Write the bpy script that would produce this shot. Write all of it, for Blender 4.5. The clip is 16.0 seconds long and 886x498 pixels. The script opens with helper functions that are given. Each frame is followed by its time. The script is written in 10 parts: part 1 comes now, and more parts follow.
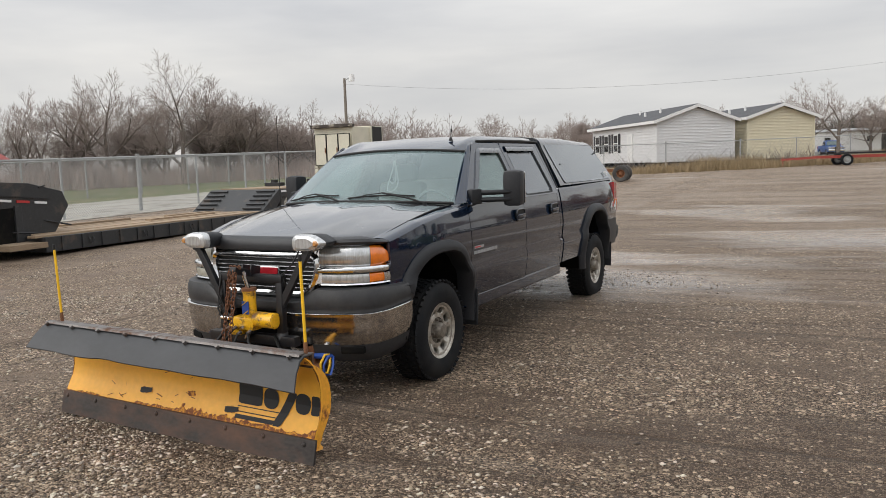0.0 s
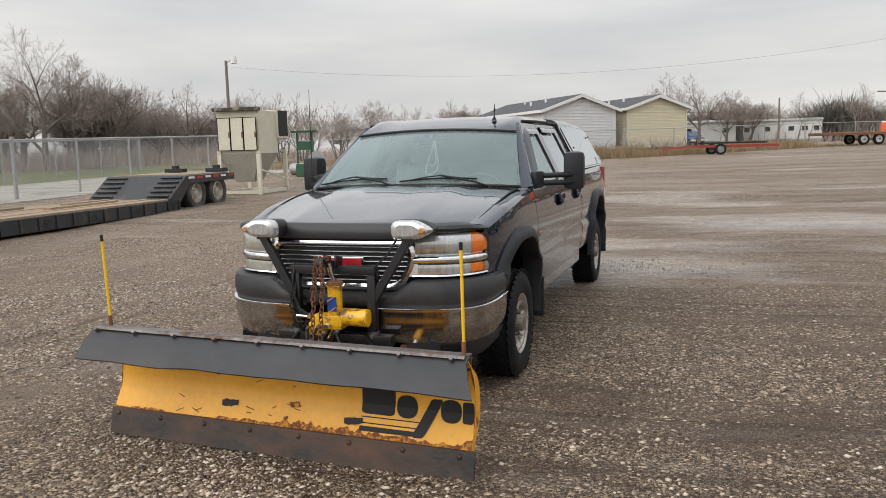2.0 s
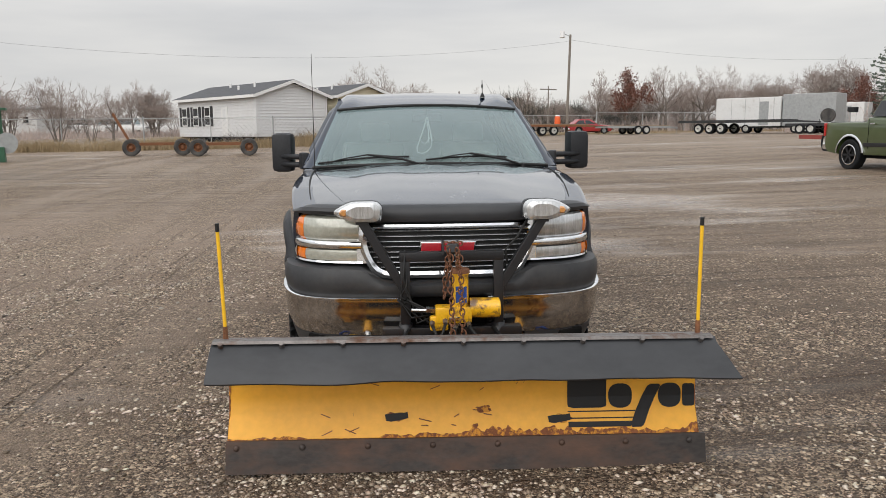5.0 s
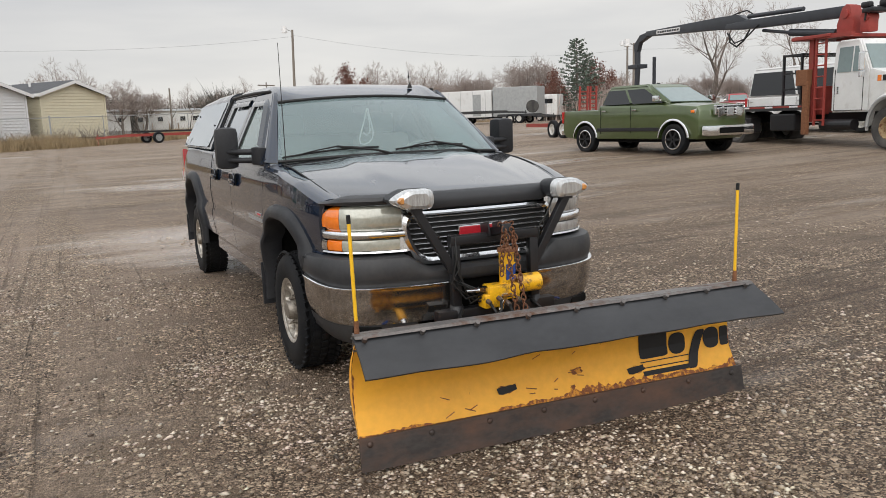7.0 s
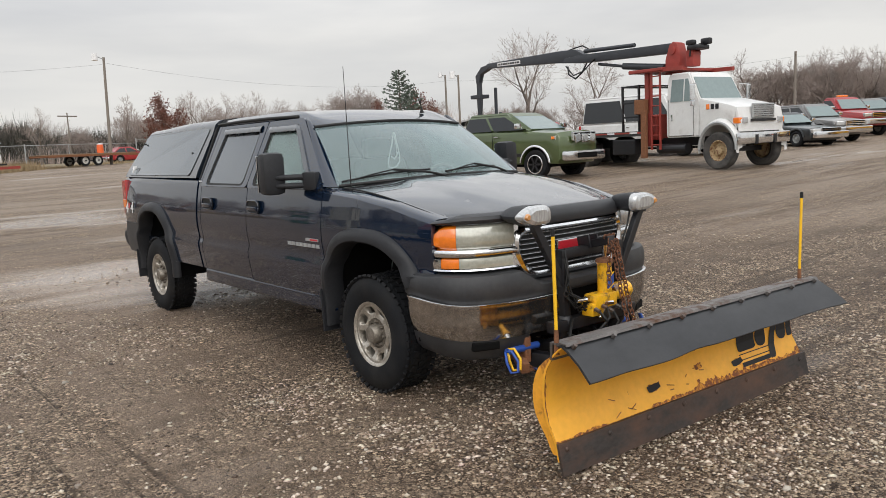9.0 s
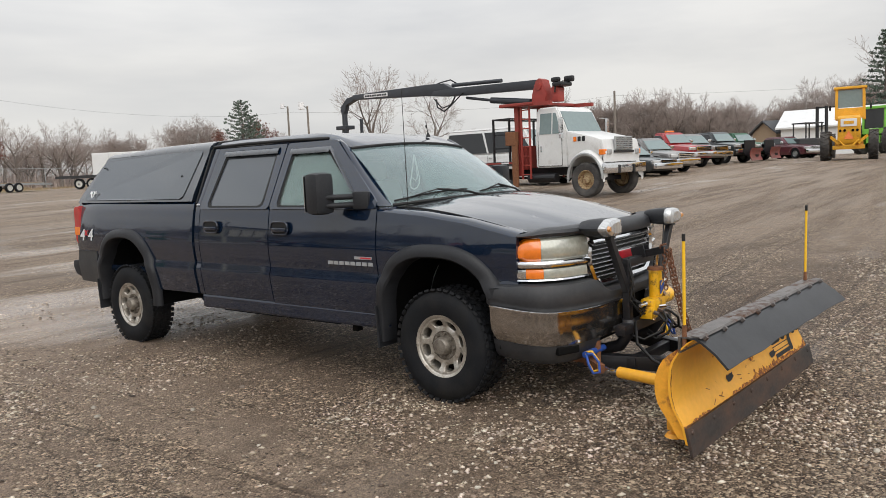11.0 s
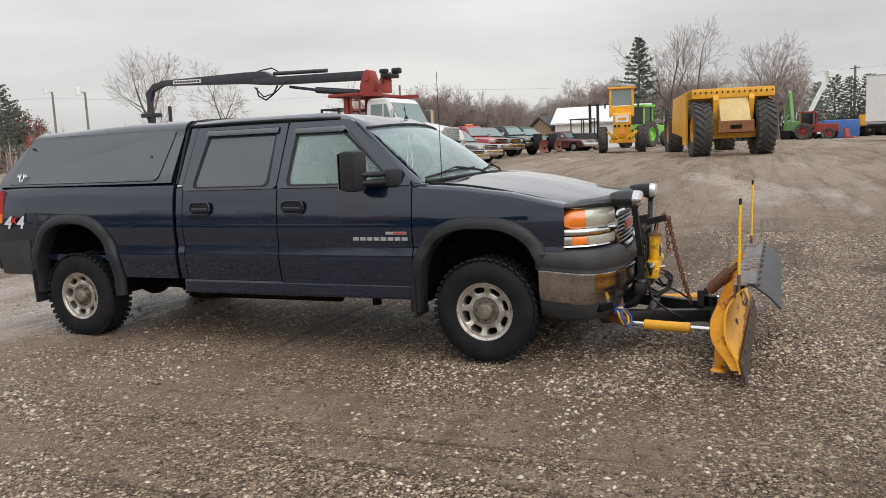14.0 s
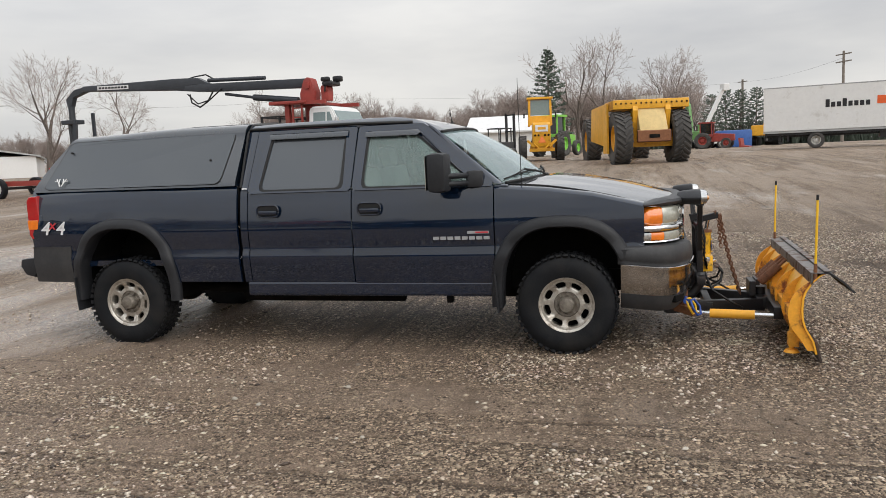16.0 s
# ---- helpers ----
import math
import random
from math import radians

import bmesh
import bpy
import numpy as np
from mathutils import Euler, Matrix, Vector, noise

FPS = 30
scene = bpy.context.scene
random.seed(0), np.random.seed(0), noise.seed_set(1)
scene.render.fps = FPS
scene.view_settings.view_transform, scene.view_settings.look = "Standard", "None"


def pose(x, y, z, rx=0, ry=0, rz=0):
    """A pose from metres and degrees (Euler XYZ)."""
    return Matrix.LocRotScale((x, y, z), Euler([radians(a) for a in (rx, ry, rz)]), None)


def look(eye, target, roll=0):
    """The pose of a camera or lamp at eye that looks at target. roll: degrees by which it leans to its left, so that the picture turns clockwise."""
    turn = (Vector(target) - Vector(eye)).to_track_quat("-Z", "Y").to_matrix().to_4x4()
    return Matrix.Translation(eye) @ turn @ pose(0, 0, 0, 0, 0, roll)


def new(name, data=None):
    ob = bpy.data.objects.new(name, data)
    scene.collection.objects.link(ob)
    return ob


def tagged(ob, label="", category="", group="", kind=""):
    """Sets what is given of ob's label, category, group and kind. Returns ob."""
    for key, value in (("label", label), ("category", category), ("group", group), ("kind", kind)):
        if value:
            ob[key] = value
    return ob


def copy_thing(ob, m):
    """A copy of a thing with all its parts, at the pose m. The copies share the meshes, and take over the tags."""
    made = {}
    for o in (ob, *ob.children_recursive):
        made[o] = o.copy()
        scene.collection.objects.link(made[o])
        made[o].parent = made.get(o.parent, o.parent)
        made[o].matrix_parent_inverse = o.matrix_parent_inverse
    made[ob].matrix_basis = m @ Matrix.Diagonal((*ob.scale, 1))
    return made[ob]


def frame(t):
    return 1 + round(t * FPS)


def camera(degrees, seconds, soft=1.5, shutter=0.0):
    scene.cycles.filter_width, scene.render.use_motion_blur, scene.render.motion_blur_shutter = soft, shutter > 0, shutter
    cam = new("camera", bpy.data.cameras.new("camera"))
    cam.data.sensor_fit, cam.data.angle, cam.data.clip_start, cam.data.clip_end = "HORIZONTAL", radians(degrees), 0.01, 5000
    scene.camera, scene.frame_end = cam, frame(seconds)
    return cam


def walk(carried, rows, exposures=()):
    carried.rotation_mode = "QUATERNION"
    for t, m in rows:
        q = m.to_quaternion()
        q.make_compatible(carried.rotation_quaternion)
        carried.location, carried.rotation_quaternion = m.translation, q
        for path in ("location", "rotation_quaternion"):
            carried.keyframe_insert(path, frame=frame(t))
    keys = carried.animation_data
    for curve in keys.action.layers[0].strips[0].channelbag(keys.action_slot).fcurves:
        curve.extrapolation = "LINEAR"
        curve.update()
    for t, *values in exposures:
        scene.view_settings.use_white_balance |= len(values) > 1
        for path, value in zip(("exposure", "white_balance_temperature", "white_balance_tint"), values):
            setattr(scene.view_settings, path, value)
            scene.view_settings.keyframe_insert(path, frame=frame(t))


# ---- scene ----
cam = camera(59.7, 16.0, 0.5)
METRES, EYE, TILT, LEAN, TURN = 12.611, 1.641, 0.0, 0.0, 28.65
BX, BY = 3.800, -5.127
ROWS = [
    (0.0, 0.0, 0.0, 0.0, -0.2, -6.26, 1.85),
    (0.5, -0.0285, 0.0111, -0.0003, -2.88, -6.62, 1.72),
    (1.0, -0.0608, 0.0181, -0.0004, -5.19, -6.93, 1.5),
    (1.5, -0.0899, 0.0316, -0.0036, -7.39, -7.21, 1.44),
    (2.0, -0.1168, 0.0462, -0.0014, -9.8, -7.4, 1.47),
    (2.5, -0.1486, 0.0584, -0.0012, -12.44, -7.66, 1.29),
    (3.0, -0.177, 0.0757, -0.0041, -15.0, -7.92, 1.06),
    (5.5, -0.3214, 0.1706, -0.0052, -38.89, -8.88, 0.63),
    (6.0, -0.3486, 0.1955, -0.0074, -44.62, -9.23, 0.95),
    (6.5, -0.3797, 0.2176, -0.007, -49.9, -9.32, 1.37),
    (7.0, -0.4069, 0.2389, -0.0057, -54.38, -9.43, 1.96),
    (7.5, -0.4255, 0.2681, -0.0054, -58.41, -9.28, 2.42),
    (8.0, -0.45, 0.294, -0.0058, -61.85, -8.65, 2.76),
    (8.5, -0.4709, 0.3208, -0.005, -65.17, -8.22, 2.79),
    (9.0, -0.4828, 0.353, -0.0045, -68.31, -7.8, 2.65),
    (11.5, -0.5426, 0.4907, -0.0059, -83.81, -5.87, 2.52),
    (12.0, -0.5476, 0.5172, -0.0064, -86.86, -5.98, 2.38),
    (12.5, -0.5589, 0.5398, -0.0078, -89.69, -6.34, 2.21),
    (13.0, -0.5702, 0.5619, -0.007, -92.34, -6.91, 2.01),
    (13.5, -0.5703, 0.584, -0.0091, -94.85, -7.12, 2.03),
    (14.0, -0.5666, 0.6087, -0.0078, -97.15, -7.22, 2.39),
    (14.5, -0.5698, 0.6381, -0.0078, -99.35, -7.13, 2.78),
    (15.0, -0.5682, 0.6649, -0.0085, -101.25, -6.94, 3.12),
    (15.5, -0.5633, 0.6911, -0.007, -102.91, -6.87, 2.99),
    (16.0, -0.5664, 0.7178, -0.0075, -104.33, -6.83, 2.45),
]
walk(cam, [(t, pose(BX, BY, EYE, TILT, LEAN, TURN) @ pose(METRES * x, METRES * y, METRES * z, 90 + pitch, roll, yaw)) for t, x, y, z, yaw, pitch, roll in ROWS])

# ---- world, sun ----
world = bpy.data.worlds.new("overcast_sky")
scene.world = world
world.use_nodes = True
wn, wl = world.node_tree.nodes, world.node_tree.links
wn.clear()
w_out, w_bg = wn.new("ShaderNodeOutputWorld"), wn.new("ShaderNodeBackground")
w_sky, w_mix, w_coord = wn.new("ShaderNodeTexSky"), wn.new("ShaderNodeMixRGB"), wn.new("ShaderNodeTexCoord")
w_map, w_noise, w_ramp = wn.new("ShaderNodeMapping"), wn.new("ShaderNodeTexNoise"), wn.new("ShaderNodeValToRGB")
SUN_HEIGHT, SUN_TURN = 42.0, 215.0
w_sky.sky_type, w_sky.sun_disc = "NISHITA", False
w_sky.sun_elevation, w_sky.sun_rotation = radians(SUN_HEIGHT), radians(SUN_TURN)
w_map.inputs["Scale"].default_value = (1.0, 1.6, 6.5)
w_map.inputs["Rotation"].default_value = (0.0, 0.0, 0.5)
w_noise.inputs["Scale"].default_value = 1.5
w_noise.inputs["Detail"].default_value = 5.0
w_noise.inputs["Roughness"].default_value = 0.52
w_ramp.color_ramp.elements[0].position, w_ramp.color_ramp.elements[0].color = 0.30, (5.95, 5.95, 6.05, 1)
w_ramp.color_ramp.elements[1].position, w_ramp.color_ramp.elements[1].color = 0.66, (8.4, 8.2, 7.9, 1)
w_mix.inputs[0].default_value = 0.93
w_bg.inputs["Strength"].default_value = 0.1
wl.new(w_coord.outputs["Generated"], w_map.inputs["Vector"])
wl.new(w_map.outputs[0], w_noise.inputs["Vector"])
wl.new(w_noise.outputs["Fac"], w_ramp.inputs["Fac"])
wl.new(w_sky.outputs[0], w_mix.inputs[1])
wl.new(w_ramp.outputs[0], w_mix.inputs[2])
# a cloud deck is brighter and cooler overhead than at the horizon
w_xyz, w_up, w_deck, w_mul = wn.new("ShaderNodeSeparateXYZ"), wn.new("ShaderNodeMapRange"), wn.new("ShaderNodeMixRGB"), wn.new("ShaderNodeMixRGB")
w_up.inputs["From Min"].default_value, w_up.inputs["From Max"].default_value = 0.13, 0.62
w_deck.inputs[1].default_value, w_deck.inputs[2].default_value = (1, 1, 1, 1), (1.62, 1.68, 1.75, 1)
w_mul.blend_type, w_mul.inputs[0].default_value = "MULTIPLY", 1.0
wl.new(w_coord.outputs["Generated"], w_xyz.inputs[0])
wl.new(w_xyz.outputs[2], w_up.inputs["Value"])
wl.new(w_up.outputs[0], w_deck.inputs[0])
wl.new(w_mix.outputs[0], w_mul.inputs[1])
wl.new(w_deck.outputs[0], w_mul.inputs[2])
wl.new(w_mul.outputs[0], w_bg.inputs["Color"])
wl.new(w_bg.outputs[0], w_out.inputs["Surface"])

sun = new("sun", bpy.data.lights.new("sun", "SUN"))
sun.data.energy, sun.data.angle, sun.data.color = 1.75, radians(75), (1.0, 0.955, 0.90)
sun.matrix_world = look((0, 0, 30), (30 * math.sin(radians(SUN_TURN)) * -1, 30 * math.cos(radians(SUN_TURN)) * -1, 30 - 30 * math.tan(radians(SUN_HEIGHT))))

# ---- materials ----


def mat(name, color, rough=0.6, metal=0.0, vary=0.25, scale=8.0, bump=0.0, bump_scale=60.0, second=None, second_at=0.62, second_scale=3.0,
        coat=0.0, spec=0.5, stretch=(1, 1, 1), rand=0.0, rough_vary=0.0, second_rough=None, soft=0.06, dist=0.004):
    """Principled material with two scales of colour noise, an optional second colour in patches, and fine relief."""
    m = bpy.data.materials.new(name)
    m.use_nodes = True
    n, l = m.node_tree.nodes, m.node_tree.links
    p = n["Principled BSDF"]
    p.inputs["Metallic"].default_value, p.inputs["Roughness"].default_value = metal, rough
    p.inputs["Specular IOR Level"].default_value = spec
    p.inputs["Coat Weight"].default_value = coat
    p.inputs["Coat Roughness"].default_value = 0.03
    p.inputs["Coat IOR"].default_value = 1.7
    co, mp = n.new("ShaderNodeTexCoord"), n.new("ShaderNodeMapping")
    mp.inputs["Scale"].default_value = stretch
    l.new(co.outputs["Object"], mp.inputs["Vector"])
    a, b = n.new("ShaderNodeTexNoise"), n.new("ShaderNodeTexNoise")
    for t, s in ((a, scale), (b, scale * 9)):
        t.inputs["Scale"].default_value, t.inputs["Detail"].default_value = s, 5.0
        l.new(mp.outputs[0], t.inputs["Vector"])
    add = n.new("ShaderNodeMath")
    add.operation = "ADD"
    l.new(a.outputs["Fac"], add.inputs[0])
    l.new(b.outputs["Fac"], add.inputs[1])
    fac = add.outputs[0]
    if rand:
        info, more = n.new("ShaderNodeObjectInfo"), n.new("ShaderNodeMath")
        more.operation, more.inputs[1].default_value = "MULTIPLY_ADD", rand
        l.new(info.outputs["Random"], more.inputs[0])
        l.new(fac, more.inputs[2])
        fac = more.outputs[0]
    r = n.new("ShaderNodeMapRange")
    r.inputs["From Min"].default_value, r.inputs["From Max"].default_value = 0.6, 1.4 + rand
    r.inputs["To Min"].default_value, r.inputs["To Max"].default_value = 1 - vary, 1 + vary
    l.new(fac, r.inputs["Value"])
    mul = n.new("ShaderNodeVectorMath")
    mul.operation = "SCALE"
    mul.inputs[0].default_value = color
    l.new(r.outputs[0], mul.inputs["Scale"])
    out = mul.outputs[0]
    if second:
        c = n.new("ShaderNodeTexNoise")
        c.inputs["Scale"].default_value, c.inputs["Detail"].default_value, c.inputs["Roughness"].default_value = second_scale, 8.0, 0.65
        l.new(mp.outputs[0], c.inputs["Vector"])
        k, mix = n.new("ShaderNodeMapRange"), n.new("ShaderNodeMixRGB")
        k.inputs["From Min"].default_value, k.inputs["From Max"].default_value = second_at - soft, second_at + soft
        l.new(c.outputs["Fac"], k.inputs["Value"])
        l.new(k.outputs[0], mix.inputs[0])
        l.new(out, mix.inputs[1])
        mix.inputs[2].default_value = (*second, 1)
        out = mix.outputs[0]
        if second_rough is not None:
            q = n.new("ShaderNodeMapRange")
            q.inputs["To Min"].default_value, q.inputs["To Max"].default_value = rough, second_rough
            l.new(k.outputs[0], q.inputs["Value"])
            l.new(q.outputs[0], p.inputs["Roughness"])
    elif rough_vary:
        q = n.new("ShaderNodeMapRange")
        q.inputs["From Min"].default_value, q.inputs["From Max"].default_value = 0.3, 0.7
        q.inputs["To Min"].default_value, q.inputs["To Max"].default_value = max(0.02, rough - rough_vary), rough + rough_vary
        l.new(a.outputs["Fac"], q.inputs["Value"])
        l.new(q.outputs[0], p.inputs["Roughness"])
    l.new(out, p.inputs["Base Color"])
    if bump:
        d, bp = n.new("ShaderNodeTexNoise"), n.new("ShaderNodeBump")
        d.inputs["Scale"].default_value, d.inputs["Detail"].default_value = bump_scale, 6.0
        l.new(mp.outputs[0], d.inputs["Vector"])
        bp.inputs["Strength"].default_value, bp.inputs["Distance"].default_value = bump, dist
        l.new(d.outputs["Fac"], bp.inputs["Height"])
        l.new(bp.outputs[0], p.inputs["Normal"])
    return m


def glass(name, tint, gloss=0.06, ior=1.5, boost=1.0, film=0.0, film_color=(0.42, 0.52, 0.50)):
    """A thin pane: clear or tinted, with a mirror gloss that grows at grazing angles."""
    m = bpy.data.materials.new(name)
    m.use_nodes = True
    n, l = m.node_tree.nodes, m.node_tree.links
    n.remove(n["Principled BSDF"])
    tr, gl, mix, fr = n.new("ShaderNodeBsdfTransparent"), n.new("ShaderNodeBsdfGlossy"), n.new("ShaderNodeMixShader"), n.new("ShaderNodeFresnel")
    tr.inputs["Color"].default_value = (*tint, 1)
    gl.inputs["Roughness"].default_value = gloss
    gl.inputs["Color"].default_value = (0.95, 0.98, 1.0, 1)
    fr.inputs["IOR"].default_value = ior
    k = n.new("ShaderNodeMath")
    k.operation, k.use_clamp = "MULTIPLY", True
    k.inputs[1].default_value = boost
    l.new(fr.outputs[0], k.inputs[0])
    l.new(k.outputs[0], mix.inputs[0])
    l.new(tr.outputs[0], mix.inputs[1])
    l.new(gl.outputs[0], mix.inputs[2])
    out = mix.outputs[0]
    if film:
        # a thin even film: dust and mist, and reflected sky put into its colour
        df, fm = n.new("ShaderNodeBsdfDiffuse"), n.new("ShaderNodeMixShader")
        df.inputs["Color"].default_value = (*film_color, 1)
        fm.inputs[0].default_value = film
        l.new(out, fm.inputs[1])
        l.new(df.outputs[0], fm.inputs[2])
        out = fm.outputs[0]
    l.new(out, n["Material Output"].inputs["Surface"])
    return m


PAINT = mat("black_clearcoat_paint", (0.004, 0.011, 0.027), 0.14, 0.0, 0.25, 3, coat=1.0, spec=0.10)
# real dust flecks; the raised base colour adds the sky's gleam on the hood
HOOD_PAINT = mat("dusty_sky_gleam_hood_paint", (0.030, 0.034, 0.042), 0.16, 0.0, 0.35, 3, coat=1.0, spec=0.6, second=(0.16, 0.165, 0.17), second_at=0.67, second_scale=14, soft=0.03, second_rough=0.6, stretch=(1, 0.35, 1))
CAP_PAINT = mat("black_cap_paint", (0.007, 0.012, 0.020), 0.28, 0.0, 0.2, 4, coat=1.0, spec=0.6, rough_vary=0.06)
BAR_SILVER = mat("satin_silver_bar", (0.33, 0.335, 0.345), 0.26, 0.75, 0.15, 10)
PLASTIC = mat("grey_black_plastic", (0.017, 0.018, 0.021), 0.5, 0, 0.3, 6, bump=0.15, bump_scale=400, rough_vary=0.1, spec=0.36)
BUMPER_PAD = mat("weathered_bumper_plastic", (0.026, 0.027, 0.030), 0.5, 0, 0.3, 5, bump=0.1, bump_scale=250, second=(0.050, 0.049, 0.048), second_at=0.63, second_scale=4, soft=0.15)
DARK = mat("underbody_black", (0.004, 0.004, 0.004), 0.8, 0, 0.4, 6, second=(0.012, 0.010, 0.008), second_at=0.6, spec=0.15)
RUBBER = mat("tyre_rubber", (0.008, 0.009, 0.011), 0.7, 0, 0.35, 9, bump=0.2, bump_scale=90, second=(0.019, 0.018, 0.017), second_at=0.6, second_scale=5, soft=0.15, spec=0.22)
SEAL = mat("black_rubber_seal", (0.005, 0.005, 0.005), 0.6, 0, 0.2)
CHROME = mat("chrome", (0.75, 0.76, 0.77), 0.12, 1.0, 0.12, 8, rough_vary=0.06)
WORN_CHROME = mat("worn_grey_chrome", (0.44, 0.42, 0.40), 0.13, 0.97, 0.3, 4, rough_vary=0.1, second=(0.42, 0.31, 0.21), second_at=0.70, second_scale=1.6, second_rough=0.28, soft=0.03, bump=0.03, bump_scale=30)
ALLOY = mat("dull_cast_alloy", (0.50, 0.47, 0.42), 0.38, 0.75, 0.3, 14, second=(0.20, 0.16, 0.12), second_at=0.62, second_scale=12, soft=0.12, second_rough=0.7)
ALLOY_DULL = mat("dirty_wheel_hub", (0.26, 0.235, 0.20), 0.5, 0.6, 0.35, 18, second=(0.09, 0.07, 0.055), second_at=0.58, second_scale=14, soft=0.12)
LENS = mat("cloudy_clear_lens", (0.42, 0.425, 0.365), 0.12, 0.2, 0.22, 5, coat=1.0, bump=0.2, bump_scale=40, dist=0.004)
LENS_CLEAR = mat("clear_faceted_lens", (0.52, 0.53, 0.53), 0.08, 0.5, 0.4, 16, coat=1.0, bump=0.4, bump_scale=26, dist=0.005, stretch=(5, 1, 0.6))
AMBER = mat("amber_lens", (0.85, 0.20, 0.012), 0.15, 0.0, 0.15, 30, coat=1.0)
AMBER_BULB = mat("pale_amber_bulb", (0.55, 0.24, 0.06), 0.2, 0.0, 0.2, 30, coat=1.0)
RED_LENS = mat("red_lens", (0.42, 0.012, 0.012), 0.15, 0.0, 0.2, 30, coat=1.0)
RED_BADGE = mat("red_badge", (0.40, 0.02, 0.03), 0.25, 0.0, 0.15, 10, coat=0.6)
WHITE_DECAL = mat("white_decal", (0.72, 0.72, 0.72), 0.4, 0.0, 0.1)
GREY_DECAL = mat("silver_decal", (0.42, 0.43, 0.44), 0.35, 0.4, 0.1)
RED_DECAL = mat("red_decal", (0.50, 0.03, 0.04), 0.4, 0.0, 0.1)
BLUE_PAINT = mat("blue_paint", (0.02, 0.07, 0.32), 0.45, 0.0, 0.3, 12)
W_GLASS = glass("windscreen_glass", (0.55, 0.68, 0.66), 0.03, 1.5, 1.5, 0.27, (0.44, 0.57, 0.58))
# door and tinted panes: bright sky put in as the film's colour
S_GLASS = glass("door_glass", (0.66, 0.75, 0.73), 0.02, 1.5, 1.3, 0.13, (0.46, 0.58, 0.55))
T_GLASS = glass("tinted_glass", (0.03, 0.034, 0.04), 0.03, 1.5, 2.2, 0.24, (0.19, 0.215, 0.25))
CABIN = mat("grey_cabin_trim", (0.20, 0.21, 0.20), 0.8, 0, 0.2, 8, bump=0.1, bump_scale=200)
SEAT = mat("light_grey_leather", (0.42, 0.42, 0.40), 0.5, 0, 0.2, 8, bump=0.1, bump_scale=120)
P_YELLOW = mat("chipped_yellow_paint", (0.86, 0.42, 0.035), 0.42, 0, 0.1, 3, bump=0.06, bump_scale=40, second=(0.28, 0.085, 0.03), second_at=0.705, second_scale=3.5, soft=0.02, second_rough=0.85)
P_YELLOW_BACK = mat("rust_streaked_yellow_paint", (0.80, 0.36, 0.03), 0.5, 0, 0.2, 4, bump=0.1, bump_scale=40, second=(0.22, 0.07, 0.025), second_at=0.58, second_scale=6, soft=0.05, second_rough=0.9)
RUST = mat("brown_rust", (0.20, 0.085, 0.04), 0.9, 0, 0.5, 20, bump=0.4, bump_scale=90)
RUST_PATCH = mat("orange_rust_stain", (0.20, 0.07, 0.028), 0.85, 0, 0.5, 25, bump=0.3, bump_scale=120, second=(0.62, 0.27, 0.035), second_at=0.53, second_scale=38, soft=0.05)
STEEL = mat("worn_dark_steel", (0.052, 0.045, 0.042), 0.55, 0.35, 0.4, 6, bump=0.3, bump_scale=60, second=(0.125, 0.070, 0.048), second_at=0.53, second_scale=5, soft=0.12, stretch=(0.5, 1, 1))
BELT = mat("black_rubber_belting", (0.020, 0.021, 0.024), 0.48, 0, 0.3, 3, bump=0.25, bump_scale=25, second=(0.042, 0.043, 0.046), second_at=0.6, second_scale=2.5, soft=0.2, stretch=(0.6, 1, 1))
P_BLACK = mat("black_frame_paint", (0.010, 0.010, 0.012), 0.42, 0, 0.3, 8, second=(0.07, 0.04, 0.025), second_at=0.7, second_scale=9)
P_YEL2 = mat("pump_yellow_paint", (0.84, 0.46, 0.015), 0.35, 0, 0.15, 9, coat=0.3, second=(0.16, 0.08, 0.03), second_at=0.58, second_scale=16)
STAKE = mat("marker_yellow_plastic", (0.86, 0.50, 0.02), 0.4, 0, 0.1, 10)
CHAIN_RUST = mat("rusty_chain", (0.17, 0.075, 0.04), 0.8, 0.3, 0.5, 30, bump=0.3, bump_scale=200)
WORN_STEEL = mat("worn_bare_steel_strip", (0.17, 0.155, 0.147), 0.42, 0.7, 0.35, 10, bump=0.15, bump_scale=60, second=(0.13, 0.07, 0.045), second_at=0.57, second_scale=7, soft=0.08, second_rough=0.8)
BLACK_LOGO = mat("black_vinyl", (0.006, 0.006, 0.007), 0.6, 0, 0.2)

# ---- mesh helpers ----


def part(name, bm, material, parent=None, label="", smooth=None):
    """One mesh object from a bmesh; smooth: angle in degrees under which edges are shaded round."""
    me = bpy.data.meshes.new(name)
    if smooth is not None:
        lim = radians(smooth)
        for f in bm.faces:
            f.smooth = True
        for e in bm.edges:
            e.smooth = len(e.link_faces) == 2 and e.calc_face_angle(0) < lim
    bm.to_mesh(me)
    bm.free()
    for m in material if isinstance(material, (list, tuple)) else (material,):
        me.materials.append(m)
    ob = new(name, me)
    if parent is not None:
        ob.parent = parent
    if label:
        ob["label"] = label
    return ob


def thing(name, x, y, z, rz=0.0, label="", category="", group="", kind=""):
    ob = new(name)
    ob.matrix_world = pose(x, y, z, 0, 0, rz)
    return tagged(ob, label, category, group, kind)


def box(bm, c, s, rot=None, bevel=0.0):
    """A box with centre c and full size s."""
    m = Matrix.Translation(c) @ (rot.to_4x4() if rot else Matrix()) @ Matrix.Diagonal((*s, 1))
    vs = bmesh.ops.create_cube(bm, size=1, matrix=m)["verts"]
    if bevel:
        es = list({e for v in vs for e in v.link_edges})
        bmesh.ops.bevel(bm, geom=es, offset=bevel, segments=2, profile=0.6, affect="EDGES")
    return bm


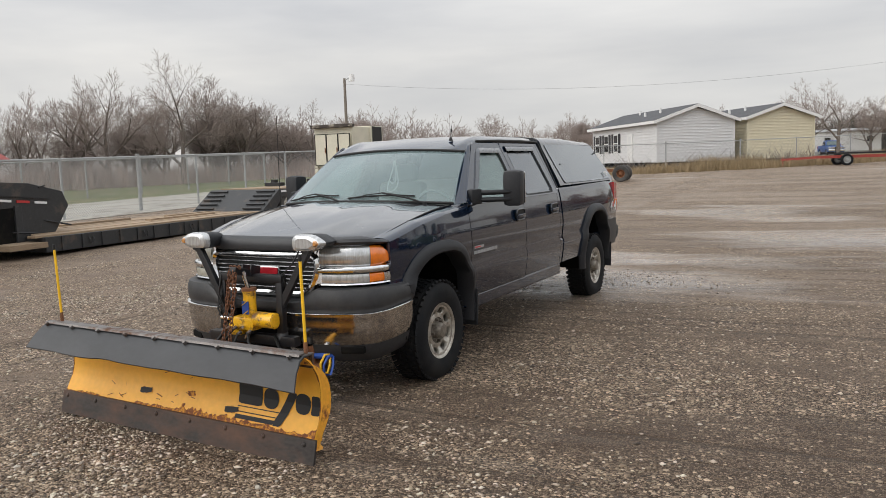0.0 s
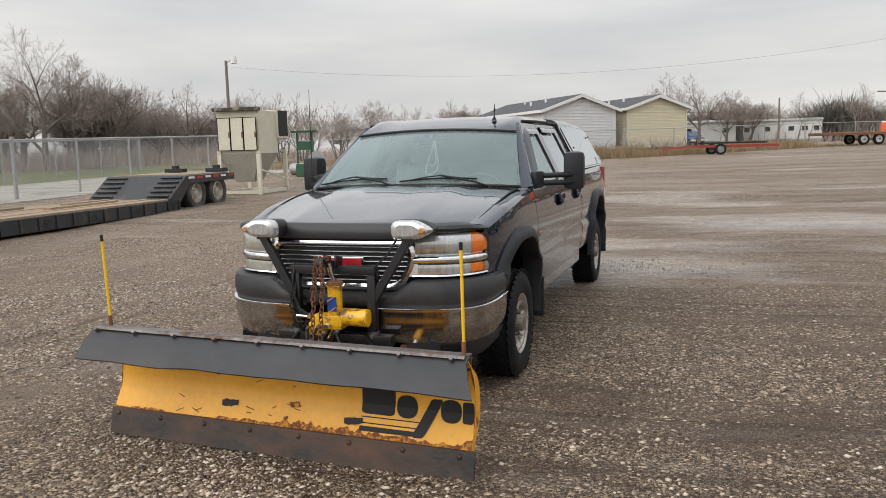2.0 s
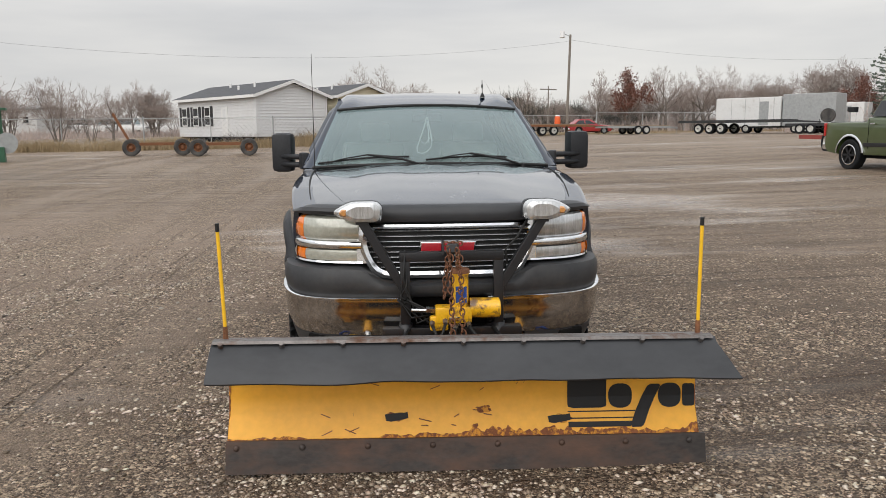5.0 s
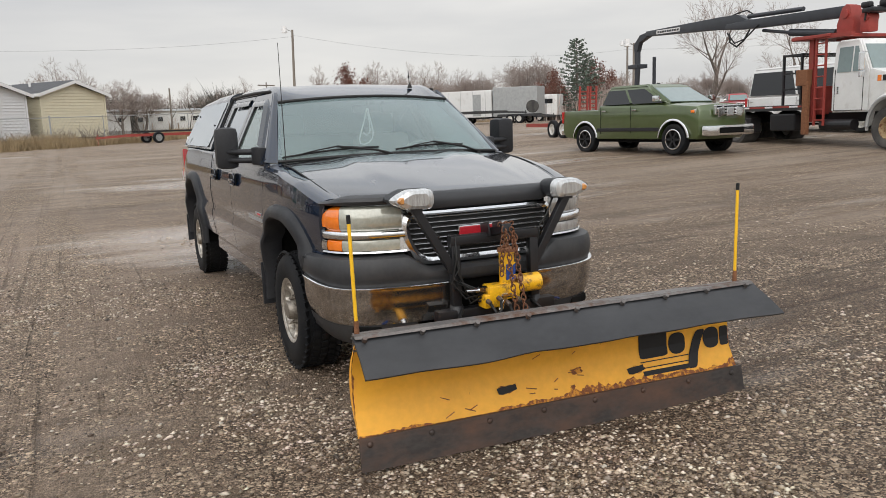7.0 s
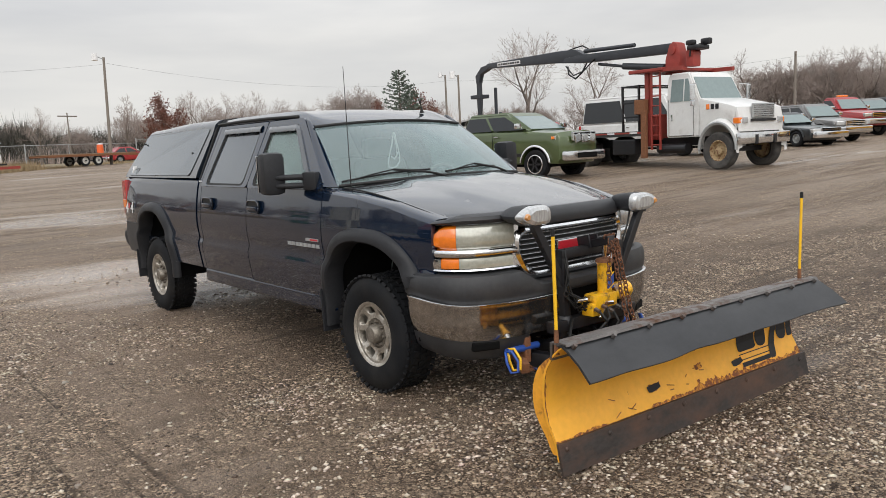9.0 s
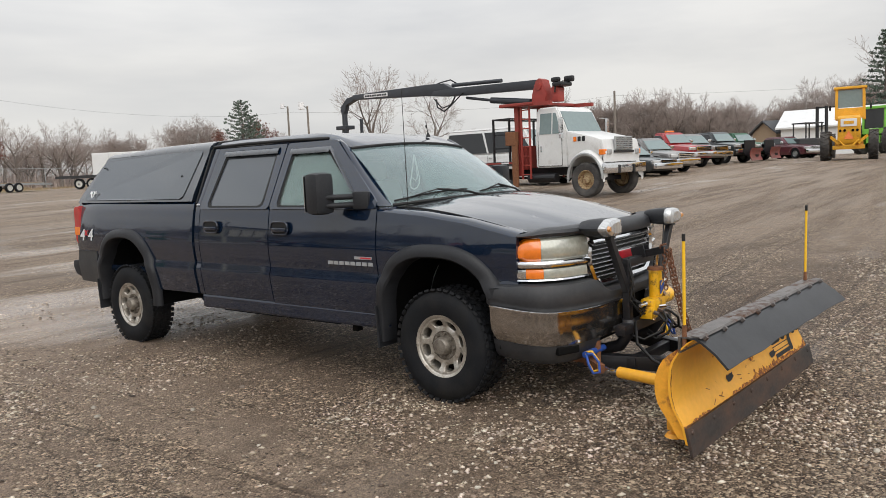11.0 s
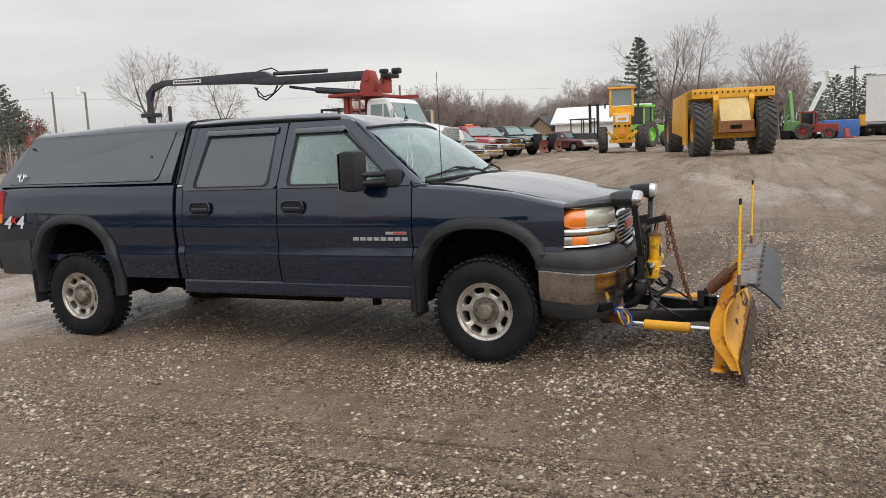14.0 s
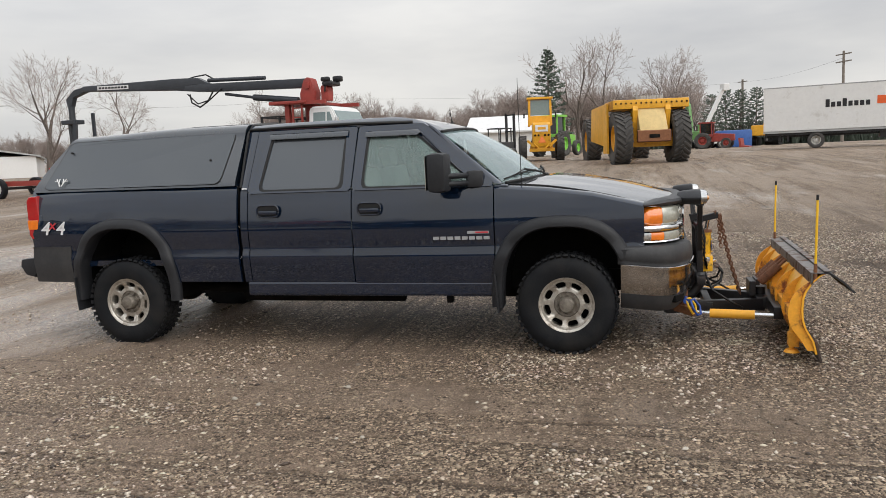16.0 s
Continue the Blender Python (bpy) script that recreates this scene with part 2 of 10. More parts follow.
def cyl(bm, a, b, r, r2=None, seg=12, caps=True):
    """A round bar from a to b."""
    a, b = Vector(a), Vector(b)
    d = b - a
    m = Matrix.Translation((a + b) / 2) @ d.to_track_quat("Z", "Y").to_matrix().to_4x4()
    bmesh.ops.create_cone(bm, cap_ends=caps, segments=seg, radius1=r, radius2=r if r2 is None else r2, depth=d.length, matrix=m)
    return bm


def beam(bm, a, b, w, h, bevel=0.0, up=(0, 0, 1)):
    """A straight bar of section w x h from a to b."""
    a, b = Vector(a), Vector(b)
    d = (b - a).normalized()
    s = d.cross(Vector(up))
    s = s.normalized() if s.length > 1e-4 else Vector((1, 0, 0))
    u = s.cross(d)
    rot = Matrix((s, d, u)).transposed()
    return box(bm, (a + b) / 2, (w, (b - a).length, h), rot, bevel)


def loft(bm, rings, closed=True, caps=False):
    """Quads between rings of equal length."""
    rows = [[bm.verts.new(p) for p in r] for r in rings]
    n = len(rows[0])
    for r0, r1 in zip(rows, rows[1:]):
        for i in range(n if closed else n - 1):
            j = (i + 1) % n
            bm.faces.new((r0[i], r0[j], r1[j], r1[i]))
    if caps:
        bm.faces.new(rows[0][::-1])
        bm.faces.new(rows[-1])
    return rows


def tube(bm, pts, r, seg=8):
    """A bent round bar through pts."""
    pts = [Vector(p) for p in pts]
    rings = []
    for i, p in enumerate(pts):
        d = (pts[min(i + 1, len(pts) - 1)] - pts[max(i - 1, 0)]).normalized()
        s = d.orthogonal().normalized() if i == 0 else (s - d * s.dot(d)).normalized()
        u = d.cross(s)
        rings.append([p + r * (math.cos(2 * math.pi * k / seg) * s + math.sin(2 * math.pi * k / seg) * u) for k in range(seg)])
    loft(bm, rings, True, True)
    return bm


def lathe(bm, profile, centre=(0, 0, 0), axis="x", seg=40):
    """Turned shape: profile of (along, radius)."""
    rings = []
    for a, r in profile:
        ring = []
        for k in range(seg):
            t = 2 * math.pi * k / seg
            c, s = r * math.cos(t), r * math.sin(t)
            p = (a, c, s) if axis == "x" else (c, a, s) if axis == "y" else (c, s, a)
            ring.append(Vector(centre) + Vector(p))
        rings.append(ring)
    loft(bm, rings)
    return bm


def prism(bm, outline, lo, hi, axis="x", bevel=0.0):
    """A flat outline given thickness along an axis. Outline: (y, z) for x, (x, z) for y, (x, y) for z."""
    def at(p, d):
        return (d, p[0], p[1]) if axis == "x" else (p[0], d, p[1]) if axis == "y" else (p[0], p[1], d)
    va, vb = [bm.verts.new(at(p, lo)) for p in outline], [bm.verts.new(at(p, hi)) for p in outline]
    n = len(outline)
    fs = [bm.faces.new(va), bm.faces.new(vb[::-1])]
    for i in range(n):
        fs.append(bm.faces.new((va[i], vb[i], vb[(i + 1) % n], va[(i + 1) % n])))
    bmesh.ops.recalc_face_normals(bm, faces=fs)
    if bevel:
        es = list({e for f in fs[:2] for e in f.edges})
        bmesh.ops.bevel(bm, geom=es, offset=bevel, segments=2, profile=0.6, affect="EDGES")
    return bm


def skin(bm, grid, inward, depth=0.025):
    """A curved panel through a grid of points, with its rim turned in by depth along the vector inward."""
    rows = loft(bm, grid, closed=False)
    off = Vector(inward).normalized() * depth
    rim = list(rows[0]) + [r[-1] for r in rows[1:]] + rows[-1][-2::-1] + [r[0] for r in rows[-2:0:-1]]
    back = [bm.verts.new(v.co + off) for v in rim]
    for i in range(len(rim)):
        j = (i + 1) % len(rim)
        bm.faces.new((rim[j], rim[i], back[i], back[j]))
    bmesh.ops.recalc_face_normals(bm, faces=bm.faces[:])
    return bm


def resample(pts, n, rounding=0.0):
    """n points evenly along a closed outline, with its corners rounded."""
    pts = [Vector((*p, 0)).to_2d() if len(p) == 2 else Vector(p) for p in pts]
    if rounding:
        out = []
        for i, p in enumerate(pts):
            a, b = pts[i - 1], pts[(i + 1) % len(pts)]
            ra, rb = min(rounding, (a - p).length * 0.45), min(rounding, (b - p).length * 0.45)
            p0, p1 = p + (a - p).normalized() * ra, p + (b - p).normalized() * rb
            for k in range(5):
                t = k / 4
                out.append((1 - t) ** 2 * p0 + 2 * t * (1 - t) * p + t * t * p1)
        pts = out
    cum = [0.0]
    for i in range(len(pts)):
        cum.append(cum[-1] + (pts[(i + 1) % len(pts)] - pts[i]).length)
    res, j = [], 0
    for k in range(n):
        d = cum[-1] * k / n
        while cum[j + 1] < d:
            j += 1
        t = (d - cum[j]) / max(1e-9, cum[j + 1] - cum[j])
        res.append(pts[j].lerp(pts[(j + 1) % len(pts)], t))
    return res


def smoothstep(a, b, v):
    t = min(1.0, max(0.0, (v - a) / (b - a)))
    return t * t * (3 - 2 * t)


def softplus(d, w=3.0):
    return w * math.log1p(math.exp(max(-30.0, min(30.0, d / w))))


def ground_z(x, y):
    """Height of the yard, which rises gently away from the truck."""
    raw = 0.027 * (softplus(x - 1) - softplus(-1)) + 0.0205 * (softplus(y - 5) - softplus(-5))
    return raw if raw < 0 else raw / (1 + (raw / 1.25) ** 4) ** 0.25

# ---- the black pickup truck ----
truck = thing("pickup_truck", 0.018, 0, 0, 0, "black crew cab pickup with bed cap, parked on wet gravel", "pickup truck")
HALF = [(0.36, 0.915), (0.50, 0.945), (0.60, 0.962), (0.735, 0.982), (0.784, 0.985), (0.832, 0.971), (0.838, 0.966), (0.88, 0.971), (0.94, 0.979), (1.0, 0.981), (1.06, 0.978), (1.12, 0.972), (1.2, 0.961), (1.28, 0.946), (1.305, 0.941), (1.37, 0.918)]


def half(y, z):
    w = float(np.interp(z, [a for a, _ in HALF], [b for _, b in HALF]))
    if y < 0.1:
        w -= 0.075 * ((0.1 - y) / 0.7) ** 2
    if y > 4.3:
        w -= 0.03 * ((y - 4.3) / 0.5) ** 2
    return w


def arch(y, c, hw, base, top, power=2.6):
    """Height of a wheel opening above the sill, or None outside it."""
    d = abs(y - c) / hw
    return base + (top - base) * (1 - d ** power) ** (1 / power) if d < 1 else None


ARCHES = ((-0.012, 0.47, 0.40, 0.985), (3.835, 0.455, 0.40, 1.04))


def sill(y, rocker):
    for c, hw, b, t in ARCHES:
        z = arch(y, c, hw, b, t)
        if z:
            return max(z, rocker)
    return rocker


def columns(y0, y1, step=0.06):
    ys = set(np.linspace(y0, y1, max(3, int((y1 - y0) / step) + 1)).tolist())
    for c, hw, b, t in ARCHES:
        for k in range(25):
            y = c - hw * math.cos(math.pi * k / 24)
            if y0 < y < y1:
                ys.add(y)
        for e in (c - hw, c + hw):
            for d in (-0.001, 0.001):
                if y0 < e + d < y1:
                    ys.add(e + d)
    return sorted(ys)


def body_side(name, side, y0, y1, rocker, top, roll=0.0, mat_=PAINT, label=""):
    """A pressed outer panel between two door gaps; top: height of its upper edge along y."""
    bm = bmesh.new()
    levels = [z for z, _ in HALF]
    grid = []
    for y in columns(y0, y1):
        zl, zh = sill(y, rocker), top(y)
        zs = [zl + (zh - zl) * k / 22 for k in range(23)]
        for lv in (0.735, 0.784, 0.832, 0.838):
            if zl < lv < zh:
                i = min(range(1, 22), key=lambda q: abs(zs[q] - lv))
                zs[i] = lv
        zs.sort()
        col = [(side * half(y, z), y, z) for z in zs]
        if roll:
            x = half(y, zh)
            col += [(side * (x - 0.018), y, zh + 0.016), (side * (x - 0.05), y, zh + 0.026), (side * (x - roll), y, zh + 0.028)]
        grid.append(col)
    skin(bm, grid, (-side, 0, 0), 0.03)
    return part(name, bm, mat_, truck, label, smooth=32)


def hood_edge(y):
    return float(np.interp(y, [-0.62, -0.25, 0.1, 0.5], [1.115, 1.205, 1.255, 1.285]))


def glass_x(z):
    return 0.945 - 0.484 * (z - 1.33)


def ring_panel(name, side, outer, inner, mat_, parent, rounding=0.05, out=0.0, xf=glass_x, n=72, depth=0.04):
    """A door frame: the band between an outer and an inner outline, leaned in like the glass."""
    o, i = resample(outer, n, 0.02), resample(inner, n, rounding)
    k = min(range(n), key=lambda q: (i[q] - o[0]).length)
    i = i[k:] + i[:k]
    bm = bmesh.new()
    def at(p, d):
        return (side * (xf(p.y) + out - d), p.x, p.y)
    rings = [[at(p, depth) for p in o], [at(p, 0) for p in o], [at(p, 0) for p in i], [at(p, depth) for p in i]]
    loft(bm, rings)
    bmesh.ops.recalc_face_normals(bm, faces=bm.faces[:])
    return part(name, bm, mat_, parent, smooth=30)


def pane(name, side, outline, mat_, parent, inset=0.015, rounding=0.05, xf=glass_x, label=""):
    bm = bmesh.new()
    pts = resample(outline, 48, rounding)
    f = bm.faces.new([bm.verts.new((side * (xf(p.y) - inset), p.x, p.y)) for p in pts])
    r = bmesh.ops.extrude_face_region(bm, geom=[f])
    for v in r["geom"]:
        if isinstance(v, bmesh.types.BMVert):
            v.co.x -= side * 0.005
    bmesh.ops.recalc_face_normals(bm, faces=bm.faces[:])
    ob = part(name, bm, mat_, parent, label)
    ob.visible_shadow = False
    return ob


F_WIN = [(1.592, 1.318), (1.580, 1.768), (1.165, 1.758), (0.63, 1.318)]
R_WIN = [(2.505, 1.318), (2.445, 1.785), (1.765, 1.785), (1.745, 1.318)]
WIND_B = lambda s: (0.862 * s, 0.432 - 0.212 * (1 - s * s), 1.318 + 0.03 * (1 - s * s))
WIND_T = lambda s: (0.706 * s, 0.965 - 0.09 * (1 - s * s), 1.745 + 0.032 * (1 - s * s))

for side in (-1, 1):
    body_side("front_fender", side, -0.62, 0.497, 0.52, hood_edge, 0.105)
    fd = body_side("front_door", side, 0.507, 1.668, 0.545, lambda y: 1.312)
    rd = body_side("rear_door", side, 1.678, 2.598, 0.56, lambda y: 1.312)
    body_side("cab_corner", side, 2.606, 2.668, 0.56, lambda y: 1.345)
    bm, grid = bmesh.new(), []
    for k in range(13):
        z = 1.335 + (1.858 - 1.335) * k / 12
        grid.append([(side * (glass_x(z) + o), y, z) for y, o in ((2.600 - 0.026 * k / 12, 0.0), (2.622, 0.003), (2.655, 0.0), (2.669, -0.012), (2.670, -0.05))])
    skin(bm, grid, (-side, 0, 0), 0.02)
    part("cab_pillar", bm, PAINT, truck, smooth=40)
    body_side("bed_side", side, 2.705, 4.80, 0.56, lambda y: 1.365, 0.06)
    # door frames, glass, rain visors, handles
    for door, win, outer in ((fd, F_WIN, [(1.668, 1.305), (1.66, 1.835), (1.10, 1.825), (0.50, 1.345), (0.507, 1.305)]),
                             (rd, R_WIN, [(2.598, 1.305), (2.57, 1.85), (1.672, 1.838), (1.678, 1.305)])):
        ring_panel("window_frame", side, outer, win, PAINT, door)
        ring_panel("window_seal", side, [(p[0], p[1]) for p in win], [(win[0][0] - 0.018, 1.332), (win[1][0] - 0.018, win[1][1] - 0.016), (win[2][0] + 0.012, win[2][1] - 0.016), (win[3][0] + 0.034, 1.332)], SEAL, door, out=-0.004)
        tint = S_GLASS if door is fd else T_GLASS
        pane("window_pane", side, win, tint, door, label="clear door glass" if door is fd else "dark tinted door glass")
        bm = bmesh.new()
        a, b = win[1], win[2]
        rows = []
        for k in range(13):
            t = k / 12
            y = a[0] + 0.012 + (b[0] - 0.03 - a[0]) * t
            rows.append([(side * (glass_x(z) + o), y, z) for z, o in ((a[1] + 0.012, 0.004), (a[1] + 0.006, 0.016), (a[1] - 0.022, 0.021), (a[1] - 0.036, 0.016))])
        if door is fd:
            for k in range(1, 9):
                t = k / 8
                y, z = b[0] - 0.03 + (win[3][0] + 0.16 - b[0]) * t, b[1] + (win[3][1] + 0.1 - b[1]) * t
                rows.append([(side * (glass_x(z) + o), y - d, z + 0.012 - d * 0.8) for d, o in ((0.010, 0.004), (0.002, 0.016), (-0.018, 0.021), (-0.03, 0.016))])
        skin(bm, rows, (-side, 0, 0), 0.006)
        part("rain_visor", bm, CAP_PAINT, door, "smoked plastic rain visor", smooth=40)
        hy = 1.513 if door is fd else 2.405
        bm = bmesh.new()
        xs = side * 0.984
        oval = resample([(hy - 0.098, 1.108), (hy + 0.098, 1.108), (hy + 0.098, 1.205), (hy - 0.098, 1.205)], 40, 0.045)
        prism(bm, [(q.x, q.y) for q in oval], xs - 0.006, xs + 0.006, "x")
        hp = part("door_handle", bm, SEAL, door, "black recessed door handle")
        bm = bmesh.new()
        tube(bm, [(side * 0.991, q.x, q.y) for q in oval] + [(side * 0.991, oval[0].x, oval[0].y)], 0.007)
        part("handle_bezel", bm, PAINT, hp, smooth=50)
        bm = bmesh.new()
        box(bm, (side * 1.000, hy - 0.005, 1.145), (0.022, 0.165, 0.036), None, 0.012)
        part("grip", bm, PAINT, hp, smooth=40)
    # side glass pillar between door and windscreen
    bm = bmesh.new()
    grid = []
    for k in range(15):
        t = k / 14
        p0 = Vector(WIND_B(1)).lerp(Vector(WIND_T(1)), t)
        y, z = 0.492 + (1.09 - 0.492) * t, 1.325 + (1.828 - 1.325) * t
        p1 = Vector((glass_x(z) - 0.004, y, z))
        grid.append([((p0.x * (1 - q) + p1.x * q + 0.012 * math.sin(math.pi * q)) * side, p0.y * (1 - q) + p1.y * q - 0.01 * math.sin(math.pi * q), p0.z * (1 - q) + p1.z * q) for q in (0, 0.25, 0.5, 0.75, 1)])
    skin(bm, grid, (-side, 0.3, 0), 0.03)
    part("windscreen_pillar", bm, PAINT, truck, smooth=40)
    # cowl corner between fender and pillar
    bm = bmesh.new()
    box(bm, (side * 0.875, 0.45, 1.29), (0.11, 0.12, 0.05), None, 0.015)
    part("cowl_corner", bm, PAINT, truck)
    # side moulding and rocker
    bm = bmesh.new()
    box(bm, (side * 0.925, 1.55, 0.50), (0.06, 2.2, 0.12), None, 0.02)
    part("rocker_panel", bm, PAINT, truck)
    # wheel arch flares
    for c, hw, b, t in ARCHES:
        bm, grid = bmesh.new(), []
        legs = [(k - 6) / 6 * -1 for k in range(7)]
        pts = []
        low = 0.36 if c < 1 else 0.58
        flow = 0.80 if c < 1 else 0.56
        for k in range(41):
            a = math.pi * k / 40
            co, si = math.cos(a), math.sin(a)
            e = 2 / 2.6
            dy, dz = math.copysign(abs(co) ** e, co), si ** e
            pts.append((dy, dz))
        for w_out, in_ in ((0, 0),):
            for k in range(-6, 47):
                if k < 0:
                    fy, fz = 1.0, 0.0
                    drop = -k / 6
                elif k > 40:
                    fy, fz = -1.0, 0.0
                    drop = (k - 40) / 6
                else:
                    fy, fz = pts[k]
                    drop = 0
                row = []
                endz = low if k < 0 else flow
                for r, o in ((0.085, -0.004), (0.08, 0.02), (0.06, 0.036), (0.03, 0.045), (0.004, 0.044), (-0.007, 0.03), (-0.007, -0.09)):
                    y = c + fy * (hw + r)
                    z = b + fz * (t - b + r)
                    if drop:
                        z = b + (endz - b) * drop
                    if k > 34 and c < 1:
                        z = max(z, 0.80)
                    zz = min(max(z, 0.56), 1.3)
                    row.append((side * (half(y, zz) + o), y, z))
                grid.append(row)
        skin(bm, grid, (-side, 0, 0), 0.01)
        part("fender_flare", bm, PLASTIC, truck, "grey-black textured plastic fender flare", smooth=40)
        # inner arch liner
        bm = bmesh.new()
        rings = []
        for xx in (0.93, 0.45):
            rings.append([(side * xx, c + dy * (hw + 0.012), b + dz * (t - b + 0.012)) for dy, dz in pts])
        loft(bm, rings, closed=False)
        bm.faces.new([bm.verts.new((side * 0.44, c + dy * (hw + 0.012), b + dz * (t - b + 0.012))) for dy, dz in pts])
        part("wheel_arch_liner", bm, DARK, truck, smooth=40)
        # mud flap
        bm = bmesh.new()
        box(bm, (side * 0.90, c + hw + 0.035, 0.47 if c < 1 else 0.46), (0.24, 0.014, 0.30), Matrix.Rotation(radians(-4), 3, "X"), 0.004)
        part("mud_flap", bm, PLASTIC, truck)

# hood
bm, grid = bmesh.new(), []
for k in range(33):
    s = -1 + 2 * k / 32
    row = []
    yr, yf = 0.395 - 0.18 * (1 - s * s), -0.925 + 0.285 * abs(s) ** 3
    for j in range(25):
        t = j / 24
        y = yr + (yf - yr) * t
        zr, zf = 1.308 + 0.045 * (1 - s * s), 1.125 + 0.012 * (1 - s * s)
        z = zr + (zf - zr) * t ** 1.75
        z += 0.014 * smoothstep(0.66, 0.52, abs(s)) * (1 - 0.5 * t) * smoothstep(0.0, 0.12, t)
        z -= 0.008 * smoothstep(0.30, 0.22, abs(s)) * (1 - t) * smoothstep(0.0, 0.12, t)
        if t > 0.93:
            z -= 0.03 * ((t - 0.93) / 0.07) ** 2
        w = 0.842 - 0.10 * ((max(0.0, 0.1 - y)) / 0.9) ** 2
        row.append((s * w, y, z))
    grid.append(row)
skin(bm, grid, (0, 0, -1), 0.03)
part("hood", bm, HOOD_PAINT, truck, smooth=35)

# shut line between hood and fenders
for side in (-1, 1):
    bm, line = bmesh.new(), []
    for k in range(25):
        t = k / 24
        y = 0.395 - 1.035 * t
        line.append((side * (0.845 - 0.10 * ((max(0.0, 0.1 - y)) / 0.9) ** 2), y, 1.3095 - 0.183 * t ** 1.75 - (0.03 * ((t - 0.93) / 0.07) ** 2 if t > 0.93 else 0.0)))
    tube(bm, line, 0.0055, 6)
    part("hood_gap", bm, SEAL, truck, smooth=60)

# roof
bm, grid = bmesh.new(), []
for k in range(25):
    s = -1 + 2 * k / 24
    row = []
    for j in range(25):
        t = j / 24
        yf = WIND_T(s)[1] - 0.005
        y = yf + (2.668 - yf) * t
        zf = WIND_T(s)[2] + 0.006
        edge = smoothstep(0.92, 1.0, abs(s))
        run = 0.75 - 0.30 * smoothstep(0.6, 1.0, abs(s))
        z = zf + (1.886 + 0.020 * (1 - s * s) - zf) * (1 - (1 - min(1, (y - yf) / run)) ** 2.2) - 0.040 * edge * smoothstep(0, 0.15, t)
        z -= 0.012 * smoothstep(2.3, 2.668, y)
        w = 0.695 + 0.008 * smoothstep(0, 0.4, t)
        row.append((s * w, y, z))
    grid.append(row)
skin(bm, grid, (0, 0, -1), 0.03)
part("roof", bm, PAINT, truck, smooth=40)
for side in (-1, 1):
    bm = bmesh.new()
    tube(bm, [(side * 0.700, 1.20, 1.838), (side * 0.708, 1.7, 1.848), (side * 0.708, 2.2, 1.849), (side * 0.706, 2.66, 1.842)], 0.013, 6)
    part("drip_rail", bm, SEAL, truck, smooth=50)

# rear wall of the cab, bulkhead behind the bed gap
bm = bmesh.new()
box(bm, (0, 2.655, 0.955), (1.78, 0.02, 0.81))
box(bm, (0, 2.70, 1.0), (1.84, 0.02, 0.74))
part("cab_rear_wall", bm, DARK, truck)
# black sheet added across the gap behind the cab to make its shade
bm = bmesh.new()
prism(bm, [(-0.932, 1.36), (0.932, 1.36), (0.729, 1.815), (0.63, 1.893), (-0.63, 1.893), (-0.729, 1.815)], 2.660, 2.680, "y", 0.004)
part("cab_boot", bm, SEAL, truck, "black panel filling the dark gap between cab and cap")

# windscreen
bm, grid = bmesh.new(), []
for k in range(21):
    s = -1 + 2 * k / 20
    a, b = Vector(WIND_B(s)), Vector(WIND_T(s))
    grid.append([tuple(a.lerp(b, t) + Vector((0, -0.03, 0.02)) * math.sin(math.pi * t) * (1 - 0.4 * s * s)) for t in [j / 12 for j in range(13)]])
skin(bm, grid, (0, 1, -0.3), 0.006)
ws = part("windscreen", bm, W_GLASS, truck, "pale green-tinted windscreen", smooth=60)
ws.visible_shadow = False
bm = bmesh.new()
tube(bm, [Vector(WIND_B(-1 + k / 10)) + Vector((0, -0.012, 0.006)) for k in range(21)], 0.012)
tube(bm, [Vector(WIND_T(-1 + k / 10)) + Vector((0, -0.008, 0.004)) for k in range(21)], 0.011)
part("windscreen_seal", bm, SEAL, truck)

# cowl grille and wipers
bm, grid = bmesh.new(), []
for k in range(21):
    s = -1 + 2 * k / 20
    a = Vector(WIND_B(s))
    grid.append([(a.x, a.y + 0.02, a.z - 0.012), (a.x, a.y - 0.04, a.z - 0.022), (a.x * 1.02, a.y - 0.12, a.z - 0.04)])
skin(bm, grid, (0, 0, -1), 0.02)
cowl = part("cowl_grille", bm, PLASTIC, truck, smooth=40)
bm = bmesh.new()
for k in range(58):
    s = -0.95 + 1.9 * k / 57
    a = Vector(WIND_B(s))
    box(bm, (a.x, a.y - 0.062, a.z - 0.019), (0.012, 0.06, 0.012))
part("cowl_slats", bm, SEAL, cowl)


def on_screen(u, t, lift=0.0):
    """A point on the windscreen: u across, t from the cowl up."""
    p = Vector(WIND_B(u)).lerp(Vector(WIND_T(u)), t) + Vector((0, -0.03, 0.02)) * math.sin(math.pi * t) * (1 - 0.4 * u * u)
    return p + Vector((0, -0.8, 0.6)) * lift


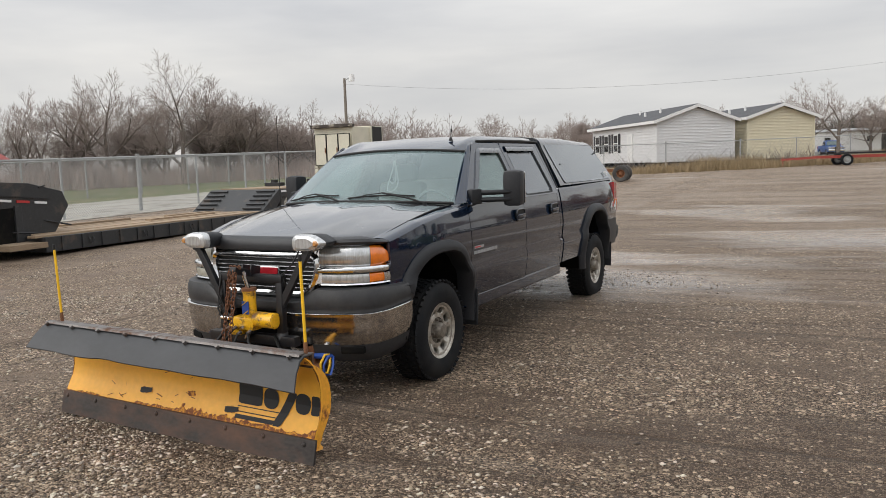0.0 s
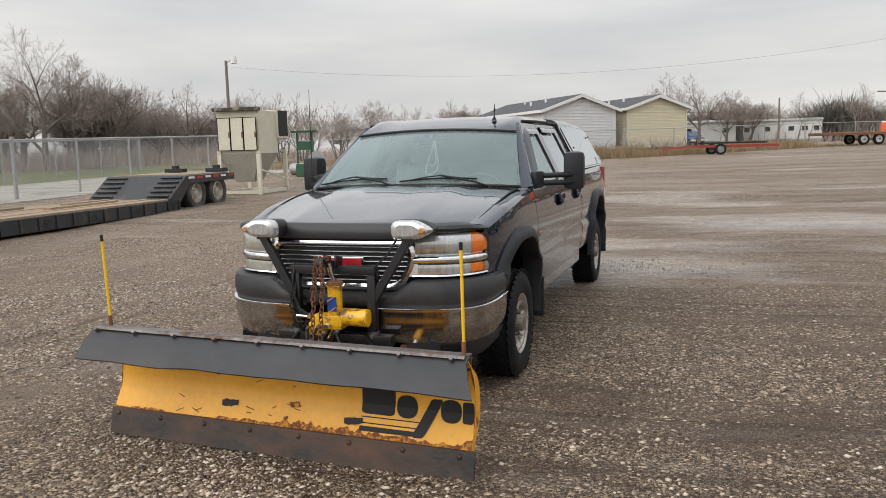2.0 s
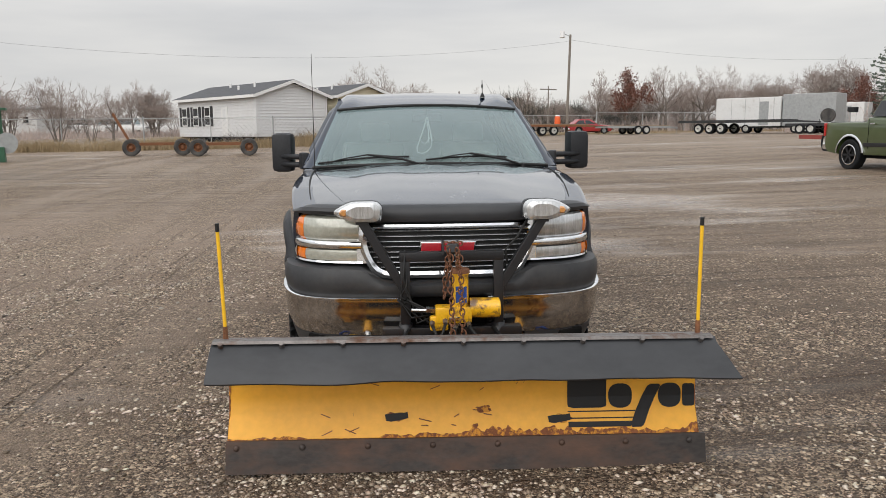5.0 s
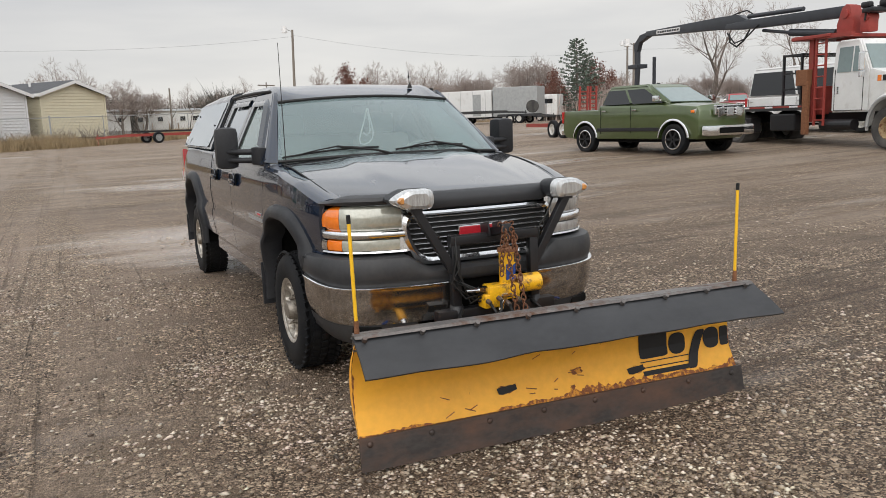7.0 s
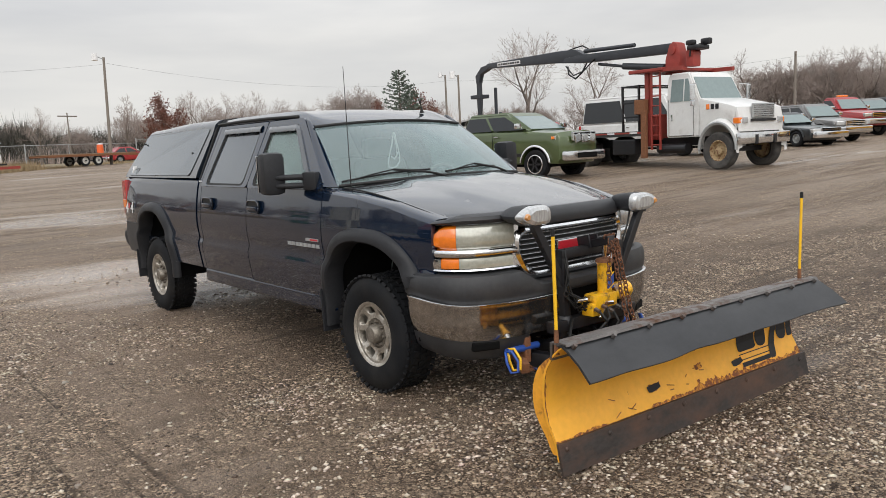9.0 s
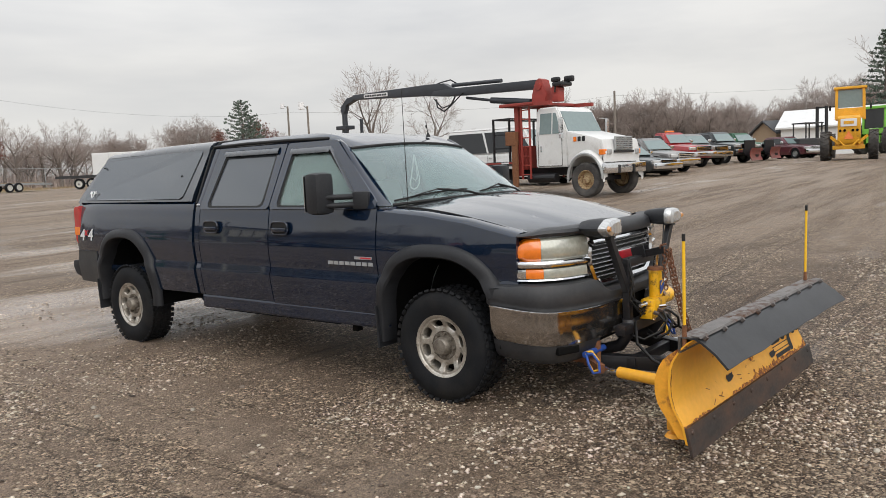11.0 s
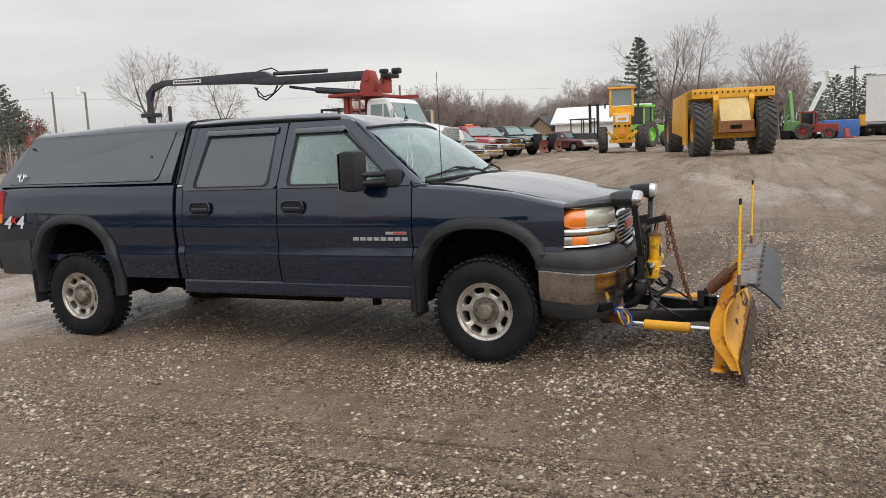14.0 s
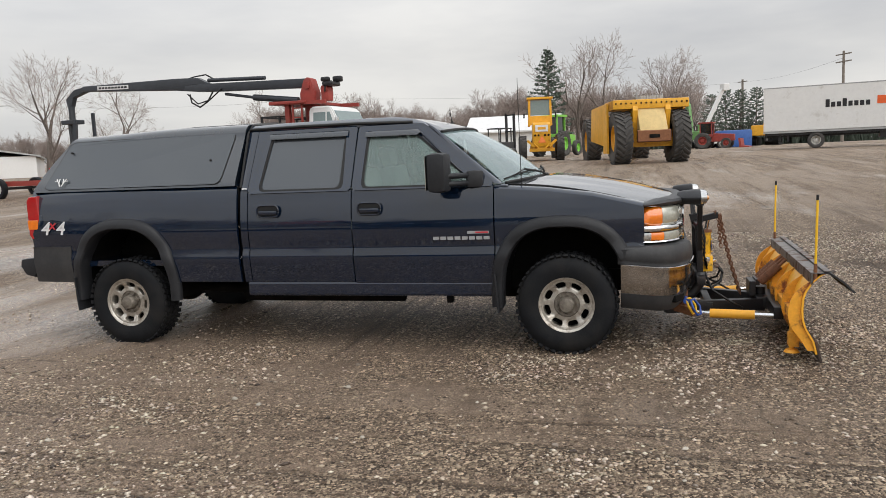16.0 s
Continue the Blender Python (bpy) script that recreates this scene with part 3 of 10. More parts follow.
for pivot, joint, a, m_, b in (((-0.09, -0.03), (-0.55, 0.125), (-0.97, 0.055), (-0.57, 0.115), (-0.20, 0.10)), ((0.76, -0.03), (0.32, 0.12), (-0.06, 0.05), (0.30, 0.112), (0.64, 0.10))):
    bm = bmesh.new()
    p0, p1 = on_screen(*pivot, 0.025), on_screen(*joint, 0.03)
    tube(bm, [p0, p0.lerp(p1, 0.35) + Vector((0, -0.012, 0.012)), p1], 0.0085, 6)
    cyl(bm, p0 + Vector((0, 0, -0.02)), p0 + Vector((0, -0.005, 0.014)), 0.018, 0.014, 10)
    wiper = part("wiper", bm, SEAL, truck, "black wiper arm with blade", smooth=40)
    bm = bmesh.new()
    rail = [on_screen(a[0] + (b[0] - a[0]) * k / 12, a[1] + (b[1] - a[1]) * k / 12 + 0.02 * math.sin(math.pi * k / 12), 0.012) for k in range(13)]
    tube(bm, rail, 0.007, 6)
    tube(bm, [rail[2], rail[4] + Vector((0, -0.016, 0.014)), p1, rail[8] + Vector((0, -0.016, 0.014)), rail[10]], 0.005, 6)
    part("wiper_blade", bm, SEAL, wiper, smooth=40)

# front end: shapes swept round the nose
NOSE = [(0.0, -1.0), (0.25, -0.995), (0.5, -0.975), (0.68, -0.935), (0.8, -0.875), (0.885, -0.79), (0.935, -0.69), (0.958, -0.58), (0.965, -0.46)]
_nx = np.array([p[0] for p in NOSE])
_ny = np.array([p[1] for p in NOSE])
_nl = np.concatenate([[0], np.cumsum(np.hypot(np.diff(_nx), np.diff(_ny)))])


def nose(u):
    """Point and outward direction on the nose line at arc length u from the middle."""
    def at(v):
        v = min(max(v, 0.0), _nl[-1])
        k = [at0(v + d) for d in (-0.05, -0.025, 0, 0.025, 0.05)]
        return sum((Vector(q) for q in k), Vector((0, 0))) / 5
    def at0(v):
        if v < 0:
            q = at0(-v)
            return (-q[0], q[1])
        v = min(v, _nl[-1])
        return (float(np.interp(v, _nl, _nx)), float(np.interp(v, _nl, _ny)))
    d = (at(u + 0.01) - at(max(0, u - 0.01))).normalized()
    return at(u), Vector((d.y, -d.x))


def bumper_drop(u):
    """The bumper's chrome line hangs lower across the front than beside the wheels."""
    return -0.048 + 0.040 * smoothstep(0.85, 1.35, abs(u))


def nose_band(bm, side, u0, u1, profile, n=24, depth=0.03, drop=None):
    grid = []
    for k in range(n + 1):
        u = u0 + (u1 - u0) * k / n
        p, d = nose(u)
        dz = drop(u) if drop else 0.0
        grid.append([(side * (p.x + d.x * o), p.y + d.y * o, z + dz) for o, z in profile])
    skin(bm, grid, (-side * 0.3, 1, 0), depth)
    return bm


def nose_full(bm, u1, profile, n=48):
    grid = []
    for k in range(-n, n + 1):
        p, d = nose(abs(u1 * k / n))
        s = -1 if k < 0 else 1
        grid.append([(s * (p.x + d.x * o), p.y + d.y * o, z) for o, z in profile])
    skin(bm, grid, (0, 1, 0), 0.05)
    return bm


UEND = float(_nl[-1])
bm, grid = bmesh.new(), []
for k in range(-60, 61):
    u = UEND * k / 60
    p, d = nose(abs(u))
    s = -1 if k < 0 else 1
    top = 0.742 + 0.082 * smoothstep(0.34, 0.52, abs(u))
    row = [(-0.14, top), (-0.04, top - 0.003), (-0.008, top - 0.012)]
    base = 0.698 + bumper_drop(u)
    row += [(o, base + (z - 0.698) * (top - base) / 0.137) for o, z in ((0.006, 0.80), (0.010, 0.755), (0.002, 0.715), (-0.012, 0.698))]
    grid.append([(s * (p.x + d.x * o), p.y + d.y * o, z) for o, z in row])
skin(bm, grid, (0, 1, 0), 0.05)
bumper = part("front_bumper", bm, BUMPER_PAD, truck, "faded grey plastic and worn chrome front bumper", smooth=40)
for side in (-1, 1):
    part("chrome_face", nose_band(bmesh.new(), side, 0.22, UEND, [(-0.02, 0.699), (0.002, 0.697), (0.011, 0.690), (0.012, 0.678), (0.008, 0.666), (0.008, 0.62), (0.004, 0.57), (-0.006, 0.52), (-0.024, 0.478)], drop=bumper_drop), WORN_CHROME, bumper, "worn chrome bumper face, scraped and rusting", smooth=40)
    # bright chrome bead added for the highlight along the bumper's top edge
    part("chrome_lip", nose_band(bmesh.new(), side, 0.22, UEND, [(-0.010, 0.703), (0.012, 0.702), (0.018, 0.697), (0.017, 0.690), (0.010, 0.686), (-0.005, 0.685)], drop=bumper_drop), CHROME, bumper, smooth=50)
    part("valance", nose_band(bmesh.new(), side, 0.45, UEND, [(-0.024, 0.476), (-0.03, 0.45), (-0.05, 0.39), (-0.085, 0.352), (-0.16, 0.345)], drop=bumper_drop), BUMPER_PAD, bumper, smooth=40)
    bm = bmesh.new()
    p, d = nose(0.78)
    box(bm, (side * (p.x - 0.04), p.y + 0.032, 0.395), (0.17, 0.05, 0.055), Matrix.Rotation(side * radians(22), 3, "Z"), 0.012)
    part("fog_lamp_opening", bm, DARK, bumper)
bm = bmesh.new()
nose_full(bm, 0.5, [(-0.05, 0.66), (-0.07, 0.55), (-0.09, 0.42), (-0.14, 0.36)])
part("lower_intake", bm, DARK, bumper, smooth=40)
for side in (-1, 1):
    part("intake_frame", nose_band(bmesh.new(), side, 0.30, 0.62, [(-0.03, 0.50), (-0.025, 0.485), (-0.03, 0.44), (-0.045, 0.42)]), BUMPER_PAD, bumper, smooth=40)

# dark core behind lamps and grille
core = part("nose_core", nose_full(bmesh.new(), 1.12, [(-0.13, 1.10), (-0.13, 0.83)]), DARK, truck)
G_IN = -0.075
grille = part("grille", nose_full(bmesh.new(), 0.47, [(G_IN - 0.03, 1.055), (G_IN - 0.035, 0.77)]), SEAL, truck, "black grille with thin chrome bars")
bm = bmesh.new()
o_pts = resample([(-0.50, 1.062), (0.50, 1.062), (0.52, 0.93), (0.42, 0.752), (-0.42, 0.752), (-0.52, 0.93)], 120, 0.06)
i_pts = resample([(-0.465, 1.035), (0.465, 1.035), (0.47, 0.93), (0.395, 0.79), (-0.395, 0.79), (-0.47, 0.93)], 120, 0.07)
k0 = min(range(120), key=lambda q: (i_pts[q] - o_pts[0]).length)
i_pts = i_pts[k0:] + i_pts[:k0]


def nose_pt(x, z, o):
    p, d = nose(abs(x))
    return ((1 if x >= 0 else -1) * (p.x + d.x * o), p.y + d.y * o, z)


loft(bm, [[nose_pt(p.x, p.y, G_IN - 0.04) for p in o_pts], [nose_pt(p.x, p.y, G_IN + 0.012) for p in o_pts],
          [nose_pt(*(o_pts[q].lerp(i_pts[q], 0.5)), G_IN + 0.022) for q in range(120)],
          [nose_pt(p.x, p.y, G_IN + 0.008) for p in i_pts], [nose_pt(p.x, p.y, G_IN - 0.04) for p in i_pts]])
bmesh.ops.recalc_face_normals(bm, faces=bm.faces[:])
part("grille_surround", bm, CHROME, grille, "chrome grille surround", smooth=50)
for k in range(8):
    z = 0.812 + 0.030 * k
    w = 0.385 + 0.085 * min(1, k / 3.5)
    bm = bmesh.new()
    rows = []
    for j in range(25):
        x = -w + 2 * w * j / 24
        rows.append([nose_pt(x, z + dz, G_IN + o) for o, dz in ((-0.03, 0.0050), (-0.012, 0.0046), (-0.001, 0.0026), (0.001, -0.0014), (-0.010, -0.0040), (-0.03, -0.0044))])
    skin(bm, rows, (0, 1, 0), 0.004)
    part("grille_bar", bm, BAR_SILVER, grille, smooth=60)
bm = bmesh.new()
prism(bm, [(-0.165, 0.89), (0.155, 0.89), (0.165, 0.96), (-0.155, 0.96)], -0.935, -0.905, "y", 0.006)
badge = part("badge_rim", bm, CHROME, grille)
bm = bmesh.new()
prism(bm, [(-0.155, 0.897), (0.148, 0.897), (0.155, 0.953), (-0.148, 0.953)], -0.942, -0.93, "y", 0.004)
part("badge", bm, RED_BADGE, grille, "plain red badge")

for side in (-1, 1):
    amb_u = 0.93
    lamp = part("headlight", nose_band(bmesh.new(), side, 0.515, amb_u, [(-0.11, 1.108), (-0.085, 1.104), (-0.07, 1.09), (-0.062, 1.04), (-0.064, 0.985), (-0.078, 0.968), (-0.1, 0.965)]), LENS if side < 0 else LENS_CLEAR, truck,
                "yellowed headlight lens" if side < 0 else "clear headlight lens", smooth=40)
    bm, grid = bmesh.new(), []
    for k in range(17):
        t = k / 16
        p, d = nose(amb_u + 0.003 + (1.115 - amb_u - 0.003) * t)
        top, low = 1.106 - 0.045 * t ** 4, 0.965 + 0.012 * t ** 4
        grid.append([(side * (p.x + d.x * o), p.y + d.y * o, low + (top - low) * f) for o, f in ((-0.11, 1.0), (-0.085, 0.965), (-0.07, 0.86), (-0.062, 0.53), (-0.064, 0.14), (-0.078, 0.02), (-0.1, 0.0))])
    skin(bm, grid, (-side * 0.3, 1, 0), 0.03)
    part("amber_corner", bm, AMBER, lamp, "amber corner lens", smooth=40)
    part("lamp_trim", nose_band(bmesh.new(), side, 0.50, 1.112, [(-0.10, 0.968), (-0.064, 0.965), (-0.056, 0.954), (-0.055, 0.934), (-0.060, 0.922), (-0.09, 0.918)]), CHROME, lamp, "chrome strip", smooth=50)
    part("lamp_trim_lower", nose_band(bmesh.new(), side, 0.49, 1.112, [(-0.09, 0.853), (-0.060, 0.850), (-0.056, 0.840), (-0.09, 0.830)]), CHROME, lamp, smooth=50)
    sig = part("turn_signal", nose_band(bmesh.new(), side, 0.53, 0.915, [(-0.09, 0.918), (-0.066, 0.912), (-0.06, 0.88), (-0.066, 0.853), (-0.09, 0.848)]), LENS if side < 0 else LENS_CLEAR, truck, "clear and amber turn signal lamp", smooth=40)
    part("amber_end", nose_band(bmesh.new(), side, 0.918, 1.06, [(-0.09, 0.916), (-0.066, 0.91), (-0.06, 0.88), (-0.066, 0.855), (-0.09, 0.85)]), AMBER, sig, "amber end lens", smooth=40)
    part("side_chrome", nose_band(bmesh.new(), side, 1.050, 1.112, [(-0.09, 0.918), (-0.058, 0.912), (-0.054, 0.88), (-0.058, 0.855), (-0.09, 0.85)]), CHROME, lamp, smooth=40)
    part("grille_side", nose_band(bmesh.new(), side, 0.47, 0.53, [(-0.11, 1.10), (-0.08, 1.09), (-0.072, 0.97), (-0.062, 0.84), (-0.09, 0.833)]), CHROME, lamp, smooth=50)

bm = bmesh.new()
grid = []
for k in range(-40, 41):
    x = 1.105 * k / 40
    p, d = nose(abs(x))
    s = -1 if k < 0 else 1
    low = 1.066 + 0.046 * smoothstep(0.42, 0.56, abs(x))
    high = 1.168 - 0.034 * smoothstep(0.85, 1.105, abs(x))
    grid.append([(s * (p.x + d.x * o), p.y + d.y * o, low + (high - low) * f) for o, f in ((-0.19, 0.87), (-0.14, 1.0), (-0.085, 1.0), (-0.055, 0.80), (-0.046, 0.43), (-0.055, 0.1), (-0.08, 0.0))])
skin(bm, grid, (0, 1, -0.3), 0.01)
part("bug_shield", bm, BELT, truck, "dark vinyl hood bra along the hood edge", smooth=45)

# towing mirrors
for side in (-1, 1):
    bm = bmesh.new()
    out = 0.07 if side > 0 else 0.0
    mx, my = side * (1.125 + out), 0.885
    box(bm, (mx, my, 1.425), (0.165, 0.155, 0.30), Matrix.Rotation(side * radians(8), 3, "Z"), 0.045)
    mir = part("towing_mirror", bm, PLASTIC, truck, "black extended towing mirror", smooth=35)
    bm = bmesh.new()
    box(bm, (mx, my + 0.082, 1.425), (0.135, 0.006, 0.26), Matrix.Rotation(side * radians(8), 3, "Z"), 0.002)
    part("mirror_glass", bm, CHROME, mir)
    for z in (1.395, 1.335):
        bm = bmesh.new()
        tube(bm, [(mx + side * 0.015, my - 0.055, z), (side * (1.05 + out * 0.6), 0.785, z), (side * 0.95, 0.67, z)], 0.021)
        part("mirror_arm", bm, PLASTIC, mir, smooth=40)
    bm = bmesh.new()
    box(bm, (side * 0.945, 0.645, 1.365), (0.06, 0.13, 0.13), Matrix.Rotation(side * radians(-18), 3, "Z"), 0.02)
    part("mirror_foot", bm, PLASTIC, mir, smooth=40)

# bed: floor, tailgate, rear bumper, tail lamps
bm = bmesh.new()
box(bm, (0, 3.75, 0.72), (1.80, 2.06, 0.05))
box(bm, (0, 4.80, 1.06), (1.74, 0.05, 0.60), None, 0.012)
part("tailgate_and_floor", bm, PAINT, truck)
for side in (-1, 1):
    bm = bmesh.new()
    prism(bm, [(4.715, 1.345), (4.80, 1.34), (4.828, 1.30), (4.828, 0.99), (4.80, 0.955), (4.70, 0.95)], side * 0.80, side * 0.952, "x", 0.008)
    tl = part("tail_lamp", bm, RED_LENS, truck, "red tail lamp with amber window")
    bm = bmesh.new()
    box(bm, (side * 0.90, 4.776, 1.085), (0.112, 0.108, 0.085), None, 0.004)
    part("amber_window", bm, AMBER, tl)
bm = bmesh.new()
prism(bm, [(4.82, 0.78), (4.97, 0.765), (4.985, 0.70), (4.93, 0.62), (4.84, 0.60), (4.78, 0.70)], -0.93, 0.93, "x", 0.015)
rb = part("rear_bumper", bm, PLASTIC, truck, "dark rear step bumper", smooth=30)
# lower rear quarter in grey two-tone
for side in (-1, 1):
    bm, grid = bmesh.new(), []
    for y in np.linspace(4.375, 4.805, 9):
        grid.append([(side * (half(y, z) + 0.006), y, z) for z in (0.56, 0.66, 0.76, 0.86, 0.885)])
    skin(bm, grid, (-side, 0, 0), 0.01)
    part("lower_quarter", bm, BUMPER_PAD, truck, smooth=40)

# bed cap
def cap_x(z):
    return 0.94 - 0.50 * max(0.0, z - 1.40)


bm, grid = bmesh.new(), []
prof = []
for k in range(9):
    z = 1.375 + (1.80 - 1.375) * k / 8
    prof.append((cap_x(z) if z > 1.40 else 0.945, z))
for k in range(1, 8):
    a = math.pi / 2 * k / 7
    prof.append((cap_x(1.80) - 0.115 * (1 - math.cos(a)) * 1.0, 1.80 + 0.095 * math.sin(a)))
xs = prof[-1][0]
for k in range(1, 7):
    prof.append((xs * (1 - k / 6), 1.895 + 0.035 * (1 - (1 - k / 6) ** 2)))
full = [(-x, z) for x, z in prof] + [(x, z) for x, z in prof[-2::-1]]
for j in range(21):
    t = j / 20
    row = []
    for x, z in full:
        h = (z - 1.375) / 0.56
        y0, y1 = 2.715 - 0.03 * h, 4.775 - 0.36 * h ** 1.25
        zz = z - 0.035 * smoothstep(0.35, 1.0, t) * h
        row.append((x * (1 - 0.03 * t * t), y0 + (y1 - y0) * t, zz))
    grid.append(row)
rows = loft(bm, grid, closed=False)
bm.faces.new(rows[0])
bm.faces.new(rows[-1][::-1])
bmesh.ops.recalc_face_normals(bm, faces=bm.faces[:])
cap = part("bed_cap", bm, CAP_PAINT, truck, "black fibreglass bed cap with tinted side glass", smooth=30)
CAPWIN = [(4.655, 1.398), (4.46, 1.812), (2.775, 1.832), (2.86, 1.398)]


def cap_glass_x(z):
    return cap_x(z) + 0.003


for side in (-1, 1):
    for name, grow, mt, off in (("window_seal", 0.008, SEAL, 0.002), ("side_glass", 0.0, T_GLASS, 0.007)):
        pts = resample([(CAPWIN[0][0] + grow, CAPWIN[0][1] - grow * 0.6), (CAPWIN[1][0] + grow, CAPWIN[1][1] + grow * 0.6), (CAPWIN[2][0] - grow, CAPWIN[2][1] + grow * 0.6), (CAPWIN[3][0] - grow, CAPWIN[3][1] - grow * 0.6)], 96, 0.055)
        bm = bmesh.new()
        top = bm.faces.new([bm.verts.new((side * ((cap_x(p.y) + off) * (1 - 0.03 * ((p.x - 2.7) / 2.0) ** 2)), p.x, p.y)) for p in pts])
        r = bmesh.ops.extrude_face_region(bm, geom=[top])
        for v in r["geom"]:
            if isinstance(v, bmesh.types.BMVert):
                v.co.x -= side * 0.012
        bmesh.ops.recalc_face_normals(bm, faces=bm.faces[:])
        part(name, bm, mt, cap, "dark tinted cap window" if mt is T_GLASS else "")
    for y, z in ((4.42, 1.72), (2.98, 1.60)):
        bm = bmesh.new()
        cyl(bm, (side * (cap_x(z) - 0.005), y, z), (side * (cap_x(z) + 0.014), y, z), 0.009)
        part("glass_stud", bm, SEAL, cap)
    # white antler-like sticker
    bm = bmesh.new()
    for q in (-1, 1):
        tube(bm, [(side * (cap_x(1.43) + 0.009), 4.46 + q * 0.008, 1.425), (side * (cap_x(1.46) + 0.010), 4.46 + q * 0.022, 1.452), (side * (cap_x(1.49) + 0.010), 4.46 + q * 0.05, 1.488)], 0.005, 5)
        tube(bm, [(side * (cap_x(1.455) + 0.010), 4.46 + q * 0.022, 1.452), (side * (cap_x(1.495) + 0.010), 4.46 + q * 0.018, 1.492)], 0.004, 5)
        tube(bm, [(side * (cap_x(1.47) + 0.010), 4.46 + q * 0.035, 1.468), (side * (cap_x(1.48) + 0.010), 4.46 + q * 0.066, 1.472)], 0.004, 5)
    part("antler_sticker", bm, WHITE_DECAL, cap, "white antler sticker")

# badges and decals on the sides
def lettering(name, body, size, at, rot, mat_, parent, label="", shear=0.0, depth=0.002, sx=1.0):
    cu = bpy.data.curves.new(name, "FONT")
    cu.body, cu.size, cu.extrude, cu.shear = body, size, depth, shear
    cu.align_x, cu.align_y = "CENTER", "CENTER"
    cu.offset = size * 0.014
    tmp = new(name, cu)
    bpy.context.view_layer.update()
    me = bpy.data.meshes.new_from_object(tmp.evaluated_get(bpy.context.evaluated_depsgraph_get()))
    bpy.data.objects.remove(tmp)
    me.materials.append(mat_)
    ob = new(name, me)
    ob.parent = parent
    ob.matrix_local = Matrix.Translation(at) @ rot.to_4x4() @ Matrix.Diagonal((sx, 1, 1, 1))
    if label:
        ob["label"] = label
    return ob


for side in (-1, 1):
    face = Euler((radians(90), 0, radians(-90 if side < 0 else 90))).to_matrix()
    dy = 0.072 if side < 0 else -0.072
    for ch, off, m_, sz in (("4", 1, WHITE_DECAL, 0.165), ("4", -1, WHITE_DECAL, 0.165), ("x", 0, RED_DECAL, 0.12)):
        lettering("four_by_four_decal", ch, sz, (side * (half(4.55, 1.06) + 0.013), 4.55 + off * dy * 1.1, 1.045 + (0.035 if ch == "x" else 0)), face, m_, truck, "white and red 4x4 decal", 0.25, 0.001, 1.15)
    for k in range(8):
        bm = bmesh.new()
        box(bm, (side * (half(0.75, 0.9) + 0.003), 0.97 - k * 0.058, 0.908), (0.006, 0.046 if k else 0.05, 0.026))
        part("model_badge", bm, GREY_DECAL, truck, "plain silver badge bar")
    bm = bmesh.new()
    box(bm, (side * (half(0.75, 0.95) + 0.003), 0.63, 0.952), (0.006, 0.17, 0.02))
    part("engine_badge", bm, GREY_DECAL, truck)
    bm = bmesh.new()
    box(bm, (side * (half(0.75, 0.95) + 0.005), 0.60, 0.952), (0.006, 0.10, 0.011))
    part("engine_badge_stripe", bm, RED_DECAL, truck)
    bm = bmesh.new()
    box(bm, (side * 0.936, 2.63, 1.345), (0.01, 0.045, 0.016))
    part("trim_badge", bm, WHITE_DECAL, truck)

# radio mast on the fender, antenna on the roof
bm = bmesh.new()
cyl(bm, (-0.84, 0.30, 1.29), (-0.84, 0.31, 2.12), 0.0035, 0.002, 6)
cyl(bm, (-0.84, 0.30, 1.27), (-0.84, 0.30, 1.305), 0.02, 0.012, 10)
part("radio_mast", bm, SEAL, truck)
bm = bmesh.new()
cyl(bm, (0.47, 1.15, 1.865), (0.47, 1.17, 1.99), 0.004, 0.003, 6)
cyl(bm, (0.47, 1.15, 1.85), (0.47, 1.15, 1.885), 0.022, 0.008, 10)
cyl(bm, (0.47, 1.165, 1.93), (0.47, 1.167, 1.955), 0.008, None, 6)
part("roof_antenna", bm, SEAL, truck)

# chassis and axles
bm = bmesh.new()
for s in (-0.42, 0.42):
    box(bm, (s, 2.0, 0.50), (0.08, 5.2, 0.16))
box(bm, (0, 1.6, 0.545), (1.78, 2.0, 0.05))
box(bm, (0.1, 0.6, 0.42), (0.5, 1.2, 0.28), None, 0.05)
cyl(bm, (-0.80, 3.838, 0.39), (0.80, 3.838, 0.39), 0.05)
cyl(bm, (-0.80, -0.036, 0.38), (0.80, -0.036, 0.38), 0.045)
bmesh.ops.create_uvsphere(bm, u_segments=14, v_segments=8, radius=0.17, matrix=Matrix.Translation((0, 3.838, 0.39)))
cyl(bm, (0.15, 0.8, 0.40), (0.02, 3.8, 0.42), 0.05)
cyl(bm, (-0.5, 1.4, 0.40), (-0.5, 2.9, 0.40), 0.09)
cyl(bm, (-0.5, 2.9, 0.42), (-0.62, 4.6, 0.52), 0.04)
box(bm, (-0.45, 4.62, 0.56), (0.10, 0.5, 0.12))
box(bm, (-0.78, 0.92, 0.40), (0.06, 0.05, 0.08))
box(bm, (-0.70, 2.62, 0.47), (0.08, 0.10, 0.12))
part("chassis", bm, DARK, truck)

# cabin
bm = bmesh.new()
box(bm, (0, 1.6, 0.60), (1.74, 2.05, 0.06))
box(bm, (0, 2.63, 0.98), (1.7, 0.02, 0.78))
prism(bm, [(-0.85, 1.36), (0.85, 1.36), (0.64, 1.80), (-0.64, 1.80)], 2.62, 2.64, "y")
cabin = part("cabin_floor", bm, CABIN, truck)
bm = bmesh.new()
box(bm, (0, 2.02, 1.835), (1.24, 1.15, 0.02))
part("headliner", bm, SEAT, cabin)
bm, grid = bmesh.new(), []
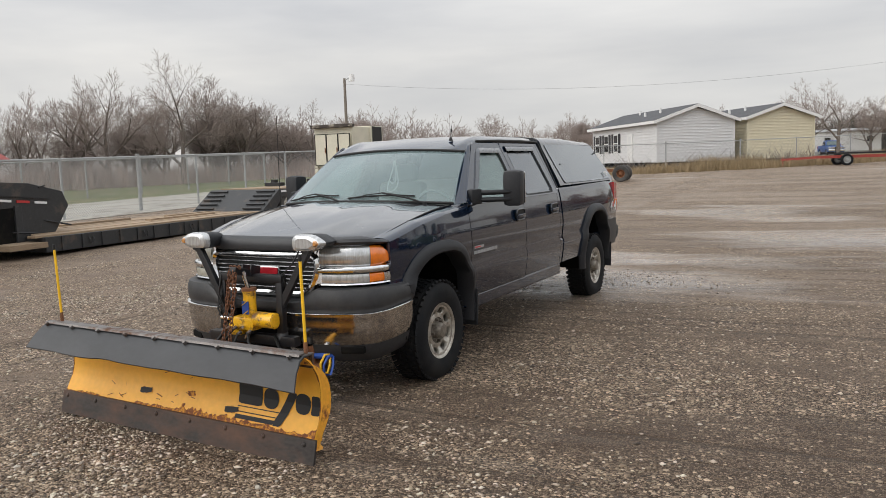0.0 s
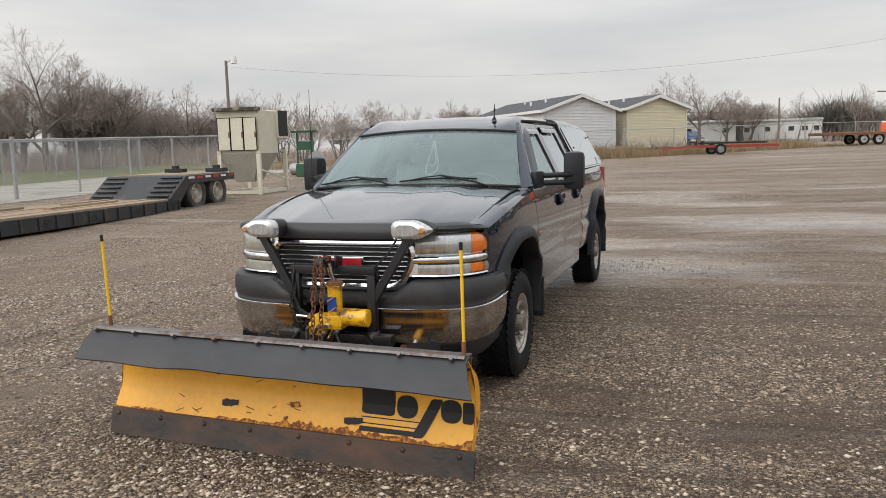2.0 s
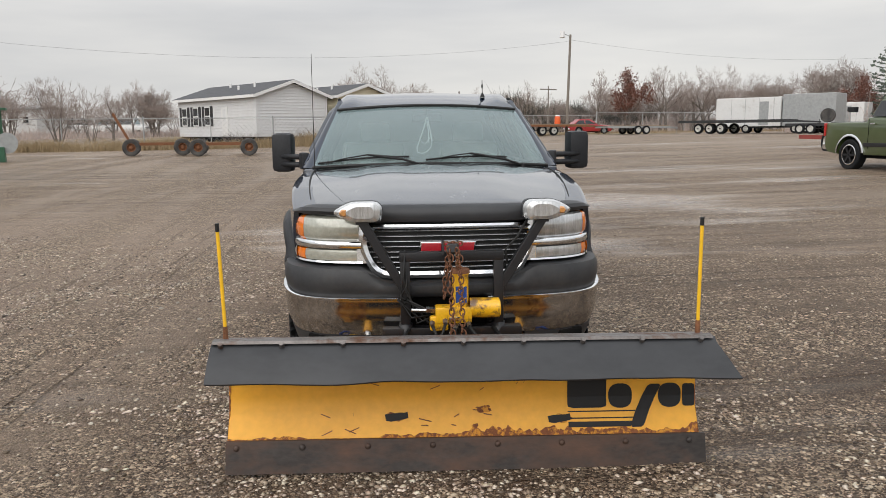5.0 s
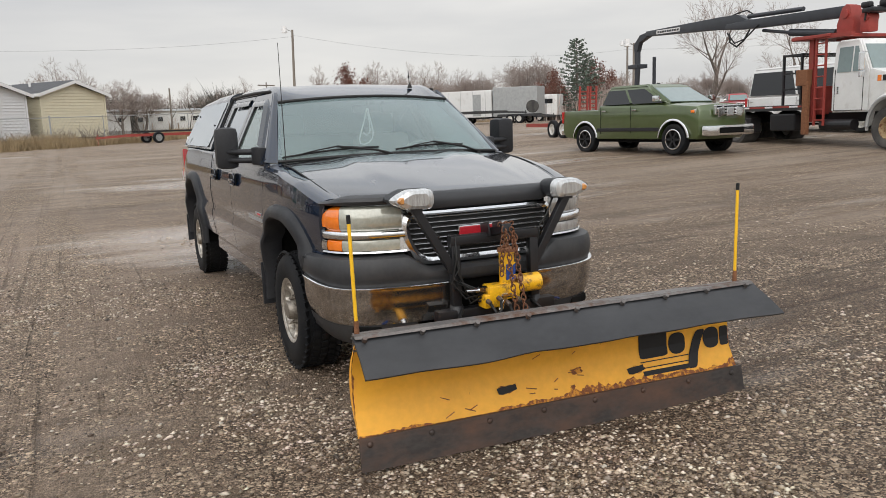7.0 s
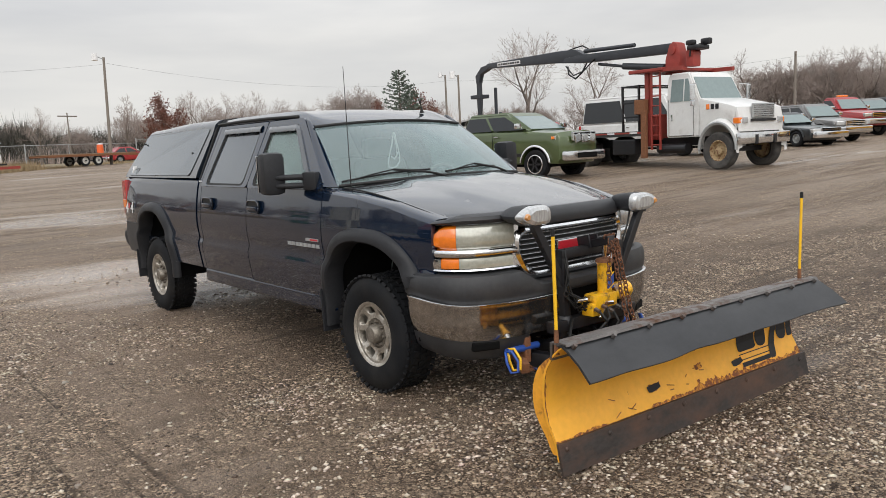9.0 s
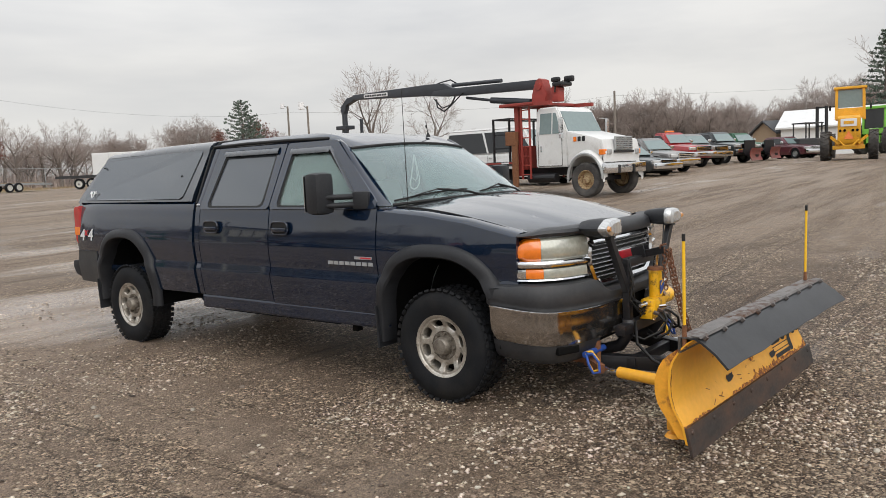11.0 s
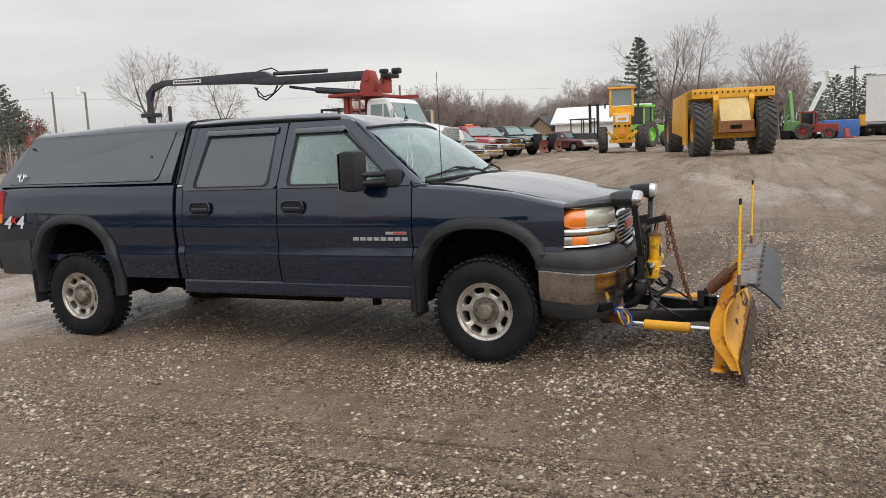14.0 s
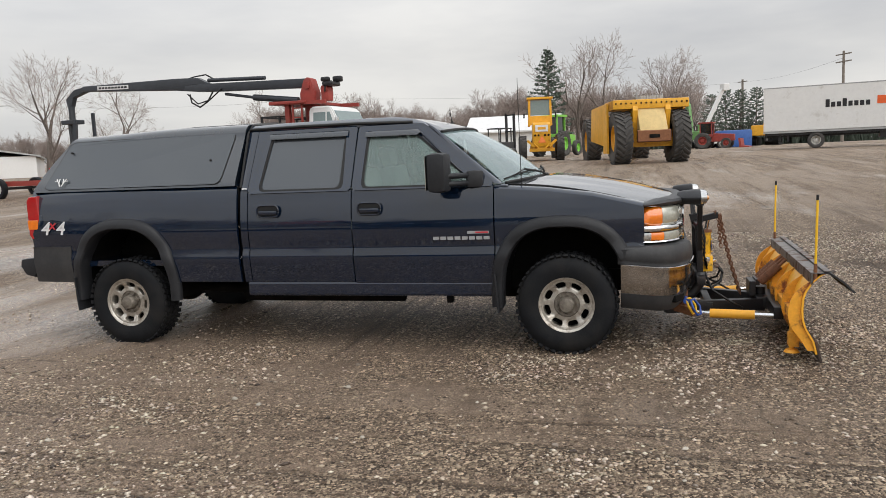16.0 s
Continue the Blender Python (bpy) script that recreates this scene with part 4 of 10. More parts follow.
for k in range(13):
    s = -1 + k / 6
    a = Vector(WIND_B(s))
    grid.append([(a.x * 0.98, a.y + 0.05, a.z - 0.03), (a.x, a.y + 0.30, 1.315), (a.x, 0.74, 1.29), (a.x, 0.80, 1.22), (a.x, 0.76, 0.95)])
skin(bm, grid, (0, 0, -1), 0.02)
part("dashboard", bm, CABIN, cabin, smooth=50)
for x in (-0.42, 0.42):
    bm = bmesh.new()
    box(bm, (x, 1.38, 0.88), (0.54, 0.52, 0.16), None, 0.05)
    box(bm, (x, 1.70, 1.18), (0.52, 0.16, 0.60), Matrix.Rotation(radians(-12), 3, "X"), 0.06)
    box(bm, (x, 1.79, 1.57), (0.27, 0.11, 0.18), Matrix.Rotation(radians(-12), 3, "X"), 0.045)
    part("seat", bm, SEAT, cabin, "light grey leather seat", smooth=40)
bm = bmesh.new()
box(bm, (0, 2.28, 0.88), (1.5, 0.45, 0.16), None, 0.05)
box(bm, (0, 2.52, 1.18), (1.5, 0.14, 0.6), Matrix.Rotation(radians(-10), 3, "X"), 0.05)
part("rear_bench", bm, SEAT, cabin, smooth=40)
bm = bmesh.new()
ring = [Vector((0.42 + 0.19 * math.cos(a), 0.93 - 0.08 * math.sin(a), 1.24 + 0.17 * math.sin(a))) for a in [2 * math.pi * k / 24 for k in range(25)]]
tube(bm, ring, 0.015)
beam(bm, (0.24, 0.93, 1.24), (0.60, 0.93, 1.24), 0.03, 0.06)
part("steering_wheel", bm, CABIN, cabin, smooth=50)
bm = bmesh.new()
box(bm, (0, 0.95, 1.685), (0.24, 0.03, 0.065), None, 0.015)
cyl(bm, (0, 0.95, 1.70), (0, 0.93, 1.755), 0.01)
part("rear_view_mirror", bm, SEAL, cabin)
bm = bmesh.new()
tube(bm, [(-0.004, 0.93, 1.69), (-0.028, 0.925, 1.60), (-0.058, 0.92, 1.52), (-0.082, 0.915, 1.45), (-0.078, 0.91, 1.415), (-0.045, 0.905, 1.405), (-0.005, 0.905, 1.42), (0.028, 0.91, 1.455), (0.036, 0.915, 1.50), (0.028, 0.92, 1.56), (0.014, 0.925, 1.63), (0.004, 0.93, 1.69)], 0.0055, 6)
tube(bm, [(-0.050, 0.915, 1.50), (-0.02, 0.91, 1.475), (0.0, 0.91, 1.50), (0.018, 0.915, 1.53)], 0.0045, 6)
tube(bm, [(-0.002, 0.925, 1.66), (0.012, 0.92, 1.57), (0.008, 0.915, 1.49)], 0.004, 6)
part("hanging_cord", bm, WHITE_DECAL, cabin, "white cord hanging from the mirror")

# wheels
WHEEL = {}


def wheel_meshes():
    """Tyre with tread blocks, eight-hole alloy wheel and hub, outer face towards -x."""
    bm = bmesh.new()
    lathe(bm, [(0.11, 0.215), (0.122, 0.25), (0.125, 0.30), (0.118, 0.345), (0.095, 0.372), (0.03, 0.377), (-0.03, 0.377), (-0.095, 0.372), (-0.118, 0.345), (-0.127, 0.30), (-0.124, 0.25), (-0.112, 0.215), (-0.09, 0.205)], seg=60)
    for k in range(44):
        for x, off, tilt in ((-0.092, 0, 10), (-0.04, 0.5, -14), (0.015, 0, 14), (0.065, 0.5, -12), (0.1, 0.1, 8)):
            a = 2 * math.pi * (k + off) / 44
            edge = abs(x) > 0.085
            r = 0.372 if edge else 0.378
            m = Matrix.Rotation(a, 4, "X") @ Matrix.Translation((x, 0, r)) @ Matrix.Rotation(radians((38 if x < 0 else -38) if edge else 0), 4, "Y") @ Matrix.Rotation(radians(tilt), 4, "Z") @ Matrix.Diagonal((0.05 if edge else 0.042, 0.034, 0.016, 1))
            bmesh.ops.create_cube(bm, size=1, matrix=m)
    bmesh.ops.recalc_face_normals(bm, faces=bm.faces[:])
    WHEEL["tyre"] = part("tyre", bm, RUBBER, None, smooth=35).data
    bm = bmesh.new()
    lathe(bm, [(0.09, 0.19), (-0.05, 0.185), (-0.085, 0.192), (-0.098, 0.205), (-0.106, 0.216), (-0.112, 0.214), (-0.108, 0.20), (-0.10, 0.194)], seg=56)
    r_in, r_out, n = 0.100, 0.196, 8
    def fx(r):
        return -0.070 - 0.028 * smoothstep(0.12, 0.19, r) - 0.01 * smoothstep(0.11, 0.085, r)
    for k in range(n):
        a0 = 2 * math.pi * k / n
        outer, inner = [], []
        h = math.pi / n
        for q in range(32):
            t = 2 * math.pi * q / 32
            c, s = math.cos(t), math.sin(t)
            mx = max(abs(c), abs(s))
            outer.append(((r_in + r_out) / 2 + (r_out - r_in) / 2 * c / mx, a0 + h * s / mx))
            e = 0.66
            cc, ss = math.copysign(abs(c) ** e, c), math.copysign(abs(s) ** e, s)
            inner.append((0.156 + 0.0225 * cc, a0 + 0.255 * ss))
        pos = lambda r, a, d=0.0: (fx(r) + d, r * math.cos(a), r * math.sin(a))
        mid = [(o[0] * 0.2 + i[0] * 0.8, o[1] * 0.2 + i[1] * 0.8) for o, i in zip(outer, inner)]
        loft(bm, [[pos(*p) for p in outer], [pos(*p) for p in mid], [pos(p[0], p[1], 0.006) for p in inner], [pos(p[0], p[1], 0.04) for p in inner]])
    bmesh.ops.remove_doubles(bm, verts=bm.verts[:], dist=0.0005)
    bmesh.ops.recalc_face_normals(bm, faces=bm.faces[:])
    WHEEL["rim"] = part("rim", bm, ALLOY, None, smooth=40).data
    bm = bmesh.new()
    lathe(bm, [(-0.05, 0.112), (-0.066, 0.108), (-0.072, 0.100), (-0.066, 0.096), (-0.064, 0.066), (-0.085, 0.062), (-0.118, 0.058), (-0.128, 0.050), (-0.131, 0.030), (-0.132, 0.0005)], seg=36)
    bmesh.ops.recalc_face_normals(bm, faces=bm.faces[:])
    WHEEL["hub"] = part("hub_cap", bm, ALLOY_DULL, None, smooth=40).data
    bm = bmesh.new()
    cyl(bm, (-0.060, 0, 0), (-0.092, 0, 0), 0.0125, 0.0105, 6)
    WHEEL["nut"] = part("wheel_nut", bm, ALLOY_DULL, None).data
    bm = bmesh.new()
    lathe(bm, [(0.02, 0.0005), (0.02, 0.187)], seg=32)
    WHEEL["drum"] = part("brake_drum", bm, DARK, None).data
    for o in [o for o in scene.objects if o.data in list(WHEEL.values())]:
        bpy.data.objects.remove(o)


wheel_meshes()
for y, z in ((-0.036, 0.376), (3.838, 0.376)):
    for side in (-1, 1):
        m = pose(side * 0.855, y, z, 17 * (y + 1) * side, 0, 0 if side < 0 else 180)
        wheel = new("wheel", WHEEL["drum"])
        wheel.parent = truck
        wheel.matrix_local = m
        wheel["label"] = "eight-hole alloy wheel with all-terrain tyre"
        for k, nm in (("tyre", "tyre"), ("rim", "rim"), ("hub", "hub_cap")):
            o = new(nm, WHEEL[k])
            o.parent = wheel
        for k in range(8):
            a = 2 * math.pi * (k + 0.5) / 8
            o = new("wheel_nut", WHEEL["nut"])
            o.parent = wheel
            o.matrix_local = Matrix.Translation((0, 0.083 * math.cos(a), 0.083 * math.sin(a)))

# ---- the snow plow ----
plow = thing("snow_plow", 0, -1.3, 0, 0, "worn yellow snow plow with black rubber deflector before the pickup", "snow plow")
BLADE = pose(0.05, -1.828, 0.0, 0, 0.35, -2.0)
BW, BE = 1.145, 1.095
PROF_Z = [0.005, 0.145, 0.20, 0.245, 0.31, 0.38, 0.45, 0.50, 0.57, 0.615, 0.632]
PROF_Y = [0.0, 0.030, 0.060, 0.085, 0.102, 0.106, 0.100, 0.085, 0.040, -0.010, -0.040]


def prof_y(z):
    return float(np.interp(z, PROF_Z, PROF_Y))


def plow_part(name, bm, mat_, label="", smooth=None, parent=None, blade=True):
    if blade:
        bm.transform(BLADE)
    ob = part(name, bm, mat_, parent or plow, label, smooth)
    if parent is None:
        ob.matrix_parent_inverse = Matrix.Translation((0, 1.3, 0))
    return ob


bm = bmesh.new()
zs = np.linspace(0.06, 0.632, 26)
us = np.linspace(-BW, BE, 40)
front = [[(u, prof_y(z) + 0.003 * noise.noise((u * 3, z * 5, 2)), z) for z in zs] for u in us]
back = [[(u, prof_y(z) + 0.012, z) for z in zs] for u in us]
ra, rb_ = loft(bm, front, closed=False), loft(bm, back, closed=False)
for i in range(len(us) - 1):
    for k in (0, -1):
        bm.faces.new((ra[i][k], ra[i + 1][k], rb_[i + 1][k], rb_[i][k]))
for k in (0, -1):
    for i in range(len(zs) - 1):
        bm.faces.new((ra[k][i], ra[k][i + 1], rb_[k][i + 1], rb_[k][i]))
bmesh.ops.recalc_face_normals(bm, faces=bm.faces[:])
mold = plow_part("moldboard", bm, P_YELLOW, "curved yellow steel moldboard with rust and chips", 40)

bm = bmesh.new()
prism(bm, [(-0.022, 0.002), (-0.004, 0.0), (0.028, 0.148), (0.012, 0.150)], -BW - 0.005, BE + 0.025, "x", 0.003)
edge = plow_part("cutting_edge", bm, STEEL, "worn dark steel cutting edge")
for k in range(8):
    u = -1.10 + 2.14 * k / 7
    bm = bmesh.new()
    bmesh.ops.create_uvsphere(bm, u_segments=10, v_segments=6, radius=0.016, matrix=Matrix.Translation((u, 0.006, 0.118)) @ Matrix.Diagonal((1, 0.7, 1, 1)))
    plow_part("edge_bolt", bm, STEEL, "", 60, edge)

bm, grid = bmesh.new(), []
for k in range(49):
    u = -1.175 + 2.29 * k / 48
    w = 0.006 * noise.noise((u * 2.2, 0, 5))
    t = 0.006 * noise.noise((u * 4, 3, 1))
    end = 0.07 * smoothstep(0.95, 1.11, u)
    grid.append([(u - 0.0, -0.02, 0.640), (u, -0.05, 0.642), (u, -0.085, 0.622 + w * 0.3), (u + end * 0.4, -0.15, 0.572 + w), (u + end, -0.215 + t, 0.502 + w * 1.6 + t)])
skin(bm, grid, (0, 0.7, -0.7), 0.012)
defl = plow_part("rubber_deflector", bm, BELT, "black rubber snow deflector flap", 40)
bm = bmesh.new()
prism(bm, [(-0.072, 0.640), (-0.062, 0.652), (-0.02, 0.652), (-0.02, 0.646), (-0.058, 0.644)], -1.17, 1.10, "x")
strip = plow_part("clamp_strip", bm, WORN_STEEL, "steel clamping strip", None, defl)
for k in range(9):
    u = -1.13 + 2.17 * k / 8
    bm = bmesh.new()
    cyl(bm, (u, -0.075, 0.632), (u, -0.09, 0.648), 0.013, 0.011, 6)
    plow_part("strip_bolt", bm, WORN_STEEL, "", None, defl)
bm = bmesh.new()
prism(bm, [(-0.02, 0.618), (-0.02, 0.628), (0.045, 0.628), (0.045, 0.55), (0.06, 0.55), (0.06, 0.636), (-0.02, 0.638)], -BW, BE, "x")
plow_part("top_angle", bm, WORN_STEEL, "", None, mold)

# rust along the lower edge, slots, scratches, plain black logo shapes
def on_blade(bm, quads, lift=0.003):
    for quad in quads:
        (u0, z0), (u1, z1), (u2, z2), (u3, z3) = quad
        n = 5
        rows = []
        for k in range(n + 1):
            t = k / n
            a, b = (u0 + (u3 - u0) * t, z0 + (z3 - z0) * t), (u1 + (u2 - u1) * t, z1 + (z2 - z1) * t)
            rows.append([(p[0], prof_y(p[1]) - lift, p[1]) for p in (a, b)])
        loft(bm, rows, closed=False)
    return bm


bm = bmesh.new()
rng = random.Random(4)
us = np.linspace(-BW, BE, 240)
hs = []
for u in us:
    n1 = max(0.0, noise.noise((u * 2.6, 7.1, 0)) + 0.12)
    n2 = 0.5 + 0.5 * noise.noise((u * 22, 1.3, 0)) + 0.35 * noise.noise((u * 60, 1.3, 4))
    hs.append(0.147 + 0.003 + max(0.0, 0.19 * n1 * n2))
on_blade(bm, [((us[i], 0.147), (us[i + 1], 0.147), (us[i + 1], hs[i + 1]), (us[i], hs[i])) for i in range(len(us) - 1)])
plow_part("rust_edge", bm, RUST_PATCH, "", None, mold)
for u0, w in ((-BW, 0.014), (BE, -0.010)):
    bm = bmesh.new()
    zz = np.linspace(0.15, 0.60, 60)
    ws = [w * (0.1 + max(0.0, 0.25 + 1.3 * noise.noise((z * 9, u0, 3)) + 0.5 * noise.noise((z * 31, u0, 3)))) for z in zz]
    on_blade(bm, [((u0, zz[i]), (u0 + ws[i], zz[i]), (u0 + ws[i + 1], zz[i + 1]), (u0, zz[i + 1])) for i in range(59)])
    plow_part("rust_edge", bm, RUST_PATCH, "", None, mold)
for u, z in ((-0.36, 0.236), (0.42, 0.218)):
    bm = bmesh.new()
    on_blade(bm, [((u - 0.045, z - 0.018), (u - 0.02, z - 0.022), (u - 0.02, z + 0.012), (u - 0.05, z + 0.008)), ((u - 0.02, z - 0.022), (u + 0.035, z - 0.014), (u + 0.04, z + 0.014), (u - 0.02, z + 0.012)), ((u + 0.035, z - 0.014), (u + 0.062, z - 0.008), (u + 0.058, z + 0.018), (u + 0.04, z + 0.014))], 0.0045)
    plow_part("worn_slot", bm, BLACK_LOGO, "black worn slot", None, mold)
for u, z, w, h in ((-0.36, 0.236, 0.16, 0.06), (0.44, 0.215, 0.13, 0.055), (0.06, 0.26, 0.17, 0.05), (-0.55, 0.40, 0.05, 0.02), (-0.43, 0.41, 0.03, 0.02), (0.02, 0.19, 0.05, 0.03), (1.08, 0.30, 0.03, 0.05)):
    bm = bmesh.new()
    ring = []
    for k in range(28):
        a = 2 * math.pi * k / 28
        r = 0.6 + 0.4 * noise.noise((math.cos(a) * 1.7 + u * 9, math.sin(a) * 1.7, z * 5))
        uu, zz = u + w / 2 * r * math.cos(a), z + h / 2 * r * math.sin(a)
        ring.append((uu, prof_y(zz) - 0.0022, zz))
    c = bm.verts.new((u, prof_y(z) - 0.0026, z))
    vs = [bm.verts.new(p) for p in ring]
    for i in range(28):
        bm.faces.new((c, vs[i], vs[(i + 1) % 28]))
    plow_part("rust_stain", bm, RUST_PATCH, "", None, mold)
for k in range(16):
    bm = bmesh.new()
    u, z = rng.uniform(-1.0, 0.45), rng.choice((rng.uniform(0.17, 0.25), rng.uniform(0.36, 0.43)))
    du, dz = rng.uniform(-0.06, 0.06), rng.uniform(-0.02, 0.02)
    on_blade(bm, [((u, z), (u + du, z + dz), (u + du, z + dz + 0.004), (u, z + 0.005))], 0.0035)
    plow_part("scratch", bm, RUST, "", None, mold)
L0, z0, z1 = 0.468, 0.262, 0.385
LOGO = [((L0, z0 - 0.085), (L0 + 0.30, z0 - 0.085), (L0 + 0.31, z0 - 0.062), (L0, z0 - 0.062)),
        ((L0, z0 - 0.022), (L0 + 0.33, z0 - 0.022), (L0 + 0.33, z0 - 0.017), (L0, z0 - 0.017)),
        ((L0, z0 - 0.05), (L0 + 0.32, z0 - 0.05), (L0 + 0.32, z0 - 0.045), (L0, z0 - 0.045))]
for quad in LOGO:
    plow_part("logo_stripe", on_blade(bmesh.new(), [quad], 0.004), BLACK_LOGO, "plain black logo stripe", None, mold)


def logo_blob(u0, u1, lo, hi, power, slant=0.0):
    """A plain black shape with rounded corners, bent onto the blade; slant leans its top to the side."""
    bm, rows = bmesh.new(), []
    for k in range(25):
        t = -1 + k / 12
        w = max(0.02, 1 - abs(t) ** power) ** (1 / power)
        z = (lo + hi) / 2 + (hi - lo) / 2 * t
        c = (u0 + u1) / 2 + slant * (t + 1) / 2
        rows.append([(c + (u1 - u0) / 2 * w * q, prof_y(z) - 0.004, z) for q in (-1, 1)])
    loft(bm, rows, closed=False)
    plow_part("logo_block", bm, BLACK_LOGO, "plain black logo block", None, mold)


for row in ((L0, L0 + 0.19, z0 - 0.004, 0.415, 12.0), (L0 + 0.200, L0 + 0.316, z0 - 0.006, 0.372, 2.6), (L0 + 0.296, L0 + 0.362, z0 - 0.088, 0.368, 9.0, 0.098), (L0 + 0.444, L0 + 0.556, z0 - 0.006, 0.372, 2.6), (L0 + 0.562, L0 + 0.622, z0 - 0.002, 0.368, 8.0)):
    logo_blob(*row)

# back of the blade
for u in (-1.12, -0.78, -0.40, -0.13, 0.13, 0.40, 0.78, 1.08):
    bm = bmesh.new()
    out = [(prof_y(z) + 0.013, z) for z in np.linspace(0.08, 0.60, 16)]
    inn = [(prof_y(z) + 0.013 + 0.075 * math.sin(math.pi * min(1, (z - 0.05) / 0.5)) ** 0.5 + 0.01, z) for z in np.linspace(0.60, 0.08, 16)]
    prism(bm, out + inn, u - 0.008, u + 0.008, "x")
    plow_part("blade_rib", bm, P_YELLOW_BACK, "", None, mold)
for z, h in ((0.15, 0.05), (0.33, 0.07)):
    bm = bmesh.new()
    box(bm, (-0.02, prof_y(z) + 0.055, z), (2.16, 0.05, h), None, 0.006)
    plow_part("blade_cross_member", bm, P_YELLOW_BACK, "", None, mold)
for u in (-0.98, 0.98):
    bm = bmesh.new()
    box(bm, (u, 0.145, 0.13), (0.10, 0.07, 0.10), None, 0.008)
    cyl(bm, (u, 0.155, 0.05), (u, 0.155, 0.28), 0.018)
    cyl(bm, (u, 0.155, 0.035), (u, 0.155, 0.055), 0.055, 0.04, 16)
    plow_part("shoe_bracket", bm, P_YELLOW_BACK, "", 40, mold)

# marker stakes
for u, y, top, tip in ((-1.13, 0.03, 1.18, (-1.088, -1.765)), (1.065, 0.03, 1.18, (1.117, -1.843))):
    base = BLADE @ Vector((u, y, 0.64))
    tip = Vector((tip[0], tip[1], top))
    bm = bmesh.new()
    cyl(bm, base.lerp(tip, 0.1), base.lerp(tip, 0.93), 0.0085, None, 10)
    stake = plow_part("marker_stake", bm, STAKE, "yellow plastic marker stake with black tip", 40, None, False)
    bm = bmesh.new()
    cyl(bm, base.lerp(tip, 0.93), tip, 0.0095, None, 10)
    plow_part("stake_tip", bm, BLACK_LOGO, "", 40, stake, False)
    bm = bmesh.new()
    cyl(bm, base - Vector((0, 0, 0.06)), base.lerp(tip, 0.11), 0.014, 0.011, 8)
    plow_part("stake_foot", bm, RUST, "", 40, stake, False)

# push frame
bm = bmesh.new()
for s in (-1, 1):
    beam(bm, (s * 0.42, -0.78, 0.26), (s * 0.13, -1.56, 0.24), 0.07, 0.09, 0.006)
beam(bm, (-0.34, -1.12, 0.25), (0.34, -1.12, 0.25), 0.06, 0.07, 0.006)
box(bm, (0, -1.56, 0.25), (0.34, 0.12, 0.10), None, 0.008)
beam(bm, (-0.62, -1.60, 0.26), (0.62, -1.64, 0.26), 0.07, 0.09, 0.006)
cyl(bm, (0.0, -1.55, 0.16), (0.0, -1.55, 0.36), 0.045, None, 16)
aframe = plow_part("push_frame", bm, P_BLACK, "black steel push frame", 30, None, False)
bm = bmesh.new()
box(bm, (0, -1.48, 0.36), (0.22, 0.05, 0.12), None, 0.006)
box(bm, (0, -1.52, 0.41), (0.20, 0.03, 0.05))
plow_part("spring_bracket", bm, P_BLACK, "", None, aframe, False)
for s in (-1, 1):
    a, b = Vector((s * 0.46, -0.92, 0.23)), Vector((s * 0.60, -1.62, 0.235))
    bm = bmesh.new()
    cyl(bm, a.lerp(b, 0.28), a.lerp(b, 0.74), 0.036, None, 16)
    ram = plow_part("angle_ram", bm, P_YELLOW, "yellow hydraulic angling ram", 40, None, False)
    for q0, q1, r_ in ((0.74, 1.0, 0.018), (0.0, 0.28, 0.022)):
        bm = bmesh.new()
        cyl(bm, a.lerp(b, q0), a.lerp(b, q1), r_, None, 12)
        plow_part("ram_rod", bm, CHROME, "", 40, ram, False)
for x in (-0.085, 0.0, 0.085):
    a, b = Vector((x, -1.53, 0.40)), Vector((x * 1.3, -1.735, 0.60))
    d = b - a
    q = d.to_track_quat("Z", "Y")
    pts = [a + q @ Vector((0.032 * math.cos(t * 2.2 * math.pi), 0.032 * math.sin(t * 2.2 * math.pi), d.length * (0.05 + 0.68 * t / 20))) for t in [k / 7 for k in range(141)]]
    bm = bmesh.new()
    tube(bm, pts, 0.0065, 5)
    cyl(bm, a.lerp(b, 0.7), b, 0.012, None, 8)
    plow_part("trip_spring", bm, CHAIN_RUST, "brown rusted coil spring", 60, None, False)

# lift tower with pump, arm, chains and lamps
bm = bmesh.new()
for x in (-0.23, 0.29):
    beam(bm, (x, -1.05, 0.92), (x, -1.06, 0.50), 0.055, 0.05, 0.006, up=(0, 1, 0))
beam(bm, (-0.26, -1.05, 0.895), (0.32, -1.05, 0.895), 0.055, 0.055, 0.006)
tower = plow_part("lift_tower", bm, P_BLACK, "black steel lift tower", 35, None, False)
for x in (-0.23, 0.29):
    bm = bmesh.new()
    tube(bm, [(x, -1.06, 0.52), (x, -1.055, 0.42), (x, -1.0, 0.34), (x, -0.88, 0.30), (x, -0.74, 0.30)], 0.04, 10)
    plow_part("tower_foot", bm, P_BLACK, "", 35, tower, False)
bm = bmesh.new()
beam(bm, (-0.36, -1.06, 0.465), (0.42, -1.06, 0.465), 0.07, 0.07, 0.008)
plow_part("tower_cross_bar", bm, P_BLACK, "", 35, tower, False)
for x0, x1 in ((-0.23, -0.46), (0.29, 0.535)):
    bm = bmesh.new()
    beam(bm, (x0, -1.055, 0.70), (x1, -1.045, 1.09), 0.05, 0.04, 0.005, up=(0, 1, 0))
    box(bm, (x1, -1.045, 1.09), (0.07, 0.06, 0.02))
    plow_part("lamp_strut", bm, P_BLACK, "", None, tower, False)
